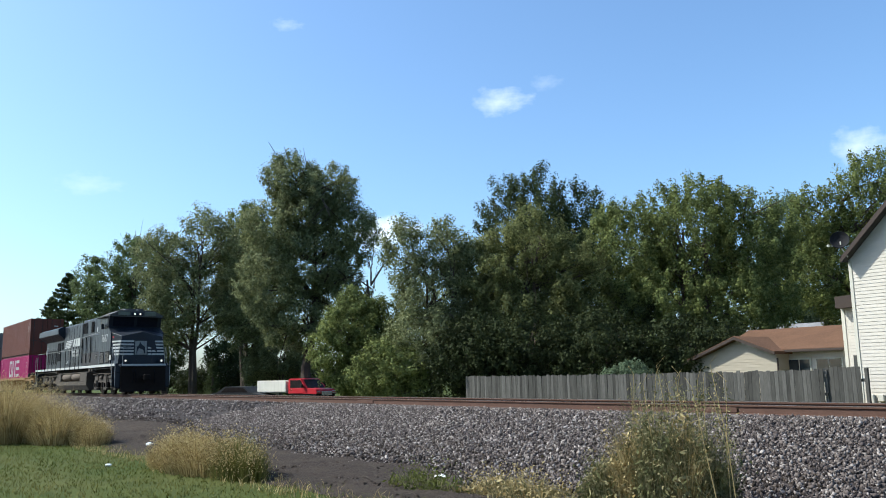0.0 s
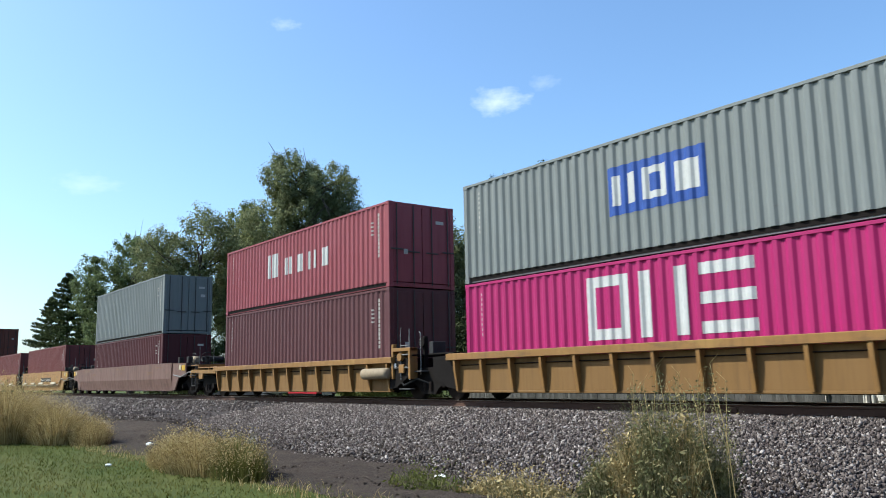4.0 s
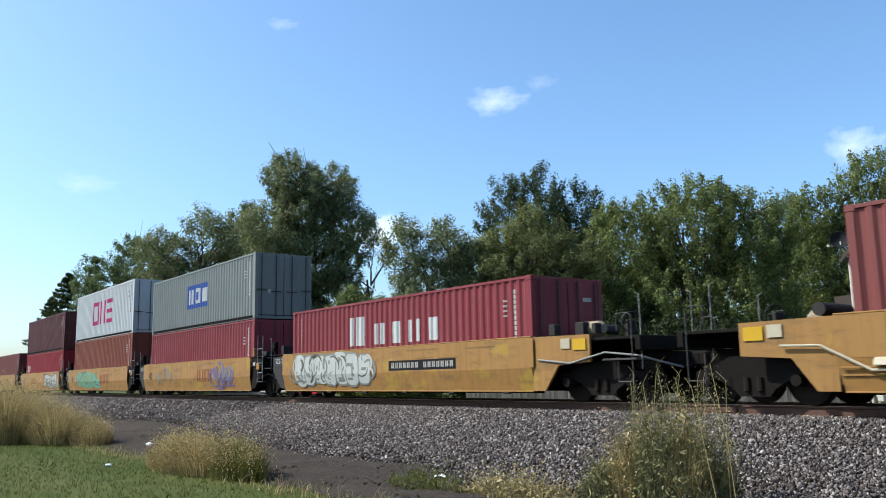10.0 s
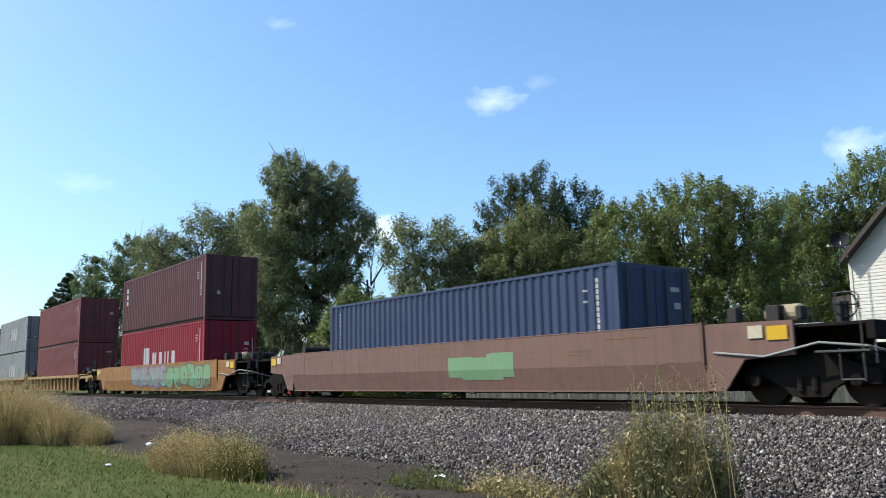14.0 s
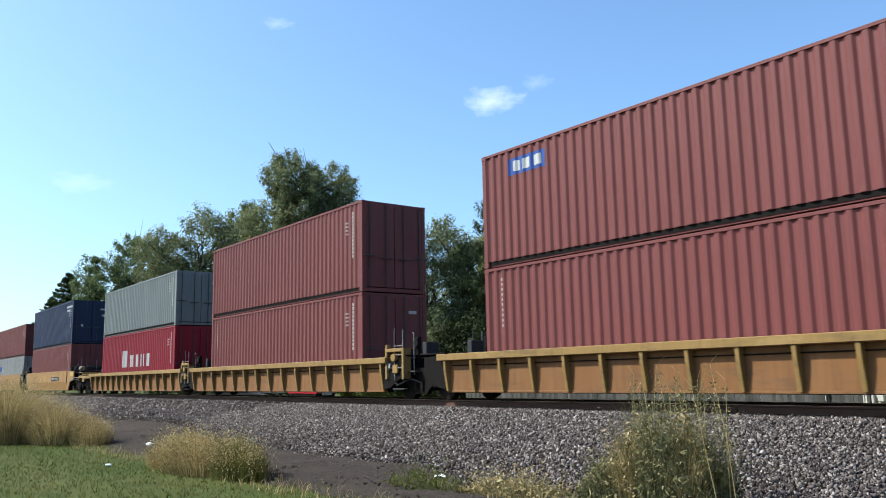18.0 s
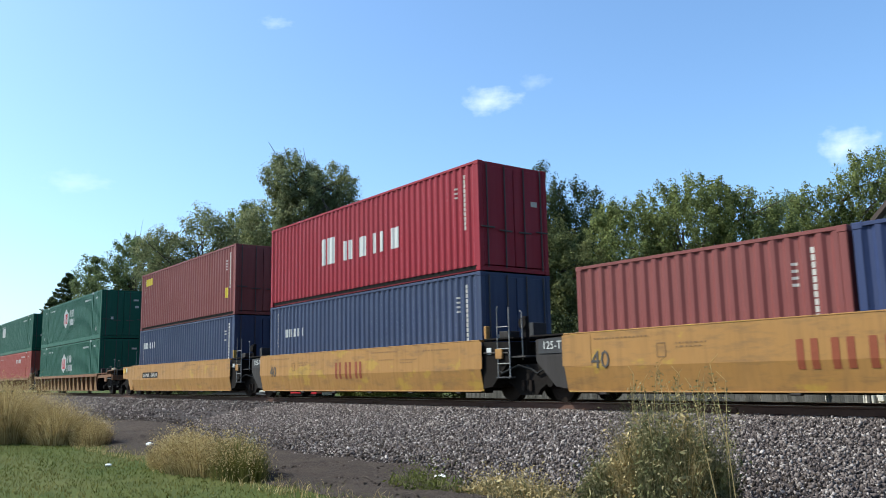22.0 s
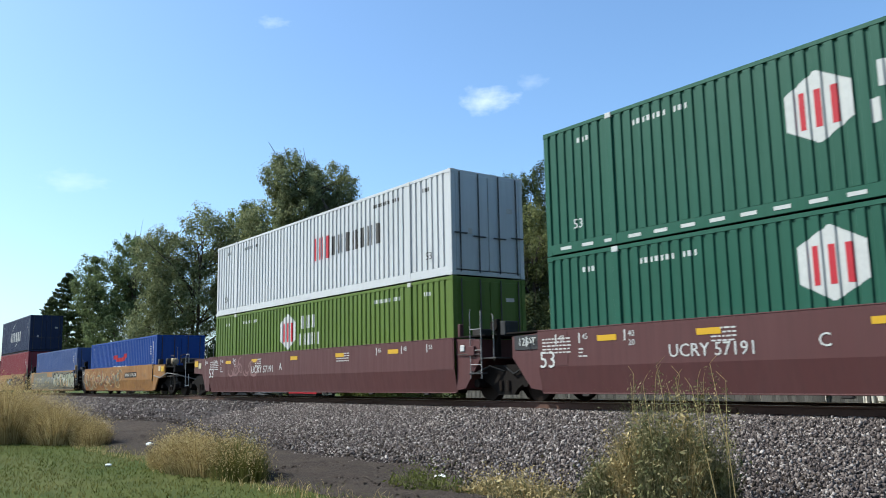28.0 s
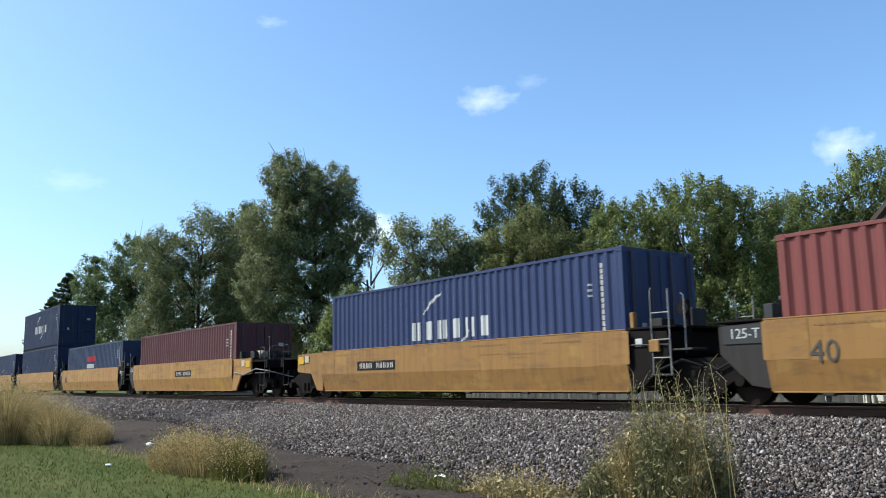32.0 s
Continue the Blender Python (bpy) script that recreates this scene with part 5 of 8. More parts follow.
def panel_blocks(d, z):
    """A blue panel with three white blocks."""
    back = [(d, 2.46, z, 1.05)]
    return [("blue", back)], [(d + 0.14, 0.58, z + 0.22, 0.6), (d + 0.92, 0.16, z + 0.2, 0.65), (d + 1.36, 0.16, z + 0.2, 0.65), (d + 0.92, 0.6, z + 0.2, 0.15), (d + 0.92, 0.6, z + 0.72, 0.15), (d + 1.72, 0.2, z + 0.2, 0.65), (d + 2.12, 0.2, z + 0.2, 0.65)]


def bogie(owner, x, heavy=False):
    """A two-axle truck with side frames, springs and wheels."""
    body = part("bogie", kept(("bolster",), lambda: Shape().box(-0.22, 0.22, -1.05, 1.05, 0.42, 0.72, 0.02).box(-0.12, 0.12, -0.25, 0.25, 0.72, 0.84, 0.02).mesh("bogie")), STEEL, owner, at=(x, 0, 0))
    frame_me = kept(("sideframe",), lambda: Shape().prism([(-1.2, 0.38), (-1.2, 0.62), (-0.95, 0.66), (-0.45, 0.88), (0.45, 0.88), (0.95, 0.66), (1.2, 0.62), (1.2, 0.38), (1.0, 0.36), (0.75, 0.48), (0.42, 0.30), (0.30, 0.16), (-0.30, 0.16), (-0.42, 0.30), (-0.75, 0.48), (-1.0, 0.36)], "y", -0.07, 0.07).mesh("side_frame"))
    spring_me = kept(("spring",), lambda: Shape().tube([(0, 0, 0.26), (0, 0, 0.5)], 0.06, 8).mesh("spring"))
    cap_me = kept(("cap",), lambda: Shape().tube([(0, -0.16, 0), (0, 0.05, 0)], [0.10, 0.12], 12).mesh("bearing_cap"))
    wheel_me = kept(("wheel",), lambda: Shape().tube([(0, -0.075, 0), (0, -0.065, 0), (0, -0.03, 0), (0, 0.045, 0), (0, 0.05, 0), (0, 0.085, 0)], [0.33, 0.415, 0.42, 0.43, 0.46, 0.455], 24).mesh("wheel"))
    for s in (-1, 1):
        part("side_frame", frame_me, STEEL, body, at=(0, s * 1.02, 0))
        for dx in (-0.13, 0.13):
            part("spring", spring_me, WHEEL_MAT, body, at=(dx, s * 1.10, 0))
        for dx in (-0.89, 0.89):
            part("wheel", wheel_me, WHEEL_MAT, body, at=pose(dx, s * 0.76, 0.42, 0, 0, 0 if s < 0 else 180))
            part("bearing_cap", cap_me, STEEL, body, at=pose(dx, s * 1.10, 0.44, 0, 0, 0 if s < 0 else 180))
    for dx in (-0.89, 0.89):
        part("axle", kept(("axle",), lambda: Shape().tube([(0, -1.1, 0.42), (0, 1.1, 0.42)], 0.075, 8).mesh("axle")), STEEL, body, at=(dx, 0, 0))
    return body


def ladder(owner, x, z0, z1, mat, y=-1.50):
    key = ("ladder", round(z0, 2), round(z1, 2))

    def make():
        s = Shape().tube([(-0.2, 0, z0), (-0.2, 0, z1)], 0.018, 6).tube([(0.2, 0, z0), (0.2, 0, z1)], 0.018, 6)
        for i in range(int((z1 - z0 - 0.1) / 0.32) + 1):
            s.tube([(-0.2, 0, z0 + 0.08 + 0.32 * i), (0.2, 0, z0 + 0.08 + 0.32 * i)], 0.014, 6)
        return s.mesh("ladder")
    return part("ladder", kept(key, make), mat, owner, at=(x, y, 0))


PLATE = {"ochre": "dirty", "tanrust": "rustplate", "rustbrown": "rustpanel"}       # the paint between the ribs
JOINT_GEAR = [("valve_box", (0.30, 0.62, -1.1, -0.7, 0.06, 0.22), END_GRIME), ("hand_brake_box", (0.75, 0.95, -0.55, -0.1, 0.06, 0.42), GREY_END), ("guide_post", (0.02, 0.12, -1.36, -1.24, 0.04, 0.36), None),
              ("side_bracket", (0.55, 0.80, -1.47, -1.41, -0.46, -0.22), None), ("placard", (0.18, 0.36, -1.425, -1.405, -0.34, -0.18), MARK), ("step_tread", (0.55, 1.10, -1.46, -1.30, -0.92, -0.88), GREY_END)]


def well_car(style, colour, Lc, Lw, front, rear, label, text="", art=()):
    """One unit of a well car round a container of length Lc whose front end is the origin. front, rear: 'end' has a coupler
    and its own truck, 'joint' shares a truck with the next unit. Lw: the well's length."""
    mat = PAINTS[colour]
    ob = thing("well_car", label, "rail car", group="well cars of the train")
    e = (Lw - Lc) / 2 + 0.10
    a, b = e, -Lc - e
    W = 1.48
    if style == "rib":
        lo, hi = 0.25, 1.20
        for s in (-1, 1):
            part("top_chord", kept(("rch", Lw), lambda: Shape().box(b - 0.25, a + 0.25, -0.09, 0.09, hi - 0.17, hi, 0.012).mesh("top_chord")), mat, ob, at=(0, s * (W - 0.05), 0))
            part("side_plate", kept(("rsp", Lw), lambda: Shape().box(b, a, -0.012, 0.012, lo + 0.02, hi - 0.17).mesh("side_plate")), PAINTS[PLATE.get(colour, colour)], ob, at=(0, s * (W - 0.17), 0))
            part("bottom_chord", kept(("rbc", Lw), lambda: Shape().box(b, a, -0.04, 0.04, lo - 0.035, lo + 0.018, 0.008).mesh("bottom_chord")), PAINTS[PLATE.get(colour, colour)], ob, at=(0, s * (W - 0.19), 0))
            part("grab_line", kept(("rgl", Lw), lambda: Shape().tube([(b + 0.2, 0, hi - 0.30), (a - 0.2, 0, hi - 0.30)], 0.013, 5).mesh("grab_line")), PALE_ROD if colour == "rustbrown" else STEEL, ob, at=(0, s * (W - 0.13), 0))
            n = int(Lw / 1.02)
            rib_me = kept(("rib",), lambda: Shape().prism([(-0.16, lo), (-0.055, lo), (0.03, hi - 0.42), (0.045, hi - 0.17), (-0.16, hi - 0.17)], "x", -0.04, 0.04).mesh("rib"))
            for i in range(n + 1):
                part("rib", rib_me, mat, ob, at=pose(b + 0.06 + (a - b - 0.12) * i / n, s * (W - 0.03), 0, 0, 0, 0 if s > 0 else 180))
        top = hi
    else:
        lo, hi = (0.26, 1.47) if colour != "oxide" else (0.22, 1.58)
        bend = lo + (hi - lo) * 0.42
        outline = [(-W + 0.10, lo), (-W + 0.10, lo + 0.01), (-W, bend), (-W, hi), (-W + 0.16, hi), (-W + 0.16, hi - 0.03), (-W + 0.02, hi - 0.03), (-W + 0.02, bend), (-W + 0.12, lo)]
        sm = kept(("ssd", Lw, colour == "oxide"), lambda: Shape().prism(outline, "x", b, a).mesh("side_sheet"))
        part("side_sheet", sm, mat, ob)
        part("side_sheet", sm, mat, ob, at=Matrix.Translation((a + b, 0, 0)) @ Matrix.Rotation(math.pi, 4, "Z"))
        for s in (-1, 1):
            part("top_ledge", kept(("sle", Lw, colour == "oxide"), lambda: Shape().box(b, a, -0.09, 0.09, hi + 0.003, hi + 0.03, 0.006).mesh("top_ledge")), mat, ob, at=(0, s * (W - 0.085), 0))
            part("bottom_chord", kept(("sbc", Lw, colour == "oxide"), lambda: Shape().box(b + 0.05, a - 0.05, -0.05, 0.05, lo - 0.025, lo - 0.001, 0.006).mesh("bottom_chord")), mat, ob, at=(0, s * (W - 0.12), 0))
        for q in (0.03, 0.972):
            part("end_plate", kept(("endpl", colour == "oxide"), lambda: Shape().box(-0.42, 0.42, -0.005, 0.0, bend + 0.02, hi - 0.02).mesh("end_plate")), mat, ob, at=(b + (a - b) * q, -W - 0.0015, 0))
        for i in range(6):
            part("tie_lug", kept(("lug",), lambda: Shape().box(-0.10, 0.10, -0.05, 0.05, -0.055, 0.0, 0.012).mesh("tie_lug")), CREAM if "shelf" in art else END_GRIME, ob, at=(b + (a - b) * (0.08 + 0.168 * i), -W + 0.12, lo - 0.02))
        if "shelf" in art:
            for i, q in enumerate((0.10, 0.31, 0.54, 0.85)):
                x = b + (a - b) * q
                part("step_shelf", kept(("shelf",), lambda: Shape().prism([(0.0, 0.0), (-0.10, 0.0), (-0.10, 0.02), (-0.06, 0.10), (0.0, 0.13)], "x", -0.66, 0.66).mesh("step_shelf")), CREAM, ob, at=(x, -W - 0.002, lo + 0.40))
            runs = [*([(a + 0.95, -W - 0.03, 1.02), (a + 0.25, -W - 0.03, 1.0)] if front == "end" else [(a - 0.06, -W - 0.03, lo + 0.42)]), (a - 0.55, -W - 0.03, lo + 0.33), (a - 1.5, -W - 0.03, lo + 0.335), (b + 1.5, -W - 0.03, lo + 0.335), (b + 0.55, -W - 0.03, lo + 0.33), *([(b - 0.25, -W - 0.03, 1.0), (b - 0.95, -W - 0.03, 1.02)] if rear == "end" else [(b + 0.06, -W - 0.03, lo + 0.42)])]
            part("train_pipe", kept(("tpipe", Lw, front, rear), lambda: Shape().tube(runs, 0.024, 7).mesh("train_pipe")), CREAM, ob, "pale air pipe along the side")
            for i in range(7):
                part("pipe_clip", kept(("tclip",), lambda: Shape().box(-0.03, 0.03, -0.035, 0.03, -0.035, 0.035, 0.008).mesh("pipe_clip")), END_GRIME, ob, at=(b + 1.6 + (a - b - 3.2) * i / 6, -W - 0.03, lo + 0.335))
            part("lower_seam", Shape().box(b + 0.05, a - 0.05, -W + 0.028, -W + 0.047, lo + 0.24, lo + 0.262, 0.004), mat, ob)
            part("side_seam", Shape().box(b + 0.05, a - 0.05, -W - 0.022, -W - 0.003, lo + 0.365, lo + 0.395, 0.004), mat, ob)
        top = hi
    part("well_floor", kept(("wf", Lw), lambda: Shape().box(b, a, -1.2, 1.2, 0.26, 0.30).mesh("well_floor")), STEEL, ob)
    for y in (-1.05, 1.05):
        part("floor_beam", kept(("fbeam", Lw), lambda: Shape().box(b + 0.1, a - 0.1, -0.06, 0.06, 0.20, 0.255, 0.01).mesh("floor_beam")), STEEL, ob, at=(0, y, 0))
    for i in range(3):
        part("cross_bearer", kept(("cb",), lambda: Shape().box(-0.12, 0.12, -1.25, 1.25, 0.20, 0.26, 0.01).mesh("cross_bearer")), STEEL, ob, at=(b + (a - b) * (0.2 + 0.3 * i), 0, 0))
    dark = GREY_END if style != "rib" else mat
    for sign, x, kind in ((1, a, front), (-1, b, rear)):
        flip = Matrix.Translation((x, 0, 0)) @ (Matrix.Identity(4) if sign > 0 else Matrix.Rotation(math.pi, 4, "Z"))
        if kind == "end":
            # sloping end over its own truck, with deck, coupler and brake gear
            skirt = [(0, lo), (0, top), (1.75, top - 0.02), (1.75, top - 0.60), (0.80, top - 0.66), (0.38, lo)]
            if style == "rib":
                skirt = [(0, top - 0.40), (0, top - 0.10), (1.2, top - 0.09), (2.94, top - 0.06), (2.94, top - 0.20), (2.05, top - 0.22), (2.0, top - 0.46), (1.62, top - 0.46), (1.58, top - 0.24), (0.1, top - 0.26)]
            for s in (-1, 1):
                part("end_skirt", kept(("skirt", style, colour == "oxide"), lambda: Shape().prism(skirt, "y", -0.03, 0.03).mesh("end_skirt")), mat, ob, at=flip @ Matrix.Translation((0.003, s * (W - 0.07), 0)))
            part("end_deck", kept(("deck", style, colour == "oxide"), lambda: Shape().box(0.01, 2.95, -1.36, 1.36, top - 0.16, top - 0.10, 0.008).mesh("end_deck")), mat if style == "rib" else STEEL, ob, at=flip)
            part("end_beam", kept(("beam", style, colour == "oxide"), lambda: Shape().box(2.95, 3.1, -1.42, 1.42, top - 0.40, top - 0.10, 0.015).mesh("end_beam")), dark if style == "rib" else STEEL, ob, at=flip)
            if style == "rib":
                part("walk_plate", kept(("walkp",), lambda: Shape().box(0.0, 2.1, -1.45, 1.45, top - 0.02, top + 0.02, 0.008).box(2.05, 2.95, -1.45, 1.45, top + 0.10, top + 0.14, 0.008).box(2.05, 2.10, -1.44, 1.44, top + 0.02, top + 0.10).mesh("walk_plate")), mat, ob, at=flip)
                for q in (0.15, 0.95, 2.6):
                    part("web_plate", kept(("webp",), lambda: Shape().box(-0.02, 0.02, -0.05, 0.05, -0.09, 0.0).mesh("web_plate")), mat, ob, at=flip @ Matrix.Translation((q, -W * sign + 0.09 * sign, top - 0.022)))
            part("centre_sill", kept(("sill",), lambda: Shape().box(0, 3.05, -0.3, 0.3, 0.72, 1.05, 0.02).mesh("centre_sill")), STEEL, ob, at=flip)
            part("coupler", kept(("coupler",), lambda: Shape().box(3.2, 3.6, -0.09, 0.09, 0.80, 0.98, 0.02).box(3.52, 3.74, -0.16, 0.14, 0.74, 1.04, 0.04).mesh("coupler")), STEEL, ob, at=flip)
            part("bulkhead", kept(("bulk", style, colour == "oxide"), lambda: Shape().box(-0.03, 0.0, -1.4, 1.4, lo, top - 0.02).mesh("bulkhead")), STEEL, ob, at=flip)
            bogie(ob, x + sign * 1.75)
            for s in (-1, 1):
                part("grab_rail", kept(("grab", style), lambda: Shape().tube([(2.88, 0, 0.42), (2.88, 0, top + 0.30), (2.8, 0, top + 0.36), (2.5, 0, top + 0.36), (2.5, 0, top)], 0.014, 6).tube([(2.5, 0, 0.45), (2.88, 0, 0.45)], 0.014, 5).tube([(2.5, 0, 0.45), (2.5, 0, 0.95)], 0.012, 5).mesh("grab_rail")), MARK if colour == "oxide" else LOCK, ob, at=flip @ Matrix.Translation((0, s * 1.42, 0)))
            part("brake_wheel", kept(("brake",), lambda: Shape().tube([(0.22 * math.cos(q * math.tau / 16), 0, 0.22 * math.sin(q * math.tau / 16)) for q in range(17)], 0.016, 6).tube([(-0.22, 0, 0), (0.22, 0, 0)], 0.012, 5).tube([(0, 0, -0.22), (0, 0, 0.22)], 0.012, 5).box(-0.09, 0.09, 0.02, 0.16, -0.3, 0.06, 0.01).mesh("brake_wheel")), END_GRIME, ob, at=flip @ pose(2.3, -0.7, top + 0.22, 0, 0, 60))
            for gx, gy, gz, gw in ((0.55, -1.25, 0.10, 0.20), (1.25, -1.1, 0.08, 0.26), (1.85, -1.3, 0.09, 0.12)):
                part("valve_box", kept(("vb", gw), lambda: Shape().box(-gw / 2, gw / 2, -0.1, 0.1, -0.1, 0.06 + gw / 2, 0.015).mesh("valve_box")), END_GRIME, ob, at=flip @ Matrix.Translation((gx, gy, top + gz)))
            part("brake_reservoir", kept(("resv",), lambda: Shape().tube([(0.5, -0.5, 0), (0.5, 0.5, 0)], 0.12, 14).mesh("brake_reservoir")), END_GRIME, ob, at=flip @ Matrix.Translation((0.15, 0.2, top + 0.18)))
            part("crossover_grating", kept(("ecross", style), lambda: Shape().box(2.1, 3.0, -1.45, -1.0, 0.88, 0.92, 0.006).mesh("crossover_grating")), LOCK, ob, at=flip)
            for y, h in ((-1.30, 0.72), (0.4, 0.85)):
                part("pole", kept(("epole", style, h), lambda: Shape().tube([(3.02, 0, 0.7), (3.02, 0, top + h), (2.92, 0, top + h + 0.04)], 0.011, 6).mesh("pole")), PALE_ROD, ob, at=flip @ Matrix.Translation((0, y, 0)))
            part("brake_cylinder", kept(("bcyl", style), lambda: Shape().tube([(1.0, -0.9, top + 0.12), (1.06, -0.9, top + 0.12), (1.62, -0.9, top + 0.12), (1.7, -0.9, top + 0.12)], [0.12, 0.17, 0.17, 0.10], 14).mesh("brake_cylinder")), PALE_GEAR, ob, at=flip)
            if style != "rib":
              part("brake_pipe", kept(("ebp", style), lambda: Shape().tube([(0.2, -1.46, top - 0.52), (1.2, -1.47, top - 0.62), (2.2, -1.47, top - 0.42), (2.9, -1.3, top - 0.5), (3.4, -0.5, 0.72)], 0.022, 7).mesh("brake_pipe")), PALE_ROD, ob, at=flip)
              part("end_plate_sign", kept(("eps", style), lambda: Shape().box(0.92, 1.2, -0.006, 0.006, top - 0.30, top - 0.08).mesh("end_plate_sign")), CREAM, ob, at=flip @ Matrix.Translation((0, -W * sign + 0.02 * sign, 0)))
              part("platform_sign", kept(("psign", colour == "oxide"), lambda: Shape().box(1.28, 1.66, -0.008, 0.008, top - 0.34, top - 0.10).mesh("platform_sign")), AMBER, ob, at=flip @ Matrix.Translation((0, -W - 0.012 if sign > 0 else W + 0.012, 0)) @ Matrix.Translation((0, 0.065 - 0.03 if sign > 0 else -0.065 + 0.03, 0)))
        else:
            part("end_box", kept(("ebox", style, colour == "oxide"), lambda: Shape().prism([(0, lo + 0.05), (0, top - 0.02), (0.95, top - 0.06), (0.95, top - 0.55), (0.35, lo + 0.1)], "y", -1.40, 1.40).mesh("end_box")), (mat if colour == "oxide" else END_GRIME if sign < 0 and style != "rib" else STEEL), ob, at=flip)
            part("end_walk", kept(("ewalk", style, colour == "oxide"), lambda: Shape().box(0.05, 1.15, -1.40, 1.40, top + 0.005, top + 0.045, 0.006).mesh("end_walk")), STEEL, ob, at=flip)
            part("draft_arm", kept(("arm",), lambda: Shape().box(0.9, 1.68, -0.28, 0.28, 0.74, 1.02, 0.03).mesh("draft_arm")), STEEL, ob, at=flip)
            for s in ((-1, 1) if sign > 0 else ()):
                part("end_ladder", kept(("elad", style), lambda: Shape().tube([(0.62, 0, 0.55), (0.62, 0, top + 0.75), (0.66, 0, top + 0.80)], 0.011, 6).tube([(1.05, 0, 0.55), (1.05, 0, top + 0.75)], 0.016, 6).tube([(0.62, 0, 0.9), (1.05, 0, 0.9)], 0.013, 5).tube([(0.62, 0, 1.25), (1.05, 0, 1.25)], 0.013, 5).tube([(0.62, 0, top + 0.3), (1.05, 0, top + 0.3)], 0.013, 5).mesh("end_ladder")), PALE_ROD, ob, at=flip @ Matrix.Translation((0, s * 1.44, 0)))
            for name, box, m2 in JOINT_GEAR:
                part(name, kept(("gear", name, box), lambda: Shape().box(*box, 0.012).mesh(name)), m2 or mat, ob, at=flip @ Matrix.Translation((0, 0, top)))
            if style == "rib":
                part("end_housing", kept(("ehouse",), lambda: Shape().box(0.16, 0.26, -1.46, -1.20, top - 0.62, top + 0.24, 0.01).box(1.0, 1.1, -1.46, -1.20, top - 0.62, top + 0.24, 0.01).box(0.16, 1.1, -1.46, -1.20, top + 0.14, top + 0.24, 0.01).box(0.26, 1.0, -1.24, -1.20, top - 0.3, top + 0.14).tube([(0.62, -1.5, top - 0.02), (0.62, -1.3, top - 0.02)], 0.11, 12).mesh("end_housing")), mat, ob, at=flip)
            part("crossover_grating", kept(("cross", style), lambda: Shape().box(0.2, 1.45, -1.32, -0.85, top - 0.44, top - 0.40, 0.006).mesh("crossover_grating")), LOCK, ob, at=flip)
            part("hand_brake_post", kept(("hbp", style), lambda: Shape().box(1.02, 1.14, -0.98, -0.86, top - 0.4, top + 0.55, 0.012).tube([(1.08, -1.0, top + 0.38), (1.08, -1.05, top + 0.38)], 0.13, 14).mesh("hand_brake_post")), STEEL, ob, at=flip)
            for y, h in ((-1.18, 0.62),):
                part("pole", kept(("pole", style, h), lambda: Shape().tube([(1.22, 0, top - 0.5), (1.22, 0, top + h), (1.16, 0, top + h + 0.05)], 0.014, 6).mesh("pole")), PALE_ROD if y < -1 else LOCK, ob, at=flip @ Matrix.Translation((0, y, 0)))
            part("air_hose", kept(("ahose", style), lambda: Shape().tube([(0.3, -1.30, top - 0.6), (0.75, -1.42, top - 0.8), (1.2, -1.30, top - 0.62), (1.5, -1.1, top - 0.75)], 0.028, 6).mesh("air_hose")), RUBBER, ob, at=flip)
            part("release_rod", kept(("rrod", style), lambda: Shape().tube([(0.1, -1.44, top - 0.30), (1.0, -1.44, top - 0.32), (1.05, -1.44, top - 0.6)], 0.014, 6).mesh("release_rod")), LOCK, ob, at=flip)
            if sign < 0:
                bogie(ob, x - 1.58)
                if style != "rib":
                    pl = part("notice_plate", kept(("npl", colour == "oxide"), lambda: Shape().box(-0.85, -0.02, -0.008, 0.008, top - 0.38, top - 0.05).mesh("notice_plate")), GREY_END, ob, at=(x, -1.412, 0))
                    part("lettering", kept(("125",), lambda: lettering("125-T", 0.25)), MARK, pl, at=(-0.42, -0.014, top - 0.21))
                    for k in range(3):
                        part("hose", kept(("hose",), lambda: Shape().tube([(0, 0, 1.0), (-0.15, -0.05, 0.7), (-0.5, -0.05, 0.55), (-0.9, 0, 0.75)], 0.025, 6).mesh("hose")), RUBBER, ob, at=(x - 0.7, -0.7 - 0.2 * k, 0.05 * k))
    if "air tank" in label:
        part("air_reservoir", Shape().tube([(0.35, -W - 0.02, 0.74), (0.28, -W - 0.02, 0.74), (-0.95, -W - 0.02, 0.74), (-1.02, -W - 0.02, 0.74)], [0.11, 0.16, 0.16, 0.11], 20).mesh("air_reservoir", None, True), PALE_GEAR, ob, "pale tan air tank hung on the side")
    if text == "53" or text == "40":
        part("lettering", kept(("num", text), lambda: lettering(text, 0.52)), MARK if colour in ("oxide",) else MARK_DARK, ob, at=(-16.07 if text == "53" else b + 1.05, -W - 0.010 if style != "rib" else -1.33, lo + (hi - lo) * 0.52))
    if style != "rib" and colour != "oxide":
        part("stencilling", kept(("stencils", Lw), lambda: stencil_rows(Lw, hi)), FAINT, ob, at=(b, -W - 0.004, 0), kind="stuff")
        if "shelf" in art and front == "end":
            part("lettering", kept(("unit", "B"), lambda: lettering("B", 0.33)), MARK_DARK, ob, at=(-0.8, -W - 0.008, hi - 0.42))
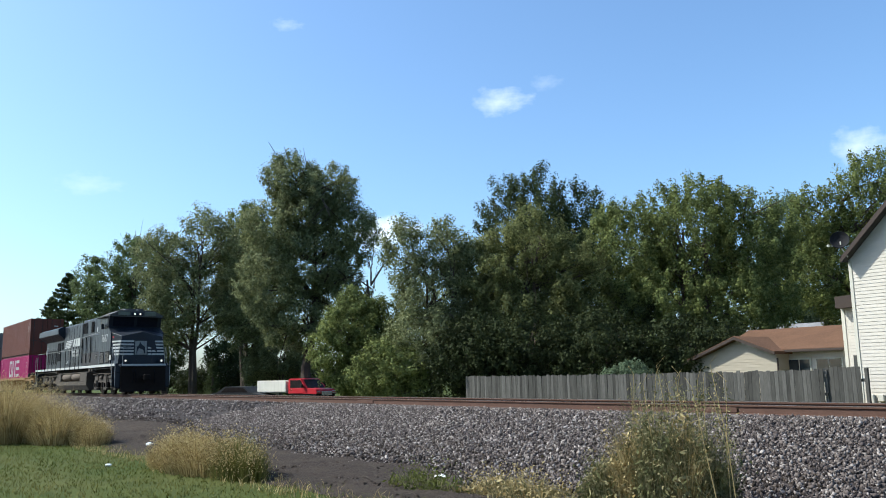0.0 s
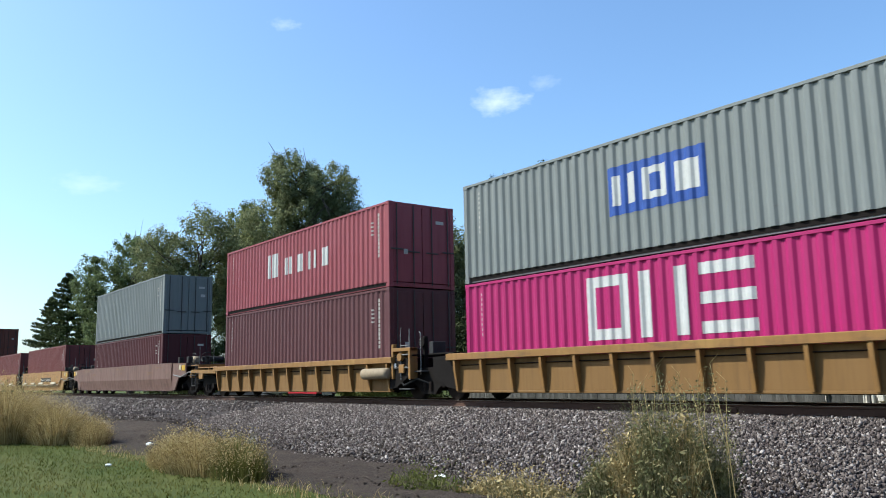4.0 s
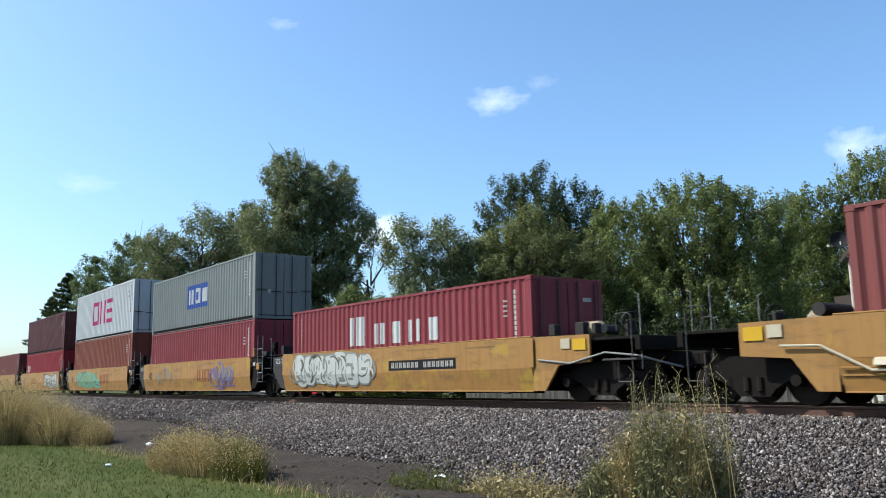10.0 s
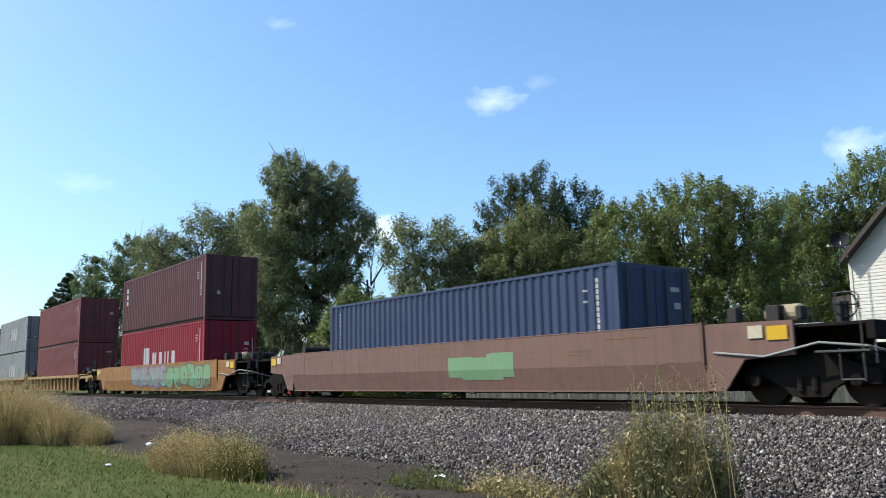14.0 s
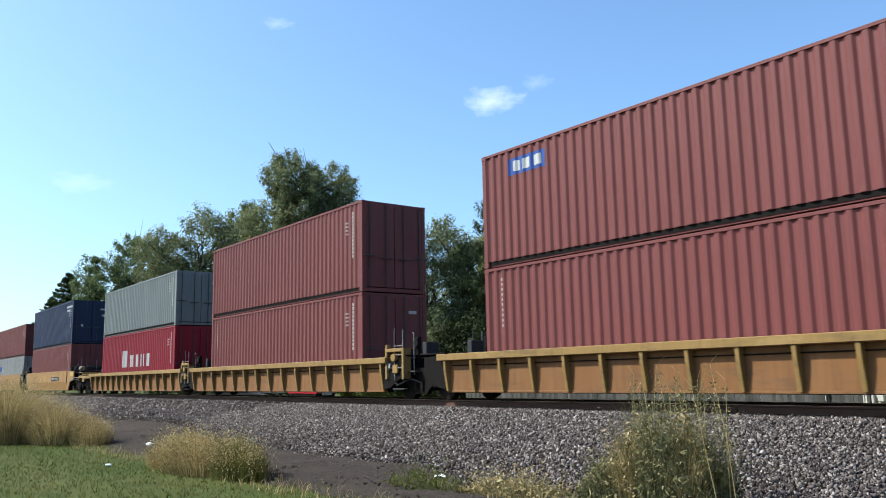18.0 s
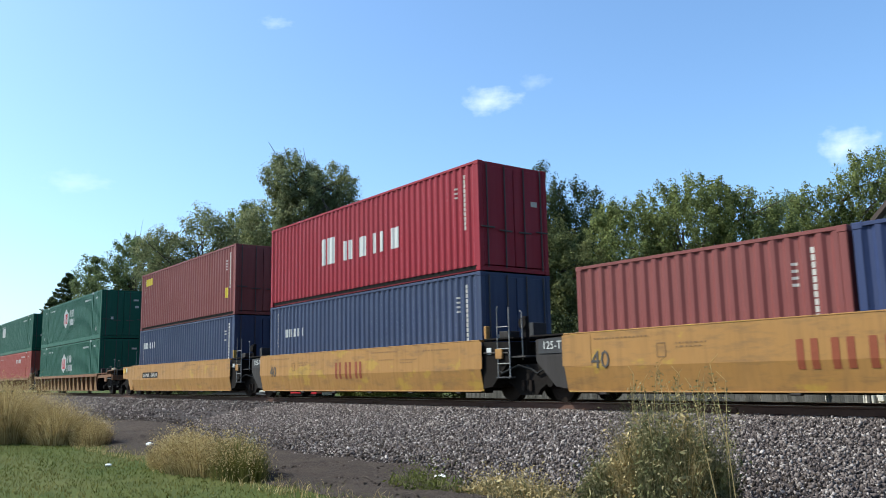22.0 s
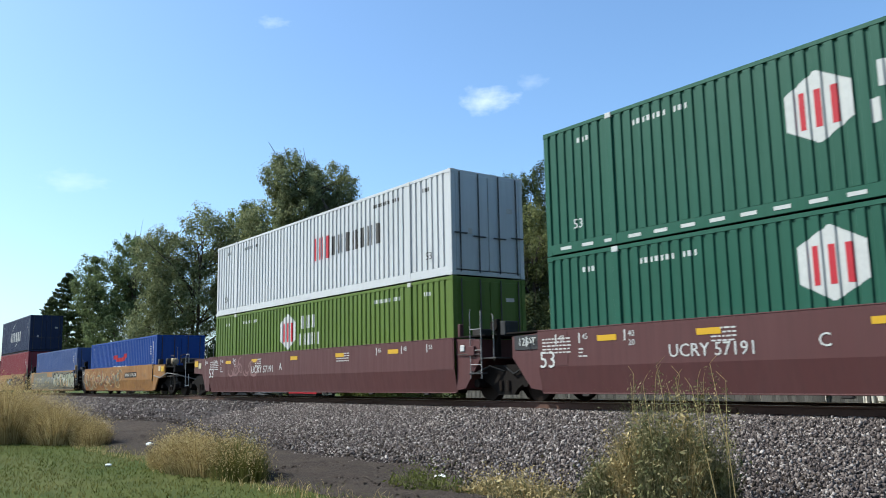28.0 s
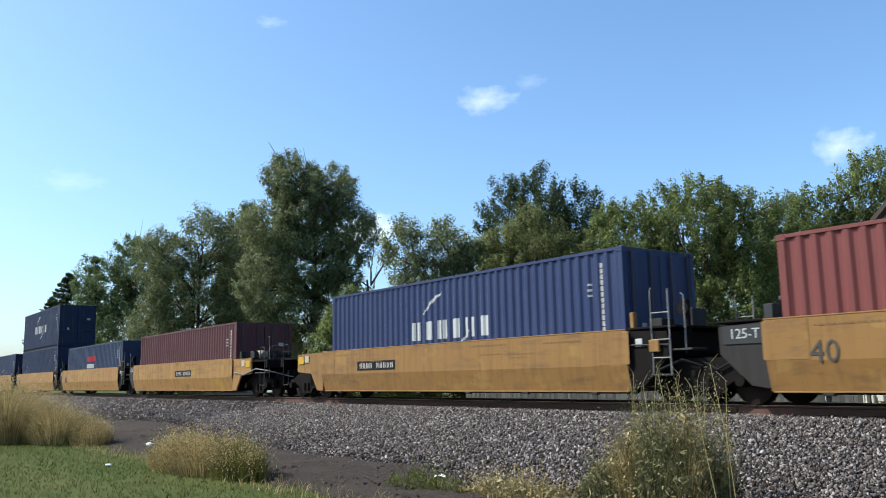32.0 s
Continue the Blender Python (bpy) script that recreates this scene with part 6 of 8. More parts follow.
    if colour == "oxide":
        part("lettering", kept(("ucry",), lambda: lettering("UCRY 57191", 0.35)), MARK, ob, at=(-11.2 if rear == "end" else -11.85, -W - 0.010, hi - 0.57))
        word = "B" if front == "end" else "A" if rear == "end" else "C"
        part("lettering", kept(("unit", word), lambda: lettering(word, 0.33)), MARK, ob, at=(-9.7, -W - 0.010, hi - 0.50))
        for d in (2.05, 4.5, 7.7, 10.8, 13.8):
            part("reflective_strip", kept(("strip",), lambda: Shape().box(-0.26, 0.26, -0.006, 0, 0, 0.12).mesh("reflective_strip")), AMBER, ob, at=(b + d, -W - 0.003, hi - 0.29))
        for d, word in ((-0.2, "53"), (0.75, "48"), (1.45, "45"), (2.7, "40"), (13.1, "45"), (14.4, "48"), (15.6, "53")):
            part("lettering", kept(("tiny", word), lambda: lettering(word, 0.17)), MARK, ob, at=(b + d, -W - 0.008, hi - 0.18))
            part("tick_mark", kept(("tick",), lambda: Shape().box(-0.02, 0.02, -0.004, 0, -0.12, 0.10).mesh("tick_mark")), MARK, ob, at=(b + d - 0.17, -W - 0.004, hi - 0.19))
        part("lettering", kept(("tiny", "20"), lambda: lettering("20", 0.17)), MARK, ob, at=(b + 2.7, -W - 0.008, hi - 0.36))
        part("small_markings", kept(("smark",), lambda: small_marks(Lw, hi)), MARK, ob, at=(b, -W - 0.004, 0), kind="stuff")
    for k, item in enumerate(q for q in art if q != "shelf"):
        if item[0] == "bubbles":
            _, seed, d, length, z0, h, tints, n = item
            r, pair = random.Random(seed), (Shape(), Shape())
            for i in range(n):
                bubble_mesh(pair, r, -d - length * (i + 0.5) / n, z0 + h / 2 + r.uniform(-0.05, 0.05), length / n * 0.60, h / 2 * r.uniform(0.85, 1.05), -W - 0.010 - 0.003 * k - 0.0036 * (i % 2), (lo + 0.01, bend, hi, 0.10))
            for t, g in zip(tints, pair):
                part("paintwork", g, INKS[t], ob, kind="stuff")
        elif item[0] == "ribbons":
            _, seed, d, length, z0, h, tints, n = item
            r = random.Random(seed)
            per = {t: Shape() for t in tints}
            for i in range(n):
                rad = h * (0.12 + 0.26 * r.random())
                cx, cz = -d - length * ((i + r.random()) / n), z0 + h * (0.3 + 0.4 * r.random())
                a0, sw, wd = r.random() * 6.3, (1.6 + 2.6 * r.random()) * (1 if r.random() < 0.5 else -1), 0.04 + 0.07 * r.random()
                t = tints[i % len(tints)]
                g = ribbon_mesh(r, cx, cz, rad, a0, sw, wd, -W - 0.010 - 0.0025 * k - 0.0004 * i, (lo + 0.01, bend, hi, 0.10))
                per[t].add(g.v, g.f)
            for t, g in per.items():
                part("paintwork", g, INKS[t], ob, kind="stuff")
        else:
            tint, rc = item
            s = Shape()
            for d, w, z0, h in union(rc):
                y = (-W - 0.006 if style != "rib" else -W + 0.155) - 0.0025 * k
                zz = min(z0 + h, hi - 0.03)
                z1 = max(z0, bend if style != "rib" else lo)
                if zz > z1:
                    s.add([(-d - w, y, z1), (-d, y, z1), (-d, y, zz), (-d - w, y, zz)], [(0, 1, 2, 3)])
                if style != "rib" and z0 < bend:      # follow the lower, inward-leaning part of the side
                    f = lambda z: -W + 0.10 * (bend - z) / (bend - lo) - 0.006 - 0.0025 * k
                    t = min(bend, zz)
                    s.add([(-d - w, f(z0), z0), (-d, f(z0), z0), (-d, f(t), t), (-d - w, f(t), t)], [(0, 1, 2, 3)])
            part("paintwork", s, INKS[tint], ob, kind="stuff")
    return ob


def stencil_rows(Lw, hi):
    """Small dark stencilled notices: rows of thin bars and an outlined square."""
    s, r = Shape(), random.Random(8)
    for d, z, w, k in ((0.9, 0.13, 1.4, 0.035), (2.95, 0.30, 0.7, 0.03), (2.95, 0.37, 0.6, 0.03), (7.6, 0.12, 1.3, 0.04), (8.0, 0.34, 0.8, 0.03), (Lw - 2.2, 0.15, 1.1, 0.035), (Lw - 3.3, 0.36, 0.8, 0.03), (Lw - 3.3, 0.44, 0.6, 0.03)):
        x = d
        while x < d + w:
            q = 0.04 + 0.07 * r.random()
            s.box(x, x + q * 0.8, -0.003, 0, hi - z - k * 0.5, hi - z + k * 0.4)
            x += q + 0.03
    for x0, x1, z0, z1 in ((2.5, 2.52, 0.28, 0.56), (2.70, 2.72, 0.28, 0.56), (2.52, 2.70, 0.28, 0.30), (2.52, 2.70, 0.54, 0.56)):
        s.box(x0, x1, -0.003, 0, hi - z1, hi - z0)
    return s.mesh("stencilling")


def small_marks(Lw, hi):
    """Lines of small writing as thin bars."""
    s, r = Shape(), random.Random(4)
    for d, n, w in ((0.15, 5, 0.8), (4.55, 4, 0.5), (10.6, 4, 0.7), (1.25, 3, 0.14)):
        for k in range(n):
            x = d
            while x < d + w:
                q = 0.05 + 0.08 * r.random()
                s.box(x, x + q, -0.003, 0, hi - 0.20 - 0.075 * k - (0.25 if d == 1.25 else 0), hi - 0.17 - 0.075 * k - (0.25 if d == 1.25 else 0))
                x += q + 0.03
    return s.mesh("small_markings")


def ribbons(seed, d, length, z0, h, tints, n):
    """Sprayed curved strokes: each a bent ribbon, fat and rounded, one over another."""
    return ("ribbons", seed, d, length, z0, h, tints, n)


def bubbles(seed, d, length, z0, h, fill, edge, n):
    """Sprayed fat rounded figures side by side, with a dark rim and dark gaps in them."""
    return ("bubbles", seed, d, length, z0, h, (fill, edge), n)


def bubble_mesh(shapes, r, cx, cz, rx, rz, y, face):
    """One fat figure: rim, body and two or three gaps, each a little further out."""
    def put(s, pts, dy):
        pts = [(x, min(max(z, face[0]), face[2] - 0.02)) for x, z in pts]
        for upper in (True, False):        # cut along the bend of the side
            out = []
            for (xa, za), (xb, zb) in zip(pts, pts[1:] + pts[:1]):
                ina, inb = (za >= face[1]) == upper, (zb >= face[1]) == upper
                if ina:
                    out.append((xa, za))
                if ina != inb:
                    q = (face[1] - za) / (zb - za)
                    out.append((xa + (xb - xa) * q, face[1]))
            if len(out) > 2:
                k = len(s.v)
                s.v += [(x, y - dy + (face[3] * (face[1] - z) / (face[1] - face[0]) if z < face[1] else 0.0), z) for x, z in out]
                s.f.append(tuple(range(k, len(s.v))))
    body, rim = shapes
    p, tilt = 2.6 + 2.5 * r.random(), r.uniform(-0.25, 0.25)
    wob = [r.uniform(0.84, 1.08) for _ in range(6)]
    outline = []
    for i in range(18):
        a = math.tau * i / 18
        q = (abs(math.cos(a)) ** p + abs(math.sin(a)) ** p) ** (-1 / p) * (wob[i // 3] * 0.6 + wob[(i // 3 + 1) % 6] * 0.4)
        outline.append((q * math.cos(a), q * math.sin(a)))
    for s, k, dy in ((rim, 1.0, 0.0), (body, 0.88, 0.0012)):
        put(s, [(cx + (u * rx + tilt * w * rz) * k, cz + w * rz * k) for u, w in outline], dy)
    for _ in range(r.randint(2, 3)):
        u, w, hw, hh = r.uniform(-0.4, 0.4), r.uniform(-0.7, 0.6), r.uniform(0.05, 0.14), r.uniform(0.08, 0.42)
        if r.random() < 0.5:
            hw, hh = hh, hw
        put(rim, [(cx + (u + hw * a) * rx + tilt * (w + hh * b) * rz, cz + (w + hh * b) * rz) for a, b in ((-1, -0.7), (-0.6, -1), (0.8, -1), (1, 0.6), (0.5, 1), (-0.9, 0.9))], 0.0024)


def ribbon_mesh(r, cx, cz, rad, a0, sweep, width, y, face):
    s, k = Shape(), 9
    for i in range(k + 1):
        a = a0 + sweep * i / k
        w = width * (0.55 + 0.45 * math.sin(math.pi * (i + 0.5) / (k + 1)))
        for q in (rad - w / 2, rad + w / 2):
            x, z = cx + 1.25 * q * math.cos(a), cz + q * math.sin(a)
            z = min(max(z, face[0]), face[2] - 0.02)
            s.v.append((x, y + (face[3] * (face[1] - z) / (face[1] - face[0]) if z < face[1] else 0.0), z))
    s.f = [(2 * i, 2 * i + 1, 2 * i + 3, 2 * i + 2) for i in range(k)]
    return s


def soft_blobs(seed, d, length, z0, h, tint, n=8):
    r = random.Random(seed)
    return (tint, [(d + (length - 1.2) * r.random(), 0.6 + 0.9 * r.random(), z0 + 0.25 * h * r.random(), h * (0.5 + 0.25 * r.random())) for _ in range(n)])


def ttx(d, z=0.62, h=0.50, tint="rustred"):
    """Three pairs of plain dark strokes in place of the owner's name."""
    w = h * 1.0
    return (tint, [(d + k * (w + 0.1) + w * 0.1 + e, w * 0.26, z, h) for k in range(3) for e in (0, w * 0.5)])


def bar_mark(d, z=0.82, length=2.0, h=0.27, back=True):
    """The car's number as bars on a dark panel."""
    out = [("black", [(d, length, z, h)])] if back else []
    n = int(length / 0.2)
    return out, ("stencil", [(d + 0.12 + i * (length - 0.2) / n + e, 0.04, z + 0.06, h - 0.12) for i in range(n) if i != n // 2 for e in (0.0, 0.075)])


HC, STD = 2.896, 2.591
S40, L53 = FOOT40, FOOT53
mol = lambda d, z: panel_blocks(d, z)[0] + [("white", panel_blocks(d, z)[1][:1]), ("white", panel_blocks(d, z)[1][1:5]), ("white", panel_blocks(d, z)[1][5:])]
line = lambda d, z, h, t="white": row_blocks(d, z, h, 4, t, 0.66, 0.24) + [(t, [(d + 4.45, 0.26, z, h * 1.42), (d + 3.85, 0.42, z, h * 1.42)])]
hub = lambda d, z: [("white", [(d + 2.42 + 0.05 * i, 0.0502, z + 0.42 - 0.028 * min(i, 23 - i), 0.64 + 0.056 * min(i, 23 - i)) for i in range(24)]), ("red", [(d + 2.66, 0.12, z + 0.38, 0.66), (d + 2.95, 0.12, z + 0.38, 0.66), (d + 3.24, 0.12, z + 0.38, 0.66)])] + row_blocks(d + 0.70, z + 0.22, 0.40, 5, "white", 0.25, 0.07) + row_blocks(d + 1.0, z + 0.78, 0.44, 3, "white", 0.30, 0.09)
def cma(d, z, h, length):
    """Six blocks in place of a name, with a bowed stroke above and one below."""
    w = (length - 5 * 0.14) / 6
    step = length * 0.25 / 16
    up = [(d + length * 0.57 + step * i, step * 1.01, z + h + 0.08 + 0.62 * (1 - i / 16) ** 0.6, 0.03 + 0.07 * math.sin(math.pi * (i + 1) / 18)) for i in range(16)]
    low = [(d + length * 0.23 + step * i, step * 1.01, z - 0.42 + 0.55 * (1 - i / 16) ** 1.7, 0.03 + 0.07 * math.sin(math.pi * (i + 1) / 18)) for i in range(16)]
    return row_blocks(d, z, h, 6, "white", w, 0.14) + [("white", up), ("white", low)]


plate = lambda d, z=0.82, length=2.0: tuple(bar_mark(d, z, length)[0] + [bar_mark(d, z, length)[1]])

MOVING = []                      # things of the train and their offsets along it


def unit(off, style, colour, Lw, fr, re_, art, words, boxes):
    """One well with its containers: offset behind the train's front mark, style, paint, well length, front end, rear end,
    art on the car, label and number, containers (label, length, height, paint, emblems)."""
    Lc = boxes[0][1] if boxes[0][1] != FOOT20 else S40
    car = well_car(style, colour, Lc, Lw, fr, re_, words[0], words[1] if len(words) > 1 else "", art)
    MOVING.append((car, -off, 0.0))
    z, short = FLOOR, 0
    for lab, L, H, col, marks in boxes:
        c = container(lab, L, H, col, marks)
        if L == FOOT20:
            MOVING.append((c, -off - short * (S40 - FOOT20), FLOOR))
            short += 1
        else:
            MOVING.append((c, -off, z))
            z += H + 0.015


unit(9.42, "rib", "ochre", 12.5, "end", "joint", plate(1.2, 0.52, 2.3), ("yellow ribbed well car behind the locomotive",), [("bright magenta container with white block emblem", S40, STD, "magenta", blocks_one(3.95, 0.96, 1.35)), ("faded brown container on a magenta one", S40, HC, "brown", ())])
unit(25.15, "rib", "ochre", 12.5, "joint", "joint", (), ("yellow ribbed well car",), [("bright magenta container with white block emblem", S40, STD, "magenta", blocks_one(3.95, 0.96, 1.35)), ("grey-green container with a blue panel", S40, STD, "greygreen", mol(4.8, 0.95))])
unit(40.89, "rib", "ochre", 12.5, "joint", "end", (), ("yellow ribbed well car with an air tank",), [("dark brown container with pale end markings", S40, HC, "mauve", ()), ("faded red container with white block emblem", S40, STD, "faded", line(3.65, 1.1, 0.62))])
unit(60.83, "flat", "tan", 16.3, "end", "end", (), ("dusty brown smooth-sided well car",), [("dark maroon corrugated steel container", S40, STD, "maroon", ()), ("grey-green corrugated steel container on top", S40, HC, "greygreen", ())])
unit(80.54, "flat", "yellow", 12.4, "end", "joint", ("shelf",) + plate(2.6, 0.82, 3.2), ("yellow smooth-sided well car with step shelves", "40"), [("rust red container in a yellow car", S40, HC, "rust", ())])
unit(96.01, "flat", "yellow", 12.4, "joint", "joint", ("shelf", ttx(2.2, 0.85)), ("yellow smooth-sided well car with step shelves", "40"), [("rust red container in a yellow car", S40, HC, "rust", ())])
unit(111.58, "flat", "yellow", 12.4, "joint", "joint", ("shelf", ttx(1.95, 0.85)), ("yellow smooth-sided well car with step shelves", "40"), [("bright magenta container with white block emblem", S40, HC, "magenta", blocks_one(3.95, 1.14, 1.35)), ("brown container on a magenta one", S40, HC, "brown", ())])
unit(126.97, "flat", "yellow", 12.4, "joint", "joint", ("shelf", ttx(1.9, 0.85, 0.6)), ("yellow smooth-sided well car with step shelves", "40"), [("slate blue container with yellow mark", S40, STD, "blue", [("yellow", [(10.05 + 0.23 * i, 0.15, 1.95, 0.3) for i in range(7)])])])
unit(142.39, "flat", "yellow", 12.4, "joint", "end", ("shelf",) + plate(6.35, 0.82, 3.0), ("yellow smooth-sided well car with step shelves", "40"), [("rust red container in a yellow car", S40, HC, "rust", ())])
unit(162.06, "flat", "yellow", 12.4, "end", "joint", plate(2.6, 0.82, 3.1) + (bubbles(3, 6.7, 4.75, 0.36, 1.12, "whitespray", "greyspray", 7), ribbons(43, 6.6, 4.9, 0.36, 1.1, ("whitespray", "greyspray", "whitespray", "darkspray"), 34)), ("yellow well car with white sprayed letters", ""), [("faded red container with white block emblem", S40, STD, "red", line(3.65, 1.25, 0.62))])
unit(177.47, "flat", "yellow", 12.4, "joint", "joint", (ttx(3.55),) + (ribbons(4, 1.4, 2.0, 0.36, 1.0, ("purple", "purple", "greyspray"), 34),) + (ribbons(14, 8.4, 2.2, 0.55, 0.7, ("greyspray",), 12),), ("yellow well car with purple sprayed patch", "40"), [("dull red corrugated steel container", S40, STD, "red", ()), ("grey container with a blue panel", S40, STD, "greygreen", mol(4.9, 0.9))])
unit(192.90, "flat", "yellow", 12.4, "joint", "joint", (ttx(3.3), soft_blobs(7, 5.0, 5.8, 0.36, 1.0, "teal", 9), soft_blobs(17, 6.2, 3.6, 0.5, 0.7, "yellow", 3), bubbles(7, 6.0, 3.9, 0.38, 0.95, "greenspray", "teal", 6), ribbons(41, 5.5, 4.8, 0.38, 0.98, ("darkspray", "teal", "paleolive"), 26)), ("yellow well car with turquoise sprayed letters", "40"), [("orange-rust container under a white one", S40, HC, "orange", ()), ("white container with magenta block emblem", S40, HC, "white", blocks_one(4.05, 0.85, 1.38, "magenta"))])
unit(208.30, "flat", "yellow", 12.4, "joint", "joint", (ttx(6.95), bubbles(6, 0.45, 3.5, 0.38, 0.98, "whitespray", "darkspray", 6), ribbons(42, 0.4, 3.7, 0.36, 1.05, ("whitespray", "black", "greyspray"), 30)), ("yellow well car with white sprayed letters", "40"), [("crimson container with a small white mark", S40, STD, "crimson", [("white", [(11.38, 0.27, 1.25, 0.5), (11.02, 0.25, 1.25, 0.5), (10.7, 0.2, 1.25, 0.5)])]), ("dark brown container on a crimson one", S40, STD, "maroon", ())])
unit(223.73, "flat", "yellow", 12.4, "joint", "end", plate(6.3, 0.82, 3.1), ("yellow smooth-sided well car", "40"), [("rust red container with a column of white marks", S40, HC, "rust", [("white", [(11.35 + 0.05 * (i % 2), 0.22, 0.75 + 0.34 * i, 0.24) for i in range(5)])])])
unit(245.79, "flat", "tan", 16.3, "end", "end", (soft_blobs(8, 3.0, 3.6, 0.5, 0.8, "greenspray", 5),), ("dusty mauve smooth-sided well car with green patch",), [("slate blue container low in its car", S40, STD, "steelblue", ())])
unit(268.99, "flat", "orangecar", 16.3, "end", "end", (bubbles(9, -1.5, 5.4, 0.34, 1.1, "greenspray", "darkspray", 6), bubbles(19, 4.0, 5.2, 0.34, 1.1, "greyspray", "purple", 6), ribbons(9, -1.4, 10.2, 0.36, 1.0, ("darkspray", "teal"), 16)), ("orange-brown well car covered in sprayed letters",), [("crimson container with white block emblem", S40, HC, "crimson", line(3.65, 1.1, 0.62)), ("mauve brown container with white upright marks", S40, HC, "mauve", [("white", [(11.35 + 0.05 * (i % 2), 0.22, 1.5 + 0.34 * i, 0.24) for i in range(3)])])])
unit(290.64, "rib", "tanrust", 14.9, "end", "joint", (), ("rusty yellow ribbed well car",), [("rust red container under another one", S40, HC, "rust", ()), ("rust red container on another", S40, HC, "rust", ())])
unit(307.54, "rib", "tanrust", 14.9, "joint", "joint", (("greyspray", [(4.55, 0.80, 0.34, 0.50), (5.65, 0.80, 0.34, 0.50)]), ("whitespray", [(4.75, 0.42, 0.42, 0.32), (6.05, 0.28, 0.38, 0.12)])), ("rusty yellow ribbed well car",), [("light grey streaked container below another", S40, HC, "grey", row_blocks(4.4, 1.0, 0.95, 3, "white", 0.62, 0.3) + [("red", [(7.25, 0.25, 1.25, 0.3)]), ("teal", [(7.15, 0.4, 1.0, 0.22)])]), ("light grey streaked container with white marks", S40, HC, "grey", row_blocks(4.4, 1.15, 0.95, 3, "white", 0.62, 0.3) + [("red", [(7.25, 0.25, 1.4, 0.3)]), ("teal", [(7.15, 0.4, 1.15, 0.22)])])])
unit(325.53, "rib", "tanrust", 14.9, "joint", "joint", (), ("rusty yellow ribbed well car",), [("maroon-rust container under another", S40, HC, "rust", ()), ("maroon-rust container with a small blue mark", S40, HC, "rust", [("blue", [(9.9, 1.3, 2.2, 0.42)]), ("white", [(10.05, 0.25, 2.28, 0.26), (10.42, 0.25, 2.28, 0.26), (10.8, 0.2, 2.28, 0.26)])])])
unit(343.58, "rib", "tanrust", 14.9, "joint", "joint", (), ("rusty yellow ribbed well car",), [("maroon container under another one", S40, HC, "rust", ()), ("maroon container on another", S40, HC, "rust", ())])
unit(360.29, "rib", "tanrust", 14.9, "joint", "end", (), ("rusty yellow ribbed well car",), [("crimson container with white block emblem", S40, HC, "crimson", line(3.65, 1.1, 0.62)), ("grey-green corrugated steel container on top", S40, STD, "greygreen", ())])
unit(380.16, "flat", "yellow", 12.4, "end", "joint", plate(1.8, 0.85, 2.25), ("yellow smooth-sided well car", ""), [("rust red container under a navy one", S40, HC, "rust", ()), ("navy container with pale small markings", S40, HC, "navy", [("white", [(0.3, 1.5, 2.45, 0.13), (0.9, 0.8, 2.2, 0.13)])])])
unit(395.63, "flat", "yellow", 12.4, "joint", "joint", (ttx(5.1),), ("yellow smooth-sided well car", "40"), [("pale grey-blue corrugated steel container", S40, STD, "grey", [("blue", [(10.0, 0.9, 1.5, 0.42)])]), ("rust brown container on a grey one", S40, STD, "rust", ())])
unit(411.25, "flat", "yellow", 12.4, "joint", "joint", (ttx(5.4),), ("yellow smooth-sided well car", "40"), [("short blue container beside a rust one", FOOT20, STD, "blue", ()), ("short rust red container beside a blue one", FOOT20, STD, "rust", ())])
unit(426.71, "flat", "yellow", 12.4, "joint", "joint", (ttx(5.3),), ("yellow smooth-sided well car", "40"), [("dark slate blue corrugated steel container", S40, HC, "steelblue", row_blocks(9.6, 1.75, 0.28, 5, "white", 0.2, 0.1)), ("crimson container with white block emblem", S40, HC, "crimson", line(3.65, 1.1, 0.62))])
unit(442.20, "flat", "yellow", 12.4, "joint", "end", plate(8.4, 0.85, 2.3), ("yellow smooth-sided well car", ""), [("slate blue container with white small mark", S40, HC, "steelblue", row_blocks(9.8, 1.95, 0.30, 6, "white", 0.23, 0.1)), ("mauve-rust container with yellow tag", S40, HC, "rust", [("yellow", [(0.75, 0.3, 0.75, 0.42), (10.6, 0.9, 2.25, 0.35)])])])
unit(461.79, "rib", "rustbrown", 16.5, "end", "joint", (), ("rusty brown ribbed well car", "53"), [("long green container with a white emblem", L53, HC, "green", hub(5.75, 0.9)), ("long green container with a white emblem on another", L53, HC, "green", hub(5.75, 1.0))])
unit(481.32, "rib", "rustbrown", 16.5, "joint", "joint", (), ("rusty brown ribbed well car", "53"), [("long coral red container below a green one", L53, HC, "coral", [("white", [(4.0 + 0.3 * i, 0.18, 2.05, 0.3) for i in range(7)])]), ("long green container on a red one", L53, HC, "green", [("white", [(11.8, 1.4, 1.6, 0.8)])])])
unit(500.82, "rib", "rustbrown", 16.5, "joint", "end", (), ("rusty brown ribbed well car", "53"), [("long green container with a white emblem", L53, HC, "green", hub(6.55, 0.9)), ("long green container with a white emblem on another", L53, HC, "green", hub(6.55, 1.0))])
unit(524.00, "flat", "oxide", 16.4, "end", "joint", (), ("brown smooth-sided well car with white lettering", "53"), [("long green container with a white emblem", L53, HC, "green", hub(6.55, 1.25)), ("long green container with a white emblem on another", L53, HC, "green", hub(6.55, 1.0))])
unit(543.60, "flat", "oxide", 16.4, "joint", "joint", (), ("brown smooth-sided well car with white lettering", "53"), [("long green container with a white emblem", L53, HC, "green", hub(6.55, 1.25)), ("long green container with white dashes along its sill", L53, HC, "green", hub(6.55, 1.0))])
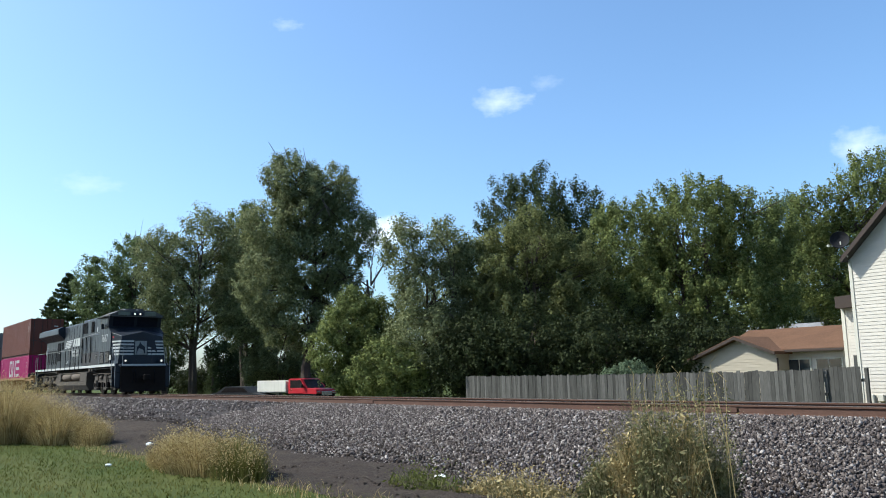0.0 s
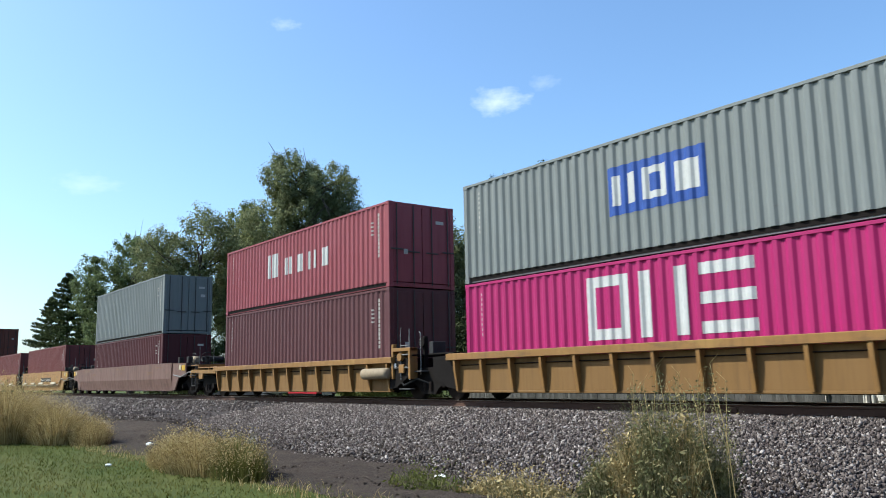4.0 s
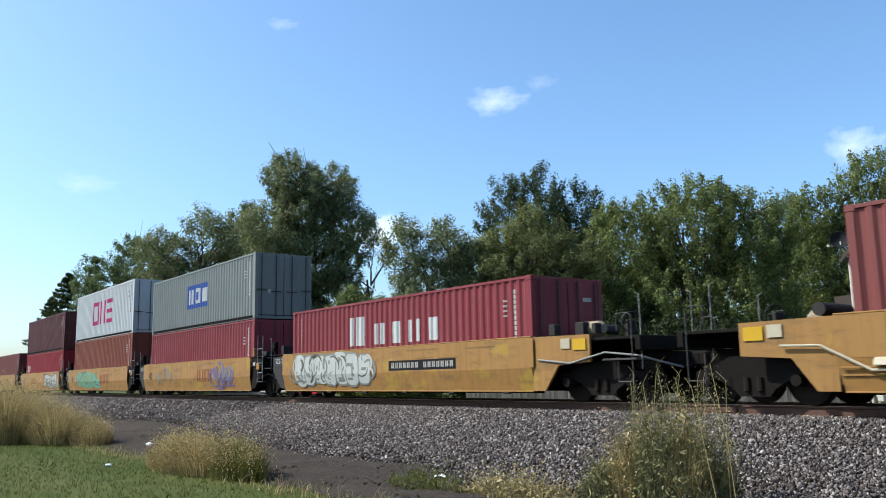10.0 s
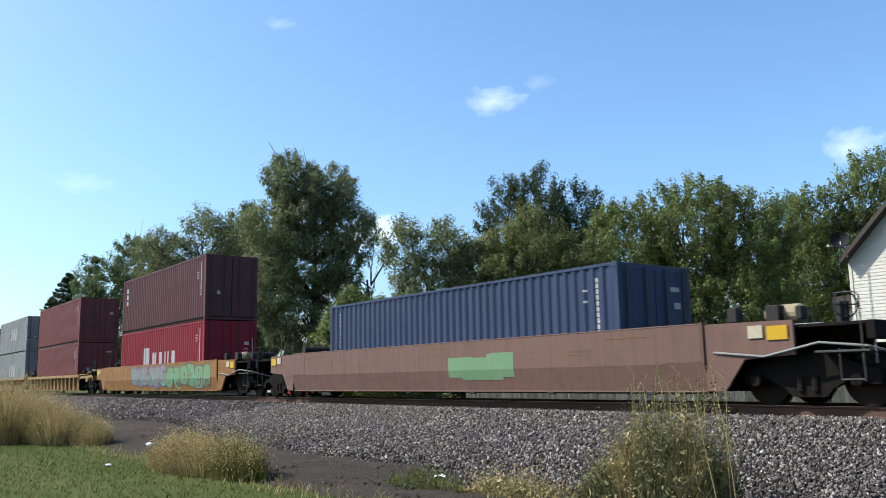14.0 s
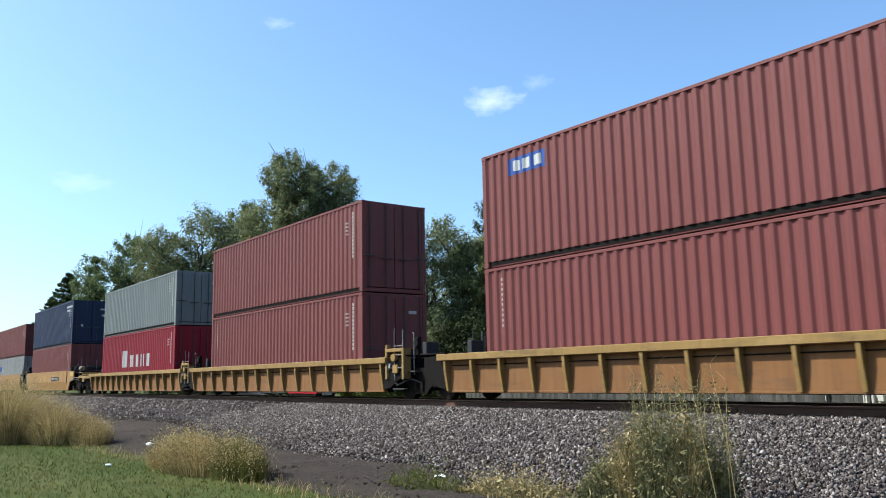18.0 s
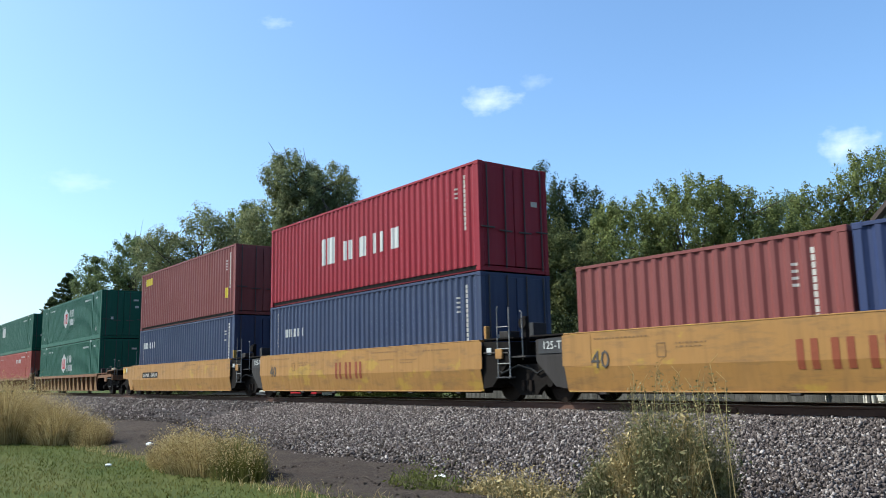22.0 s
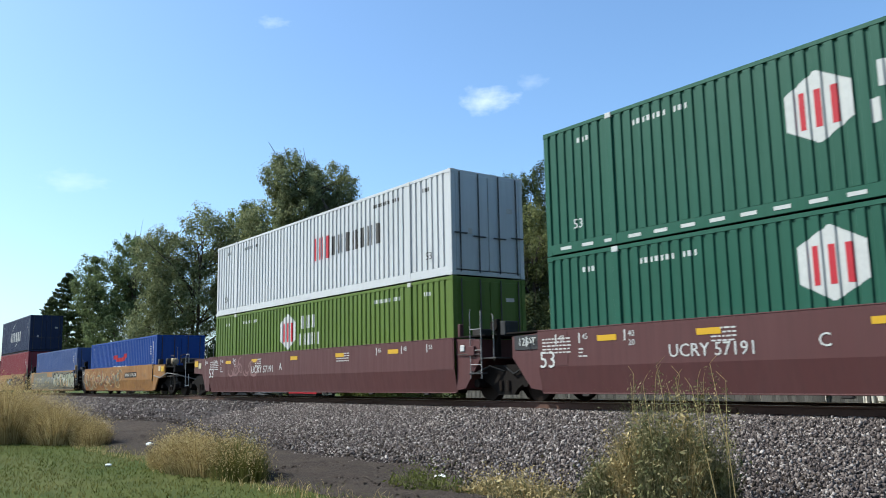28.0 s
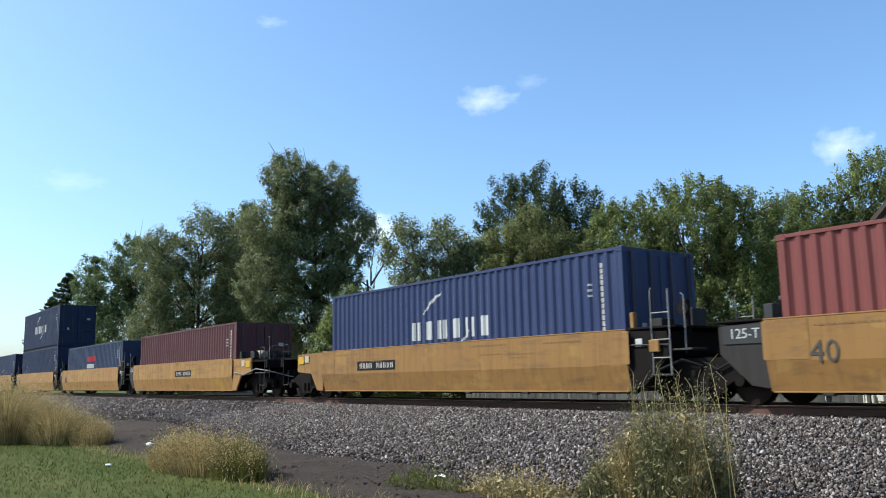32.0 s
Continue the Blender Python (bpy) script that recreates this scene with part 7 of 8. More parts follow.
unit(563.30, "flat", "oxide", 16.4, "joint", "end", (ribbons(21, 11.4, 2.8, 0.75, 0.8, ("chalk",), 12),), ("brown smooth-sided well car with chalk drawing", "53"), [("long olive green container with white emblem", L53, HC, "olive", hub(6.55, 1.2)), ("long white container with dark and red marks", L53, HC, "white", row_blocks(3.5, 1.35, 0.62, 7, "dark", 0.33, 0.12) + row_blocks(6.62, 1.3, 0.75, 3, "red", 0.29, 0.13))])
unit(587.21, "flat", "orangecar", 12.4, "end", "joint", plate(2.2, 0.9, 2.05) + (ribbons(11, 4.9, 7.2, 0.34, 1.1, ("tanspray", "darkspray", "tanspray", "rustred", "paleolive"), 76),), ("orange-brown well car with faint sprayed letters", ""), [("bright blue container with red and white emblem", S40, STD, "brightblue", [("red", [(5.0, 0.5, 1.62, 0.22), (5.3, 0.5, 1.48, 0.2), (5.6, 1.3, 1.44, 0.2), (6.7, 0.75, 1.58, 0.22)]), ("white", [(4.95 + 0.5 * i, w, 0.78, 0.42) for i, w in enumerate((0.34, 0.34, 0.34, 0.2, 0.42))])])])
unit(602.87, "flat", "ochre", 12.4, "joint", "joint", (("darkspray", [(-0.1, 5.6, 0.29, 1.15), (5.5, 1.6, 0.29, 0.86), (7.1, 5.1, 0.29, 1.15)]), ("greyspray", [(8.1 + 0.62 * i, 0.22, 0.5, 0.62) for i in range(6)] + [(8.1, 0.8, 0.95, 0.15), (9.4, 0.6, 0.98, 0.14), (10.6, 0.8, 0.98, 0.12), (5.2, 0.6, 0.98, 0.14), (5.45, 0.14, 0.55, 0.45), (6.0, 0.6, 0.98, 0.14), (6.25, 0.14, 0.55, 0.45), (6.85, 0.15, 0.55, 0.55), (7.25, 0.15, 0.55, 0.55)]), bubbles(12, -0.6, 5.7, 0.34, 1.1, "paleolive", "black", 8), ribbons(12, -0.5, 5.4, 0.36, 0.98, ("black", "whitespray", "darkspray", "tanspray"), 34)), ("ochre well car covered in black and white sprayed letters", ""), [("pale slate blue container above sprayed letters", S40, STD, "paleblue", ())])
unit(618.41, "flat", "ochre", 12.4, "joint", "joint", (("black", [(4.75, 2.6, 0.62, 0.55)]), ttx(5.3, 0.68, 0.42, "white")) + (ribbons(13, -0.4, 5.0, 0.36, 1.05, ("black", "darkspray", "black"), 40),), ("ochre well car with sprayed lines", "40"), [("dull red container under a navy one", S40, HC, "red", ()), ("navy container with white block emblem", S40, HC, "navy", cma(3.7, 1.0, 0.78, 4.5))])
unit(633.82, "flat", "ochre", 12.4, "joint", "joint", (("black", [(5.25, 2.35, 0.62, 0.55)]), ttx(5.6, 0.68, 0.42, "white")), ("ochre well car with dark name panel", "40"), [("rust red container in a yellow car", S40, STD, "rust", ())])
unit(649.47, "flat", "ochre", 12.4, "joint", "end", plate(8.15, 0.85, 2.05), ("ochre smooth-sided well car", ""), [("blue container with white block emblem", S40, HC, "blue", cma(4.35, 1.26, 0.5, 3.4))])
unit(669.36, "flat", "yellow", 12.4, "end", "joint", plate(4.2, 0.85, 2.0), ("yellow smooth-sided well car", ""), [("rust red container in a yellow car", S40, STD, "mauve", ())])
unit(684.80, "flat", "yellow", 12.4, "joint", "joint", (), ("yellow smooth-sided well car", "40"), [("blue container with a red mark", S40, STD, "steelblue", [("red", [(5.5, 2.0, 1.6, 0.3)]), ("white", [(5.8, 1.6, 1.2, 0.25)])])])
unit(700.20, "flat", "yellow", 12.4, "joint", "joint", (), ("yellow smooth-sided well car", "40"), [("navy container low in a stack", S40, HC, "navy", ()), ("navy container with white block emblem", S40, HC, "navy", cma(4.2, 1.2, 0.55, 3.8))])
unit(715.60, "flat", "yellow", 12.4, "joint", "joint", (), ("yellow smooth-sided well car", "40"), [("slate blue container in a yellow car", S40, HC, "steelblue", ())])
unit(731.00, "flat", "yellow", 12.4, "joint", "end", (), ("yellow smooth-sided well car", "40"), [("rust red container in a yellow car", S40, STD, "rust", ())])


# ---- locomotive ----
BLACK = paint("black_locomotive_paint", (0.030, 0.039, 0.058), 0.40, 0.04, 0.05, 0.3)
BLACK_ROOF = plain("sooty_roof_paint", (0.075, 0.072, 0.066), 0.7, 0.3, 6)
GRIME = plain("dusty_underframe", (0.066, 0.054, 0.043), 0.85, 0.45, 7)
TANK_DUST = plain("dusty_brown_tank_paint", (0.105, 0.080, 0.060), 0.75, 0.4, 5)
CAB_GLASS = glass("dark_cab_glass", (0.005, 0.006, 0.012), 0.3)
HOOD_DUST = plain("dust_on_black_paint", (0.043, 0.040, 0.040), 0.7, 0.5, 3)
LOUVRE = plain("dark_louvre", (0.0065, 0.0065, 0.0075), 0.7, 0.3, 10)
lamp_mat = Nodes("lit_headlamp")
lamp_mat.set(Base_Color=(1, 0.95, 0.85, 1), Emission_Color=(1, 0.86, 0.68, 1), Emission_Strength=0.55)
HEADLAMP = lamp_mat.mat

loco = thing("locomotive", "black diesel locomotive with white nose stripes, headlights lit", "locomotive")
MOVING.append((loco, 0.0, 0.0))


def lp(name, shape, mat, label="", parent=None, at=None):
    return part(name, shape, mat, parent or loco, label, at)


lp("underframe", Shape().box(-5.1, 15.2, -1.0, 1.0, 1.12, 1.56, 0.03), STEEL)
deck = lp("deck", Shape().box(-5.2, 15.25, -1.46, 1.46, 1.56, 1.70, 0.01), BLACK)
for s in (-1, 1):
    lp("sill_stripe", Shape().box(-5.2, 15.25, s * 1.464 - 0.004, s * 1.464 + 0.004, 1.565, 1.70), MARK, "white stripe along the sill", deck)
# long hood in sections, each an outline across the engine
hood = lambda w, top, c: [(-w, 1.70), (w, 1.70), (w, top - c), (w - c * 0.8, top), (-w + c * 0.8, top), (-w, top - c)]
lp("radiator_hood", Shape().prism(hood(0.98, 4.15, 0.05), "x", -4.2, 1.67), BLACK)
wing = [(-0.98, 3.62), (-1.50, 4.02), (-1.50, 4.38), (-1.25, 4.50), (1.25, 4.50), (1.50, 4.38), (1.50, 4.02), (0.98, 3.62)]
rad = lp("radiator", Shape().prism(wing, "x", -4.4, 1.67), BLACK)
for s in (-1, 1):
    lp("radiator_grille", Shape().box(-4.3, 1.55, s * 1.503 - 0.006, s * 1.503 + 0.006, 4.05, 4.36), plain("radiator_mesh", (0.052, 0.060, 0.072), 0.5, 0.3, 30), "grey radiator mesh", rad)
lp("engine_hood", Shape().prism(hood(1.08, 4.50, 0.05), "x", 1.67, 6.72), BLACK)
lp("blower_hood", Shape().prism(hood(1.10, 4.60, 0.06), "x", 6.72, 12.0), BLACK)
lp("electrical_cabinet", Shape().box(7.85, 12.0, -1.40, 1.40, 1.70, 3.52, 0.03), BLACK)
for x in (2.6, 3.3, 4.0, 4.7, 5.4, 6.1):
    lp("hood_door", Shape().box(x - 0.31, x + 0.31, -1.092, -1.081, 1.85, 4.25, 0.004), BLACK)
    lp("door_latch", Shape().box(x + 0.20, x + 0.25, -1.104, -1.092, 2.9, 3.05), STEEL)
for x in (2.27, 2.955, 3.65, 4.35, 5.05, 5.75, 6.44, 6.56, 6.68):
    lp("door_seam", Shape().box(x - 0.009, x + 0.009, -1.0935, -1.082, 1.80, 4.36), LOUVRE)
for x in (7.05, 7.32, 7.55):
    lp("door_seam", Shape().box(x - 0.009, x + 0.009, -1.1035, -1.101, 1.80, 3.55), LOUVRE)
lp("hood_joint", Shape().box(6.70, 6.74, -1.13, -1.10, 1.72, 4.50, 0.006), BLACK)
for x in (-3.5, -2.9, -2.3, -1.7, -1.1):
    d = lp("radiator_door", Shape().box(x - 0.27, x + 0.27, -0.995, -0.981, 1.95, 3.15, 0.004), BLACK)
    lp("door_opening", Shape().box(x - 0.19, x + 0.12, -1.0, -0.9955, 2.05, 3.02), LOUVRE, "", d)
lp("intake_grille", Shape().box(-0.60, 0.30, -1.02, -0.981, 2.22, 3.48, 0.01), LOUVRE)
lp("small_intake", Shape().box(0.55, 1.10, -1.0, -0.981, 3.0, 3.5, 0.01), LOUVRE)
for a, b in ((6.85, 7.75), (8.75, 9.35), (11.0, 11.55)):
    lp("filter_frame", Shape().box(a - 0.035, b + 0.035, -1.128, -1.102, 3.71, 4.43, 0.006), BLACK)
    g = lp("filter_screen", Shape().box(a, b, -1.136, -1.128, 3.74, 4.40), LOUVRE, "dark slatted air filter")
    for i in range(5):
        x = a + (b - a) * (i + 0.5) / 5
        lp("filter_bar", Shape().box(x - 0.009, x + 0.009, -1.146, -1.137, 3.75, 4.39), STEEL, "", g)
for x in (8.40, 9.4, 10.45, 11.45):
    lp("cabinet_door", Shape().box(x - 0.46, x + 0.46, -1.412, -1.402, 2.50, 3.35, 0.004), BLACK)
for a, b in ((7.87, 9.48), (9.50, 11.98)):
    lp("lower_panel", Shape().box(a, b, -1.412, -1.402, 1.72, 2.47, 0.004), HOOD_DUST, "black panel covered in brown dust")
for x in (9.87, 11.2):
    v = lp("vent", Shape().box(x - 0.2, x + 0.2, -1.424, -1.412, 2.05, 2.32), LOUVRE)
    for i in range(5):
        lp("vent_slat", Shape().box(x - 0.2, x + 0.2, -1.43, -1.424, 2.06 + 0.052 * i, 2.078 + 0.052 * i), PALE_ROD, "", v)
for x in (3.0, 4.2, 5.4):
    lp("roof_hatch", Shape().box(x - 0.45, x + 0.45, -0.6, 0.6, 4.50, 4.56, 0.01), BLACK_ROOF)
lp("exhaust_stack", Shape().box(2.0, 2.7, -0.4, 0.4, 4.50, 4.72, 0.03), BLACK_ROOF)
for i in range(6):
    lp("lifting_lug", Shape().box(7.2 + i * 0.8, 7.3 + i * 0.8, -0.75, -0.68, 4.58, 4.68), BLACK_ROOF)
for x0, x1 in ((12.34, 13.02), (13.45, 14.12)):
    v = lp("equipment_door", Shape().box(x0 - 0.07, x1 + 0.07, -1.485, -1.474, 1.75, 2.42, 0.004), LOUVRE)
    for i in range(13):
        lp("louvre_slat", Shape().prism([(-1.486, 1.80 + 0.044 * i), (-1.505, 1.806 + 0.044 * i), (-1.486, 1.826 + 0.044 * i)], "x", x0, x1), BLACK_ROOF, "", v)
# cab
cab_out = [(11.97, 1.70), (14.35, 1.70), (14.35, 3.45), (13.72, 3.78), (13.95, 4.50), (12.0, 4.50), (11.97, 4.45)]
cab = lp("cab", Shape().prism(cab_out, "y", -1.47, 1.47), BLACK)
roof_x = [(-1.50, 4.42), (1.50, 4.42), (1.50, 4.47), (0.95, 4.74), (-0.95, 4.74), (-1.50, 4.47)]
lp("cab_roof", Shape().prism(roof_x, "x", 11.9, 14.12), BLACK_ROOF, "grey dusty cab roof")
lp("air_conditioner", Shape().prism([(12.55, 4.74), (13.45, 4.74), (13.40, 4.90), (12.62, 4.92)], "y", -0.55, 0.55), BLACK_ROOF, "dusty grey air conditioner")
for k in range(3):
    lp("horn", Shape().tube([(12.1, 0.75 + 0.09 * k, 4.82), (12.4, 0.75 + 0.09 * k, 4.82), (12.5, 0.75 + 0.09 * k, 4.82)], [0.02, 0.025, 0.07], 10), BLACK_ROOF)
for x, y in ((13.6, -0.55), (13.75, 0.1), (13.3, 0.72)):
    lp("antenna_dome", Shape().tube([(x, y, 4.73), (x, y, 4.80), (x, y, 4.84)], [0.075, 0.07, 0.02], 12), PAINTS["grey"])
for x in (13.55, 13.9):
    lp("whip_antenna", Shape().tube([(x, -0.3, 4.73), (x, -0.3, 5.02)], 0.008, 5), BLACK)
for i in range(5):
    lp("roof_antenna", Shape().box(12.2 + 0.38 * i, 12.32 + 0.38 * i, -0.5, -0.38, 4.74, 4.80, 0.01), BLACK_ROOF)
for s in (-1, 1):
    w = lp("side_window", Shape().box(12.30, 13.05, s * 1.474 - 0.006, s * 1.474 + 0.006, 3.80, 4.30), CAB_GLASS, "dark cab side window")
    for x0, x1 in ((12.22, 12.30), (13.62, 13.68)):
        lp("window_frame", Shape().box(x0, x1, s * 1.476 - 0.012, s * 1.476 + 0.012, 3.74, 4.34), PALE_ROD if x0 < 13 else LOUVRE, "", w)
    lp("side_window", Shape().box(13.12, 13.58, s * 1.474 - 0.006, s * 1.474 + 0.006, 3.80, 4.30), CAB_GLASS)
    lp("window_awning", Shape().prism([(12.1, 4.36), (13.75, 4.36), (13.75, 4.39), (12.1, 4.39)], "y", min(s * 1.47, s * 1.72), max(s * 1.47, s * 1.72)), BLACK_ROOF)
    lp("mirror", Shape().box(12.95, 13.0, s * 1.58 - 0.08, s * 1.58 + 0.08, 3.72, 4.0, 0.01), BLACK)
    lp("arm_rest", Shape().box(12.25, 13.6, s * 1.49 - 0.02, s * 1.49 + 0.02, 3.74, 3.78, 0.005), BLACK_ROOF)
lp("windscreen", Shape().add([(13.755, -1.25, 3.84), (13.755, -0.08, 3.84), (13.955, -0.08, 4.42), (13.955, -1.25, 4.42), (13.755, 0.08, 3.84), (13.755, 1.25, 3.84), (13.955, 1.25, 4.42), (13.955, 0.08, 4.42)], [(0, 1, 2, 3), (4, 5, 6, 7)]), CAB_GLASS, "raked dark windscreen", cab)
# nose
nose = lp("nose", Shape().add(
    [(14.34, -1.42, 1.70), (15.25, -1.30, 1.70), (15.25, 1.30, 1.70), (14.34, 1.42, 1.70), (14.34, -1.42, 3.42), (15.22, -1.12, 3.20), (15.22, 1.12, 3.20), (14.34, 1.42, 3.42), (14.34, 0, 3.66), (15.28, 0, 3.46)],
    [(0, 1, 5, 4), (1, 2, 6, 9, 5), (2, 3, 7, 6), (4, 5, 9, 8), (8, 9, 6, 7), (0, 4, 8, 7, 3), (0, 3, 2, 1)]), BLACK)
for i in range(5):
    z = 2.16 + 0.18 * i
    q = (z - 1.7) / 1.5
    yy = -1.315 + 0.18 * q
    lp("nose_stripe", Shape().add([(14.86 - 0.10 * i, -1.385 - 0.006 * i, z), (15.22, yy, z), (15.22, yy + 0.012, z + 0.095), (14.82 - 0.10 * i, -1.379 - 0.006 * i, z + 0.095)], [(0, 1, 2, 3)]), MARK, "white nose stripe", nose)
    for a, b in ((-1.28 + 0.17 * q, -0.46), (0.31, 1.28 - 0.17 * q)):
        lp("nose_stripe", Shape().box(15.262 - 0.02 * q, 15.268 - 0.02 * q, a, b, z, z + 0.095), MARK, "white nose stripe", nose)
lp("nose_edge", Shape().tube([(14.36, -1.425, 3.43), (15.23, -1.125, 3.21)], 0.014, 5), PALE_ROD, "pale highlight drawn along the nose edge", nose)
lp("nose_emblem", Shape().box(15.262, 15.27, -0.40, 0.25, 2.18, 2.95), PAINTS["grey"], "pale nose panel with dark emblem", nose)
lp("emblem_figure", Shape().prism([(-0.32, 2.25), (-0.18, 2.55), (0.05, 2.45), (0.12, 2.25), (0.18, 2.25), (0.14, 2.62), (-0.02, 2.72), (-0.12, 2.88), (-0.2, 2.7), (-0.3, 2.6)], "x", 15.271, 15.275), BLACK, "", nose)
lp("headlamp_housing", Shape().box(14.10, 14.19, -0.34, 0.34, 4.44, 4.64, 0.02), BLACK)
for s in (-1, 1):
    nb_ = lp("number_board", Shape().box(14.08, 14.16, min(s * 0.42, s * 1.05), max(s * 0.42, s * 1.05), 4.44, 4.66, 0.015), plain("number_board_glass", (0.12, 0.13, 0.10), 0.4, 0.5, 14))
lp("sun_visor", Shape().prism([(13.9, 4.42), (14.22, 4.36), (14.22, 4.39), (13.9, 4.46)], "y", -1.42, 1.42), BLACK_ROOF)
for y in (-0.15, 0.15):
    lp("headlamp", Shape().tube([(14.19, y, 4.54), (14.21, y, 4.54)], 0.055, 14), HEADLAMP, "lit white headlamp")
for y in (-0.98, 0.98):
    d = lp("ditch_lamp", Shape().box(15.45, 15.6, y - 0.12, y + 0.12, 1.72, 1.95, 0.02), BLACK)
    lp("lamp_lens", Shape().tube([(15.6, y, 1.84), (15.615, y, 1.84)], 0.055, 14), HEADLAMP, "lit white lamp", d)
# front and rear platforms, pilots, steps
lp("front_platform", Shape().box(15.2, 15.7, -1.25, 1.25, 1.50, 1.66, 0.02), BLACK)
lp("platform_edge", Shape().box(15.70, 15.72, -1.2, 1.2, 1.56, 1.66), MARK)
plow = [(15.50, 0.16), (15.78, 0.16), (15.66, 0.80), (15.62, 1.5), (15.45, 1.5)]
lp("pilot", Shape().prism(plow, "y", -1.22, 1.22), plain("sooty_brown_pilot_paint", (0.017, 0.013, 0.011), 0.95, 0.4, 6), "sooty dark brown pilot plate")
for y in (-0.62, -0.48, 0.55):
    lp("air_hose", Shape().tube([(15.68, y, 1.30), (15.86, y, 1.22), (15.90, y, 0.85), (15.84, y, 0.62)], 0.026, 7), LOUVRE)
lp("coupler", Shape().box(15.6, 16.2, -0.1, 0.1, 0.82, 1.0, 0.02).box(16.1, 16.42, -0.18, 0.16, 0.74, 1.08, 0.05), STEEL)
lp("rear_pilot", Shape().box(-5.35, -5.15, -1.35, 1.35, 0.35, 1.56, 0.02), BLACK)
lp("coupler", Shape().box(-5.9, -5.3, -0.1, 0.1, 0.82, 1.0, 0.02).box(-6.1, -5.8, -0.18, 0.16, 0.74, 1.08, 0.05), STEEL)
for x0, x1 in ((14.85, 15.5), (-5.1, -4.5)):
    for s in (-1, 1):
        st = lp("step_well", Shape().box(x0, x0 + 0.03, min(s * 1.0, s * 1.47), max(s * 1.0, s * 1.47), 0.36, 1.56).box(x1 - 0.03, x1, min(s * 1.0, s * 1.47), max(s * 1.0, s * 1.47), 0.36, 1.56), BLACK)
        for z in (0.38, 0.78, 1.18):
            lp("step", Shape().box(x0, x1, min(s * 1.05, s * 1.47), max(s * 1.05, s * 1.47), z, z + 0.035), STEEL, "", st)
        for x in (x0, x1):
            lp("grab_iron", Shape().tube([(x, s * 1.5, 0.5), (x, s * 1.5, 2.3), (x - 0.12, s * 1.48, 2.62)], 0.014, 6), MARK, "white grab iron")
for x in (15.66,):
    for y in (-1.15, -0.4, 0.4, 1.15):
        lp("front_handrail", Shape().tube([(x, y, 1.6), (x, y, 2.55)], 0.013, 6), BLACK if abs(y) < 1 else MARK)
    lp("front_handrail", Shape().tube([(x, -1.15, 2.55), (x, -0.4, 2.6)], 0.018, 6), BLACK)
# handrail along the side
for s in (-1, 1):
    lp("handrail", Shape().tube([(-4.5, s * 1.478, 2.82), (7.6, s * 1.478, 2.78), (8.0, s * 1.46, 3.45), (12.0, s * 1.46, 3.58)], 0.017, 6), PALE_ROD, "thin pale handrail")
    for x in (-4.4, -3.3, -2.2, -1.1, 0.1, 1.3, 2.6, 3.9, 5.2, 6.5, 7.5):
        lp("stanchion", Shape().box(x - 0.025, x + 0.025, s * 1.478 - 0.012, s * 1.478 + 0.012, 1.50, 2.80), LOUVRE)
    for x in (8.1, 9.0, 10.0):
        lp("stanchion", Shape().box(x - 0.025, x + 0.025, s * 1.455 - 0.02, s * 1.455 + 0.02, 1.9, 3.42), LOUVRE)
# lettering and plain emblem shapes on the near side
lp("lettering", lettering("7617", 0.61), MARK, "white road number", cab, at=(13.12, -1.477, 3.15))
lp("plate", Shape().box(14.24, 14.56, -1.49, -1.482, 1.92, 2.18), MARK)
for i in range(5):
    lp("emblem_stripe", Shape().prism([(1.95 + 0.10 * i, 3.02 + 0.105 * i), (3.5 + 0.13 * i, 3.02 + 0.105 * i), (3.57 + 0.13 * i, 3.085 + 0.105 * i), (1.98 + 0.12 * i, 3.085 + 0.105 * i)], "y", -1.1, -1.095), MARK)
lp("emblem_block", Shape().prism([(4.15, 3.06), (4.5, 3.06), (4.75, 3.56), (4.4, 3.56)], "y", -1.1, -1.095), MARK)
lp("emblem_block", Shape().prism([(4.7, 3.06), (5.1, 3.06), (5.3, 3.56), (4.95, 3.56)], "y", -1.1, -1.095), MARK)
lp("emblem_block", Shape().prism([(5.25, 3.06), (5.95, 3.06), (5.95, 3.56), (5.4, 3.56)], "y", -1.1, -1.095), MARK)
for k, z in enumerate((2.62, 2.40)):
    for i in range(7 if k == 0 else 8):
        x = 4.0 + 0.25 * i
        lp("name_bar", Shape().prism([(x, z), (x + 0.13, z), (x + 0.19, z + 0.17), (x + 0.06, z + 0.17)], "y", -1.101, -1.097), MARK)
for x, z, w, h in ((3.0, 2.95, 0.12, 0.09), (3.0, 2.0, 0.13, 0.16), (2.55, 1.98, 0.2, 0.07), (-3.2, 3.2, 0.1, 0.07), (-3.55, 2.75, 0.08, 0.3), (6.75, 2.15, 0.18, 0.12), (0.5, 2.7, 0.2, 0.06), (10.1, 3.72, 0.16, 0.28)):
    lp("notice", Shape().box(x, x + w, -1.13, -1.122, z, z + h), MARK)
lp("red_flash", Shape().box(14.55, 14.85, -1.43, -1.425, 3.14, 3.20), INKS["red"])
# pipes and boxes under the sill
for x, w in ((-4.6, 0.3), (1.2, 0.25), (9.7, 0.35), (10.4, 0.2), (14.4, 0.3)):
    lp("sill_bracket", Shape().box(x, x + w, -1.44, -1.25, 1.34, 1.555, 0.015), GRIME)
lp("sill_pipe", Shape().tube([(-4.9, -1.36, 1.46), (1.7, -1.36, 1.44), (1.75, -1.36, 1.3), (9.6, -1.36, 1.32), (9.8, -1.36, 1.47), (14.8, -1.36, 1.47)], 0.03, 7), GRIME)
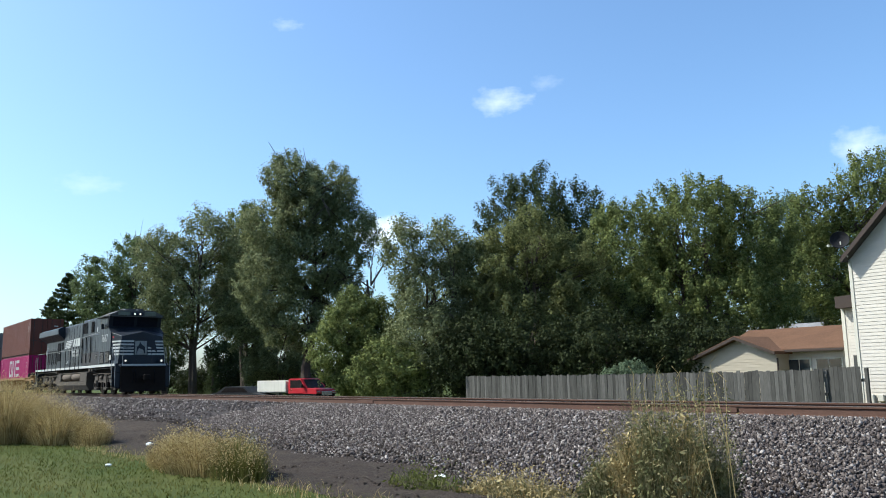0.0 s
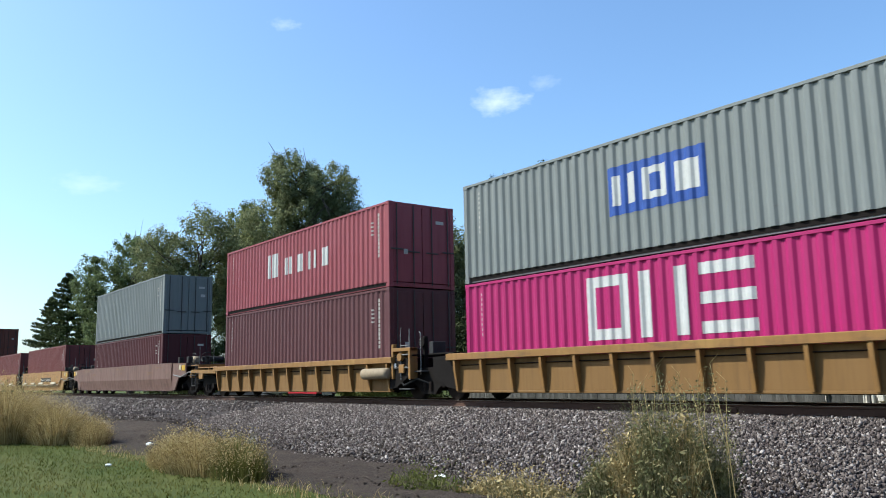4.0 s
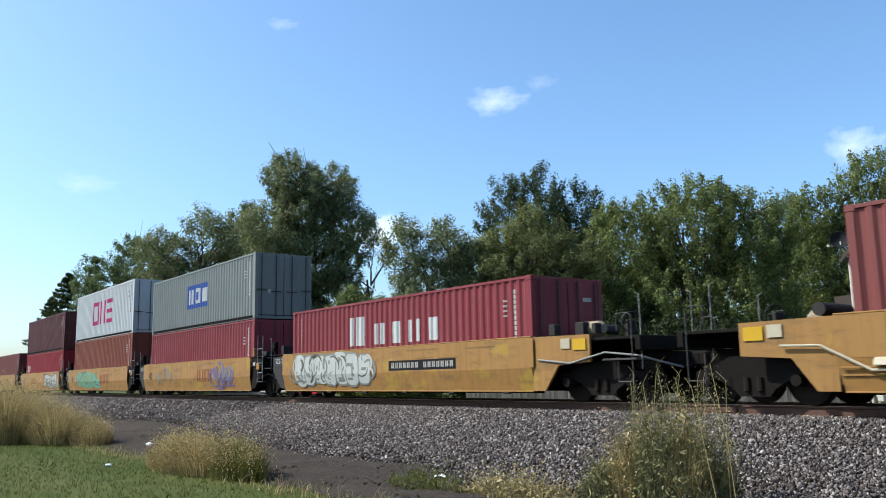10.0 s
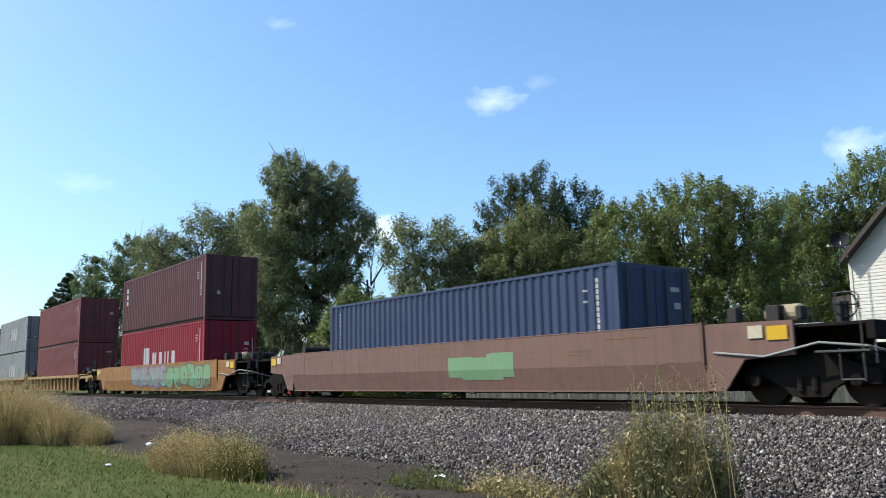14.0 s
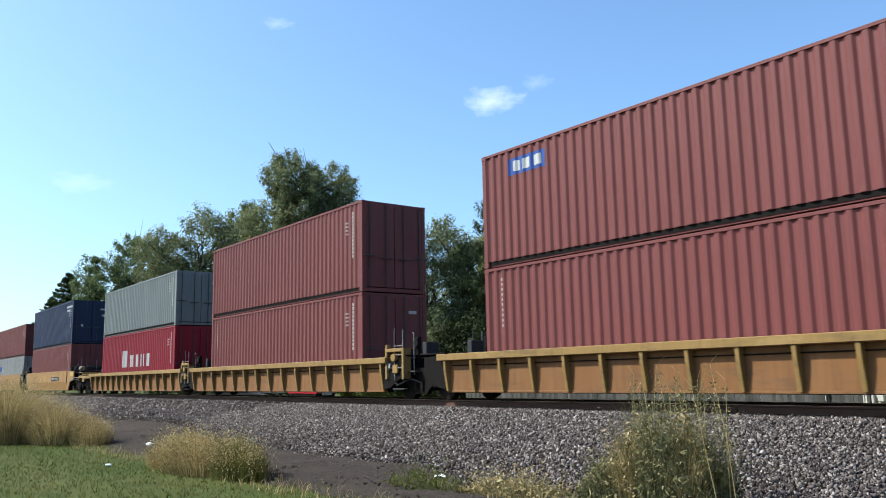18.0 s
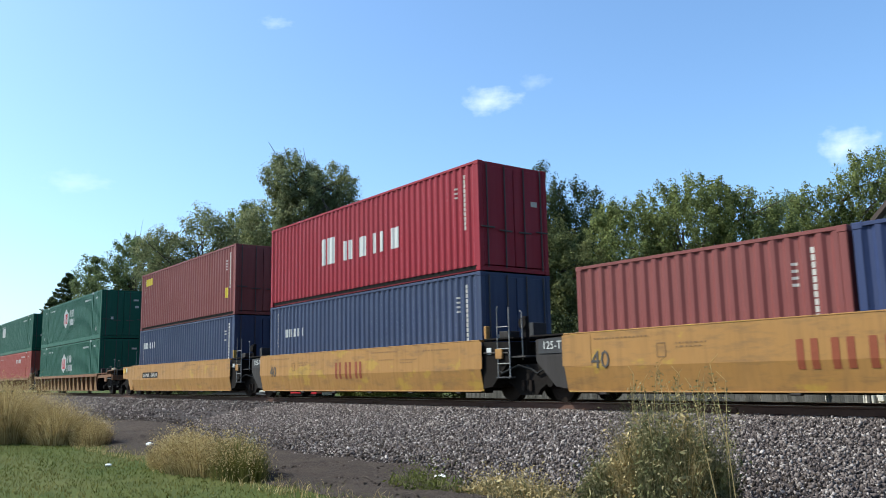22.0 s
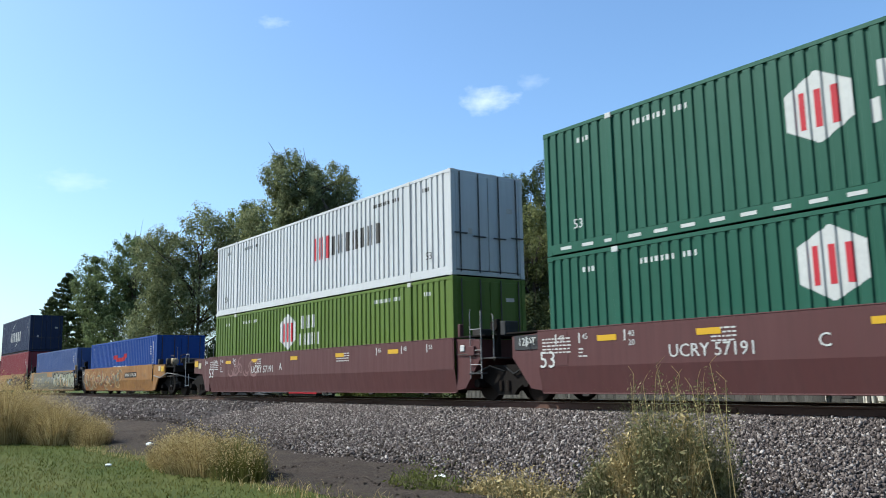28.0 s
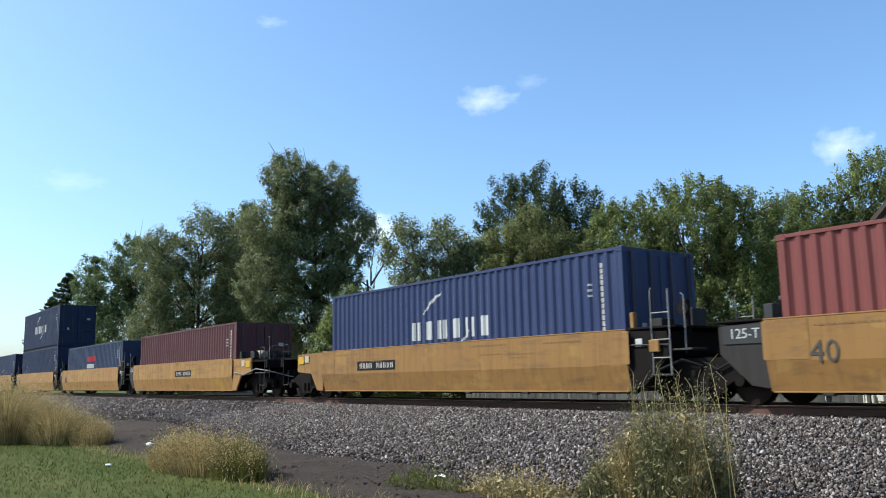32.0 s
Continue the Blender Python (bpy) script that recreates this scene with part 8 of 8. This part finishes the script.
# fuel tank and air reservoirs
tank = [(-1.45, 0.55), (-1.25, 0.24), (1.25, 0.24), (1.45, 0.55), (1.45, 0.78), (-1.45, 0.78)]
lp("fuel_tank", Shape().prism(tank, "x", 1.75, 9.4).box(1.75, 2.75, -1.45, 1.45, 0.78, 1.26, 0.02).box(7.75, 9.4, -1.45, 1.45, 0.78, 1.28, 0.02).box(2.75, 7.75, -0.9, 0.9, 0.78, 1.2), GRIME, "dusty brown fuel tank")
for a, b in ((3.05, 5.2), (5.5, 7.65)):
    for s in (-1, 1):
        lp("air_reservoir", Shape().tube([(a, s * 1.22, 1.06), (a + 0.08, s * 1.22, 1.06), (b - 0.08, s * 1.22, 1.06), (b, s * 1.22, 1.06)], [0.16, 0.225, 0.225, 0.16], 32).mesh("air_reservoir", None, True), TANK_DUST, "brown air reservoir")
# trucks with three axles each
frame3 = [(-2.55, 0.72), (-2.55, 1.02), (-2.2, 1.08), (-1.2, 0.95), (0, 1.08), (1.2, 0.95), (2.2, 1.08), (2.55, 1.02), (2.55, 0.72), (2.25, 0.66), (1.5, 0.70), (0.45, 0.62), (-0.45, 0.62), (-1.5, 0.70), (-2.25, 0.66)]
for cx in (-1.22, 12.86):
    tr = lp("truck", Shape().box(cx - 1.9, cx + 1.9, -0.95, 0.95, 0.62, 0.95, 0.03), STEEL)
    for s in (-1, 1):
        lp("side_frame", Shape().prism([(cx + x, z) for x, z in frame3], "y", s * 1.12 - 0.08, s * 1.12 + 0.08), GRIME, "dusty cast side frame", tr)
        for dx in (-2.03, 0, 2.03):
            lp("wheel", Shape().tube([(cx + dx, s * 0.70, 0.53), (cx + dx, s * 0.72, 0.53), (cx + dx, s * 0.84, 0.53), (cx + dx, s * 0.845, 0.53)], [0.56, 0.56, 0.53, 0.40], 26), WHEEL_MAT, "", tr)
            lp("axle_box", Shape().prism([(cx + dx - 0.26, 0.28), (cx + dx + 0.26, 0.28), (cx + dx + 0.19, 0.80), (cx + dx - 0.19, 0.80)], "y", s * 1.22 - 0.08, s * 1.22 + 0.08), GRIME, "", tr)
            lp("bearing_cap", Shape().tube([(cx + dx, s * 1.30, 0.55), (cx + dx, s * 1.36, 0.55)], 0.12, 12), STEEL, "", tr)
        for dx in (-1.45, -0.55, 0.55, 1.45):
            lp("coil_spring", Shape().tube([(cx + dx, s * 1.24, 0.42), (cx + dx, s * 1.24, 0.70)], 0.095, 10), STEEL, "", tr)
            lp("spring_seat", Shape().box(cx + dx - 0.14, cx + dx + 0.14, s * 1.22 - 0.11, s * 1.22 + 0.11, 0.36, 0.42, 0.01), GRIME, "", tr)
        lp("damper", Shape().tube([(cx + 0.32, s * 1.30, 0.5), (cx + 0.42, s * 1.30, 1.12)], [0.035, 0.05], 8), GRIME, "", tr)
        lp("frame_plate", Shape().box(cx - 0.5, cx + 0.5, min(s * 1.201, s * 1.24), max(s * 1.201, s * 1.24), 0.72, 1.14, 0.01), GRIME, "", tr)
        lp("frame_plate", Shape().box(cx - 2.4, cx - 1.65, min(s * 1.201, s * 1.24), max(s * 1.201, s * 1.24), 0.80, 1.10, 0.01), GRIME, "", tr)
        lp("frame_plate", Shape().box(cx + 1.65, cx + 2.4, min(s * 1.201, s * 1.24), max(s * 1.201, s * 1.24), 0.80, 1.10, 0.01), GRIME, "", tr)
        lp("brake_pipe", Shape().tube([(cx - 2.5, s * 1.32, 1.16), (cx - 0.9, s * 1.32, 1.20), (cx + 0.9, s * 1.32, 1.16), (cx + 2.5, s * 1.32, 1.22)], 0.022, 6), GRIME, "", tr)
        for dx in (-1.0, 1.0):
            lp("brake_cylinder", Shape().tube([(cx + dx - 0.25, s * 1.2, 0.98), (cx + dx + 0.25, s * 1.2, 0.98)], 0.11, 10), GRIME, "", tr)
            lp("sand_pipe", Shape().tube([(cx + dx * 2.55, s * 1.2, 1.1), (cx + dx * 2.7, s * 1.0, 0.5), (cx + dx * 2.62, s * 0.8, 0.15)], 0.025, 6), STEEL, "", tr)


# ---- what moves ----
def run(t):
    """How far the train's front mark has come at t seconds; it gains speed slowly."""
    return -62.278 + 20.6383 * t + 0.040444 * t * t - 0.0000384 * t ** 3


def motions():
    times = [0, 2, 4, 6, 8, 10, 12, 14, 16, 18, 20, 22, 24, 26, 28, 30, 32]
    for ob, dx, z in MOVING:
        walk(ob, [(t, pose(run(t) + dx, T, z)) for t in times])
    for ob, (x, y, z) in CLOUDS:
        drift = Vector((-y, x, 0)).normalized() * 46
        yaw = math.degrees(math.atan2(-x, y))
        walk(ob, [(t, pose(x + drift.x * t / 32, y + drift.y * t / 32, z + 6 * t / 32, 0, 0, yaw)) for t in (0, 8, 16, 24, 32)])


motions()
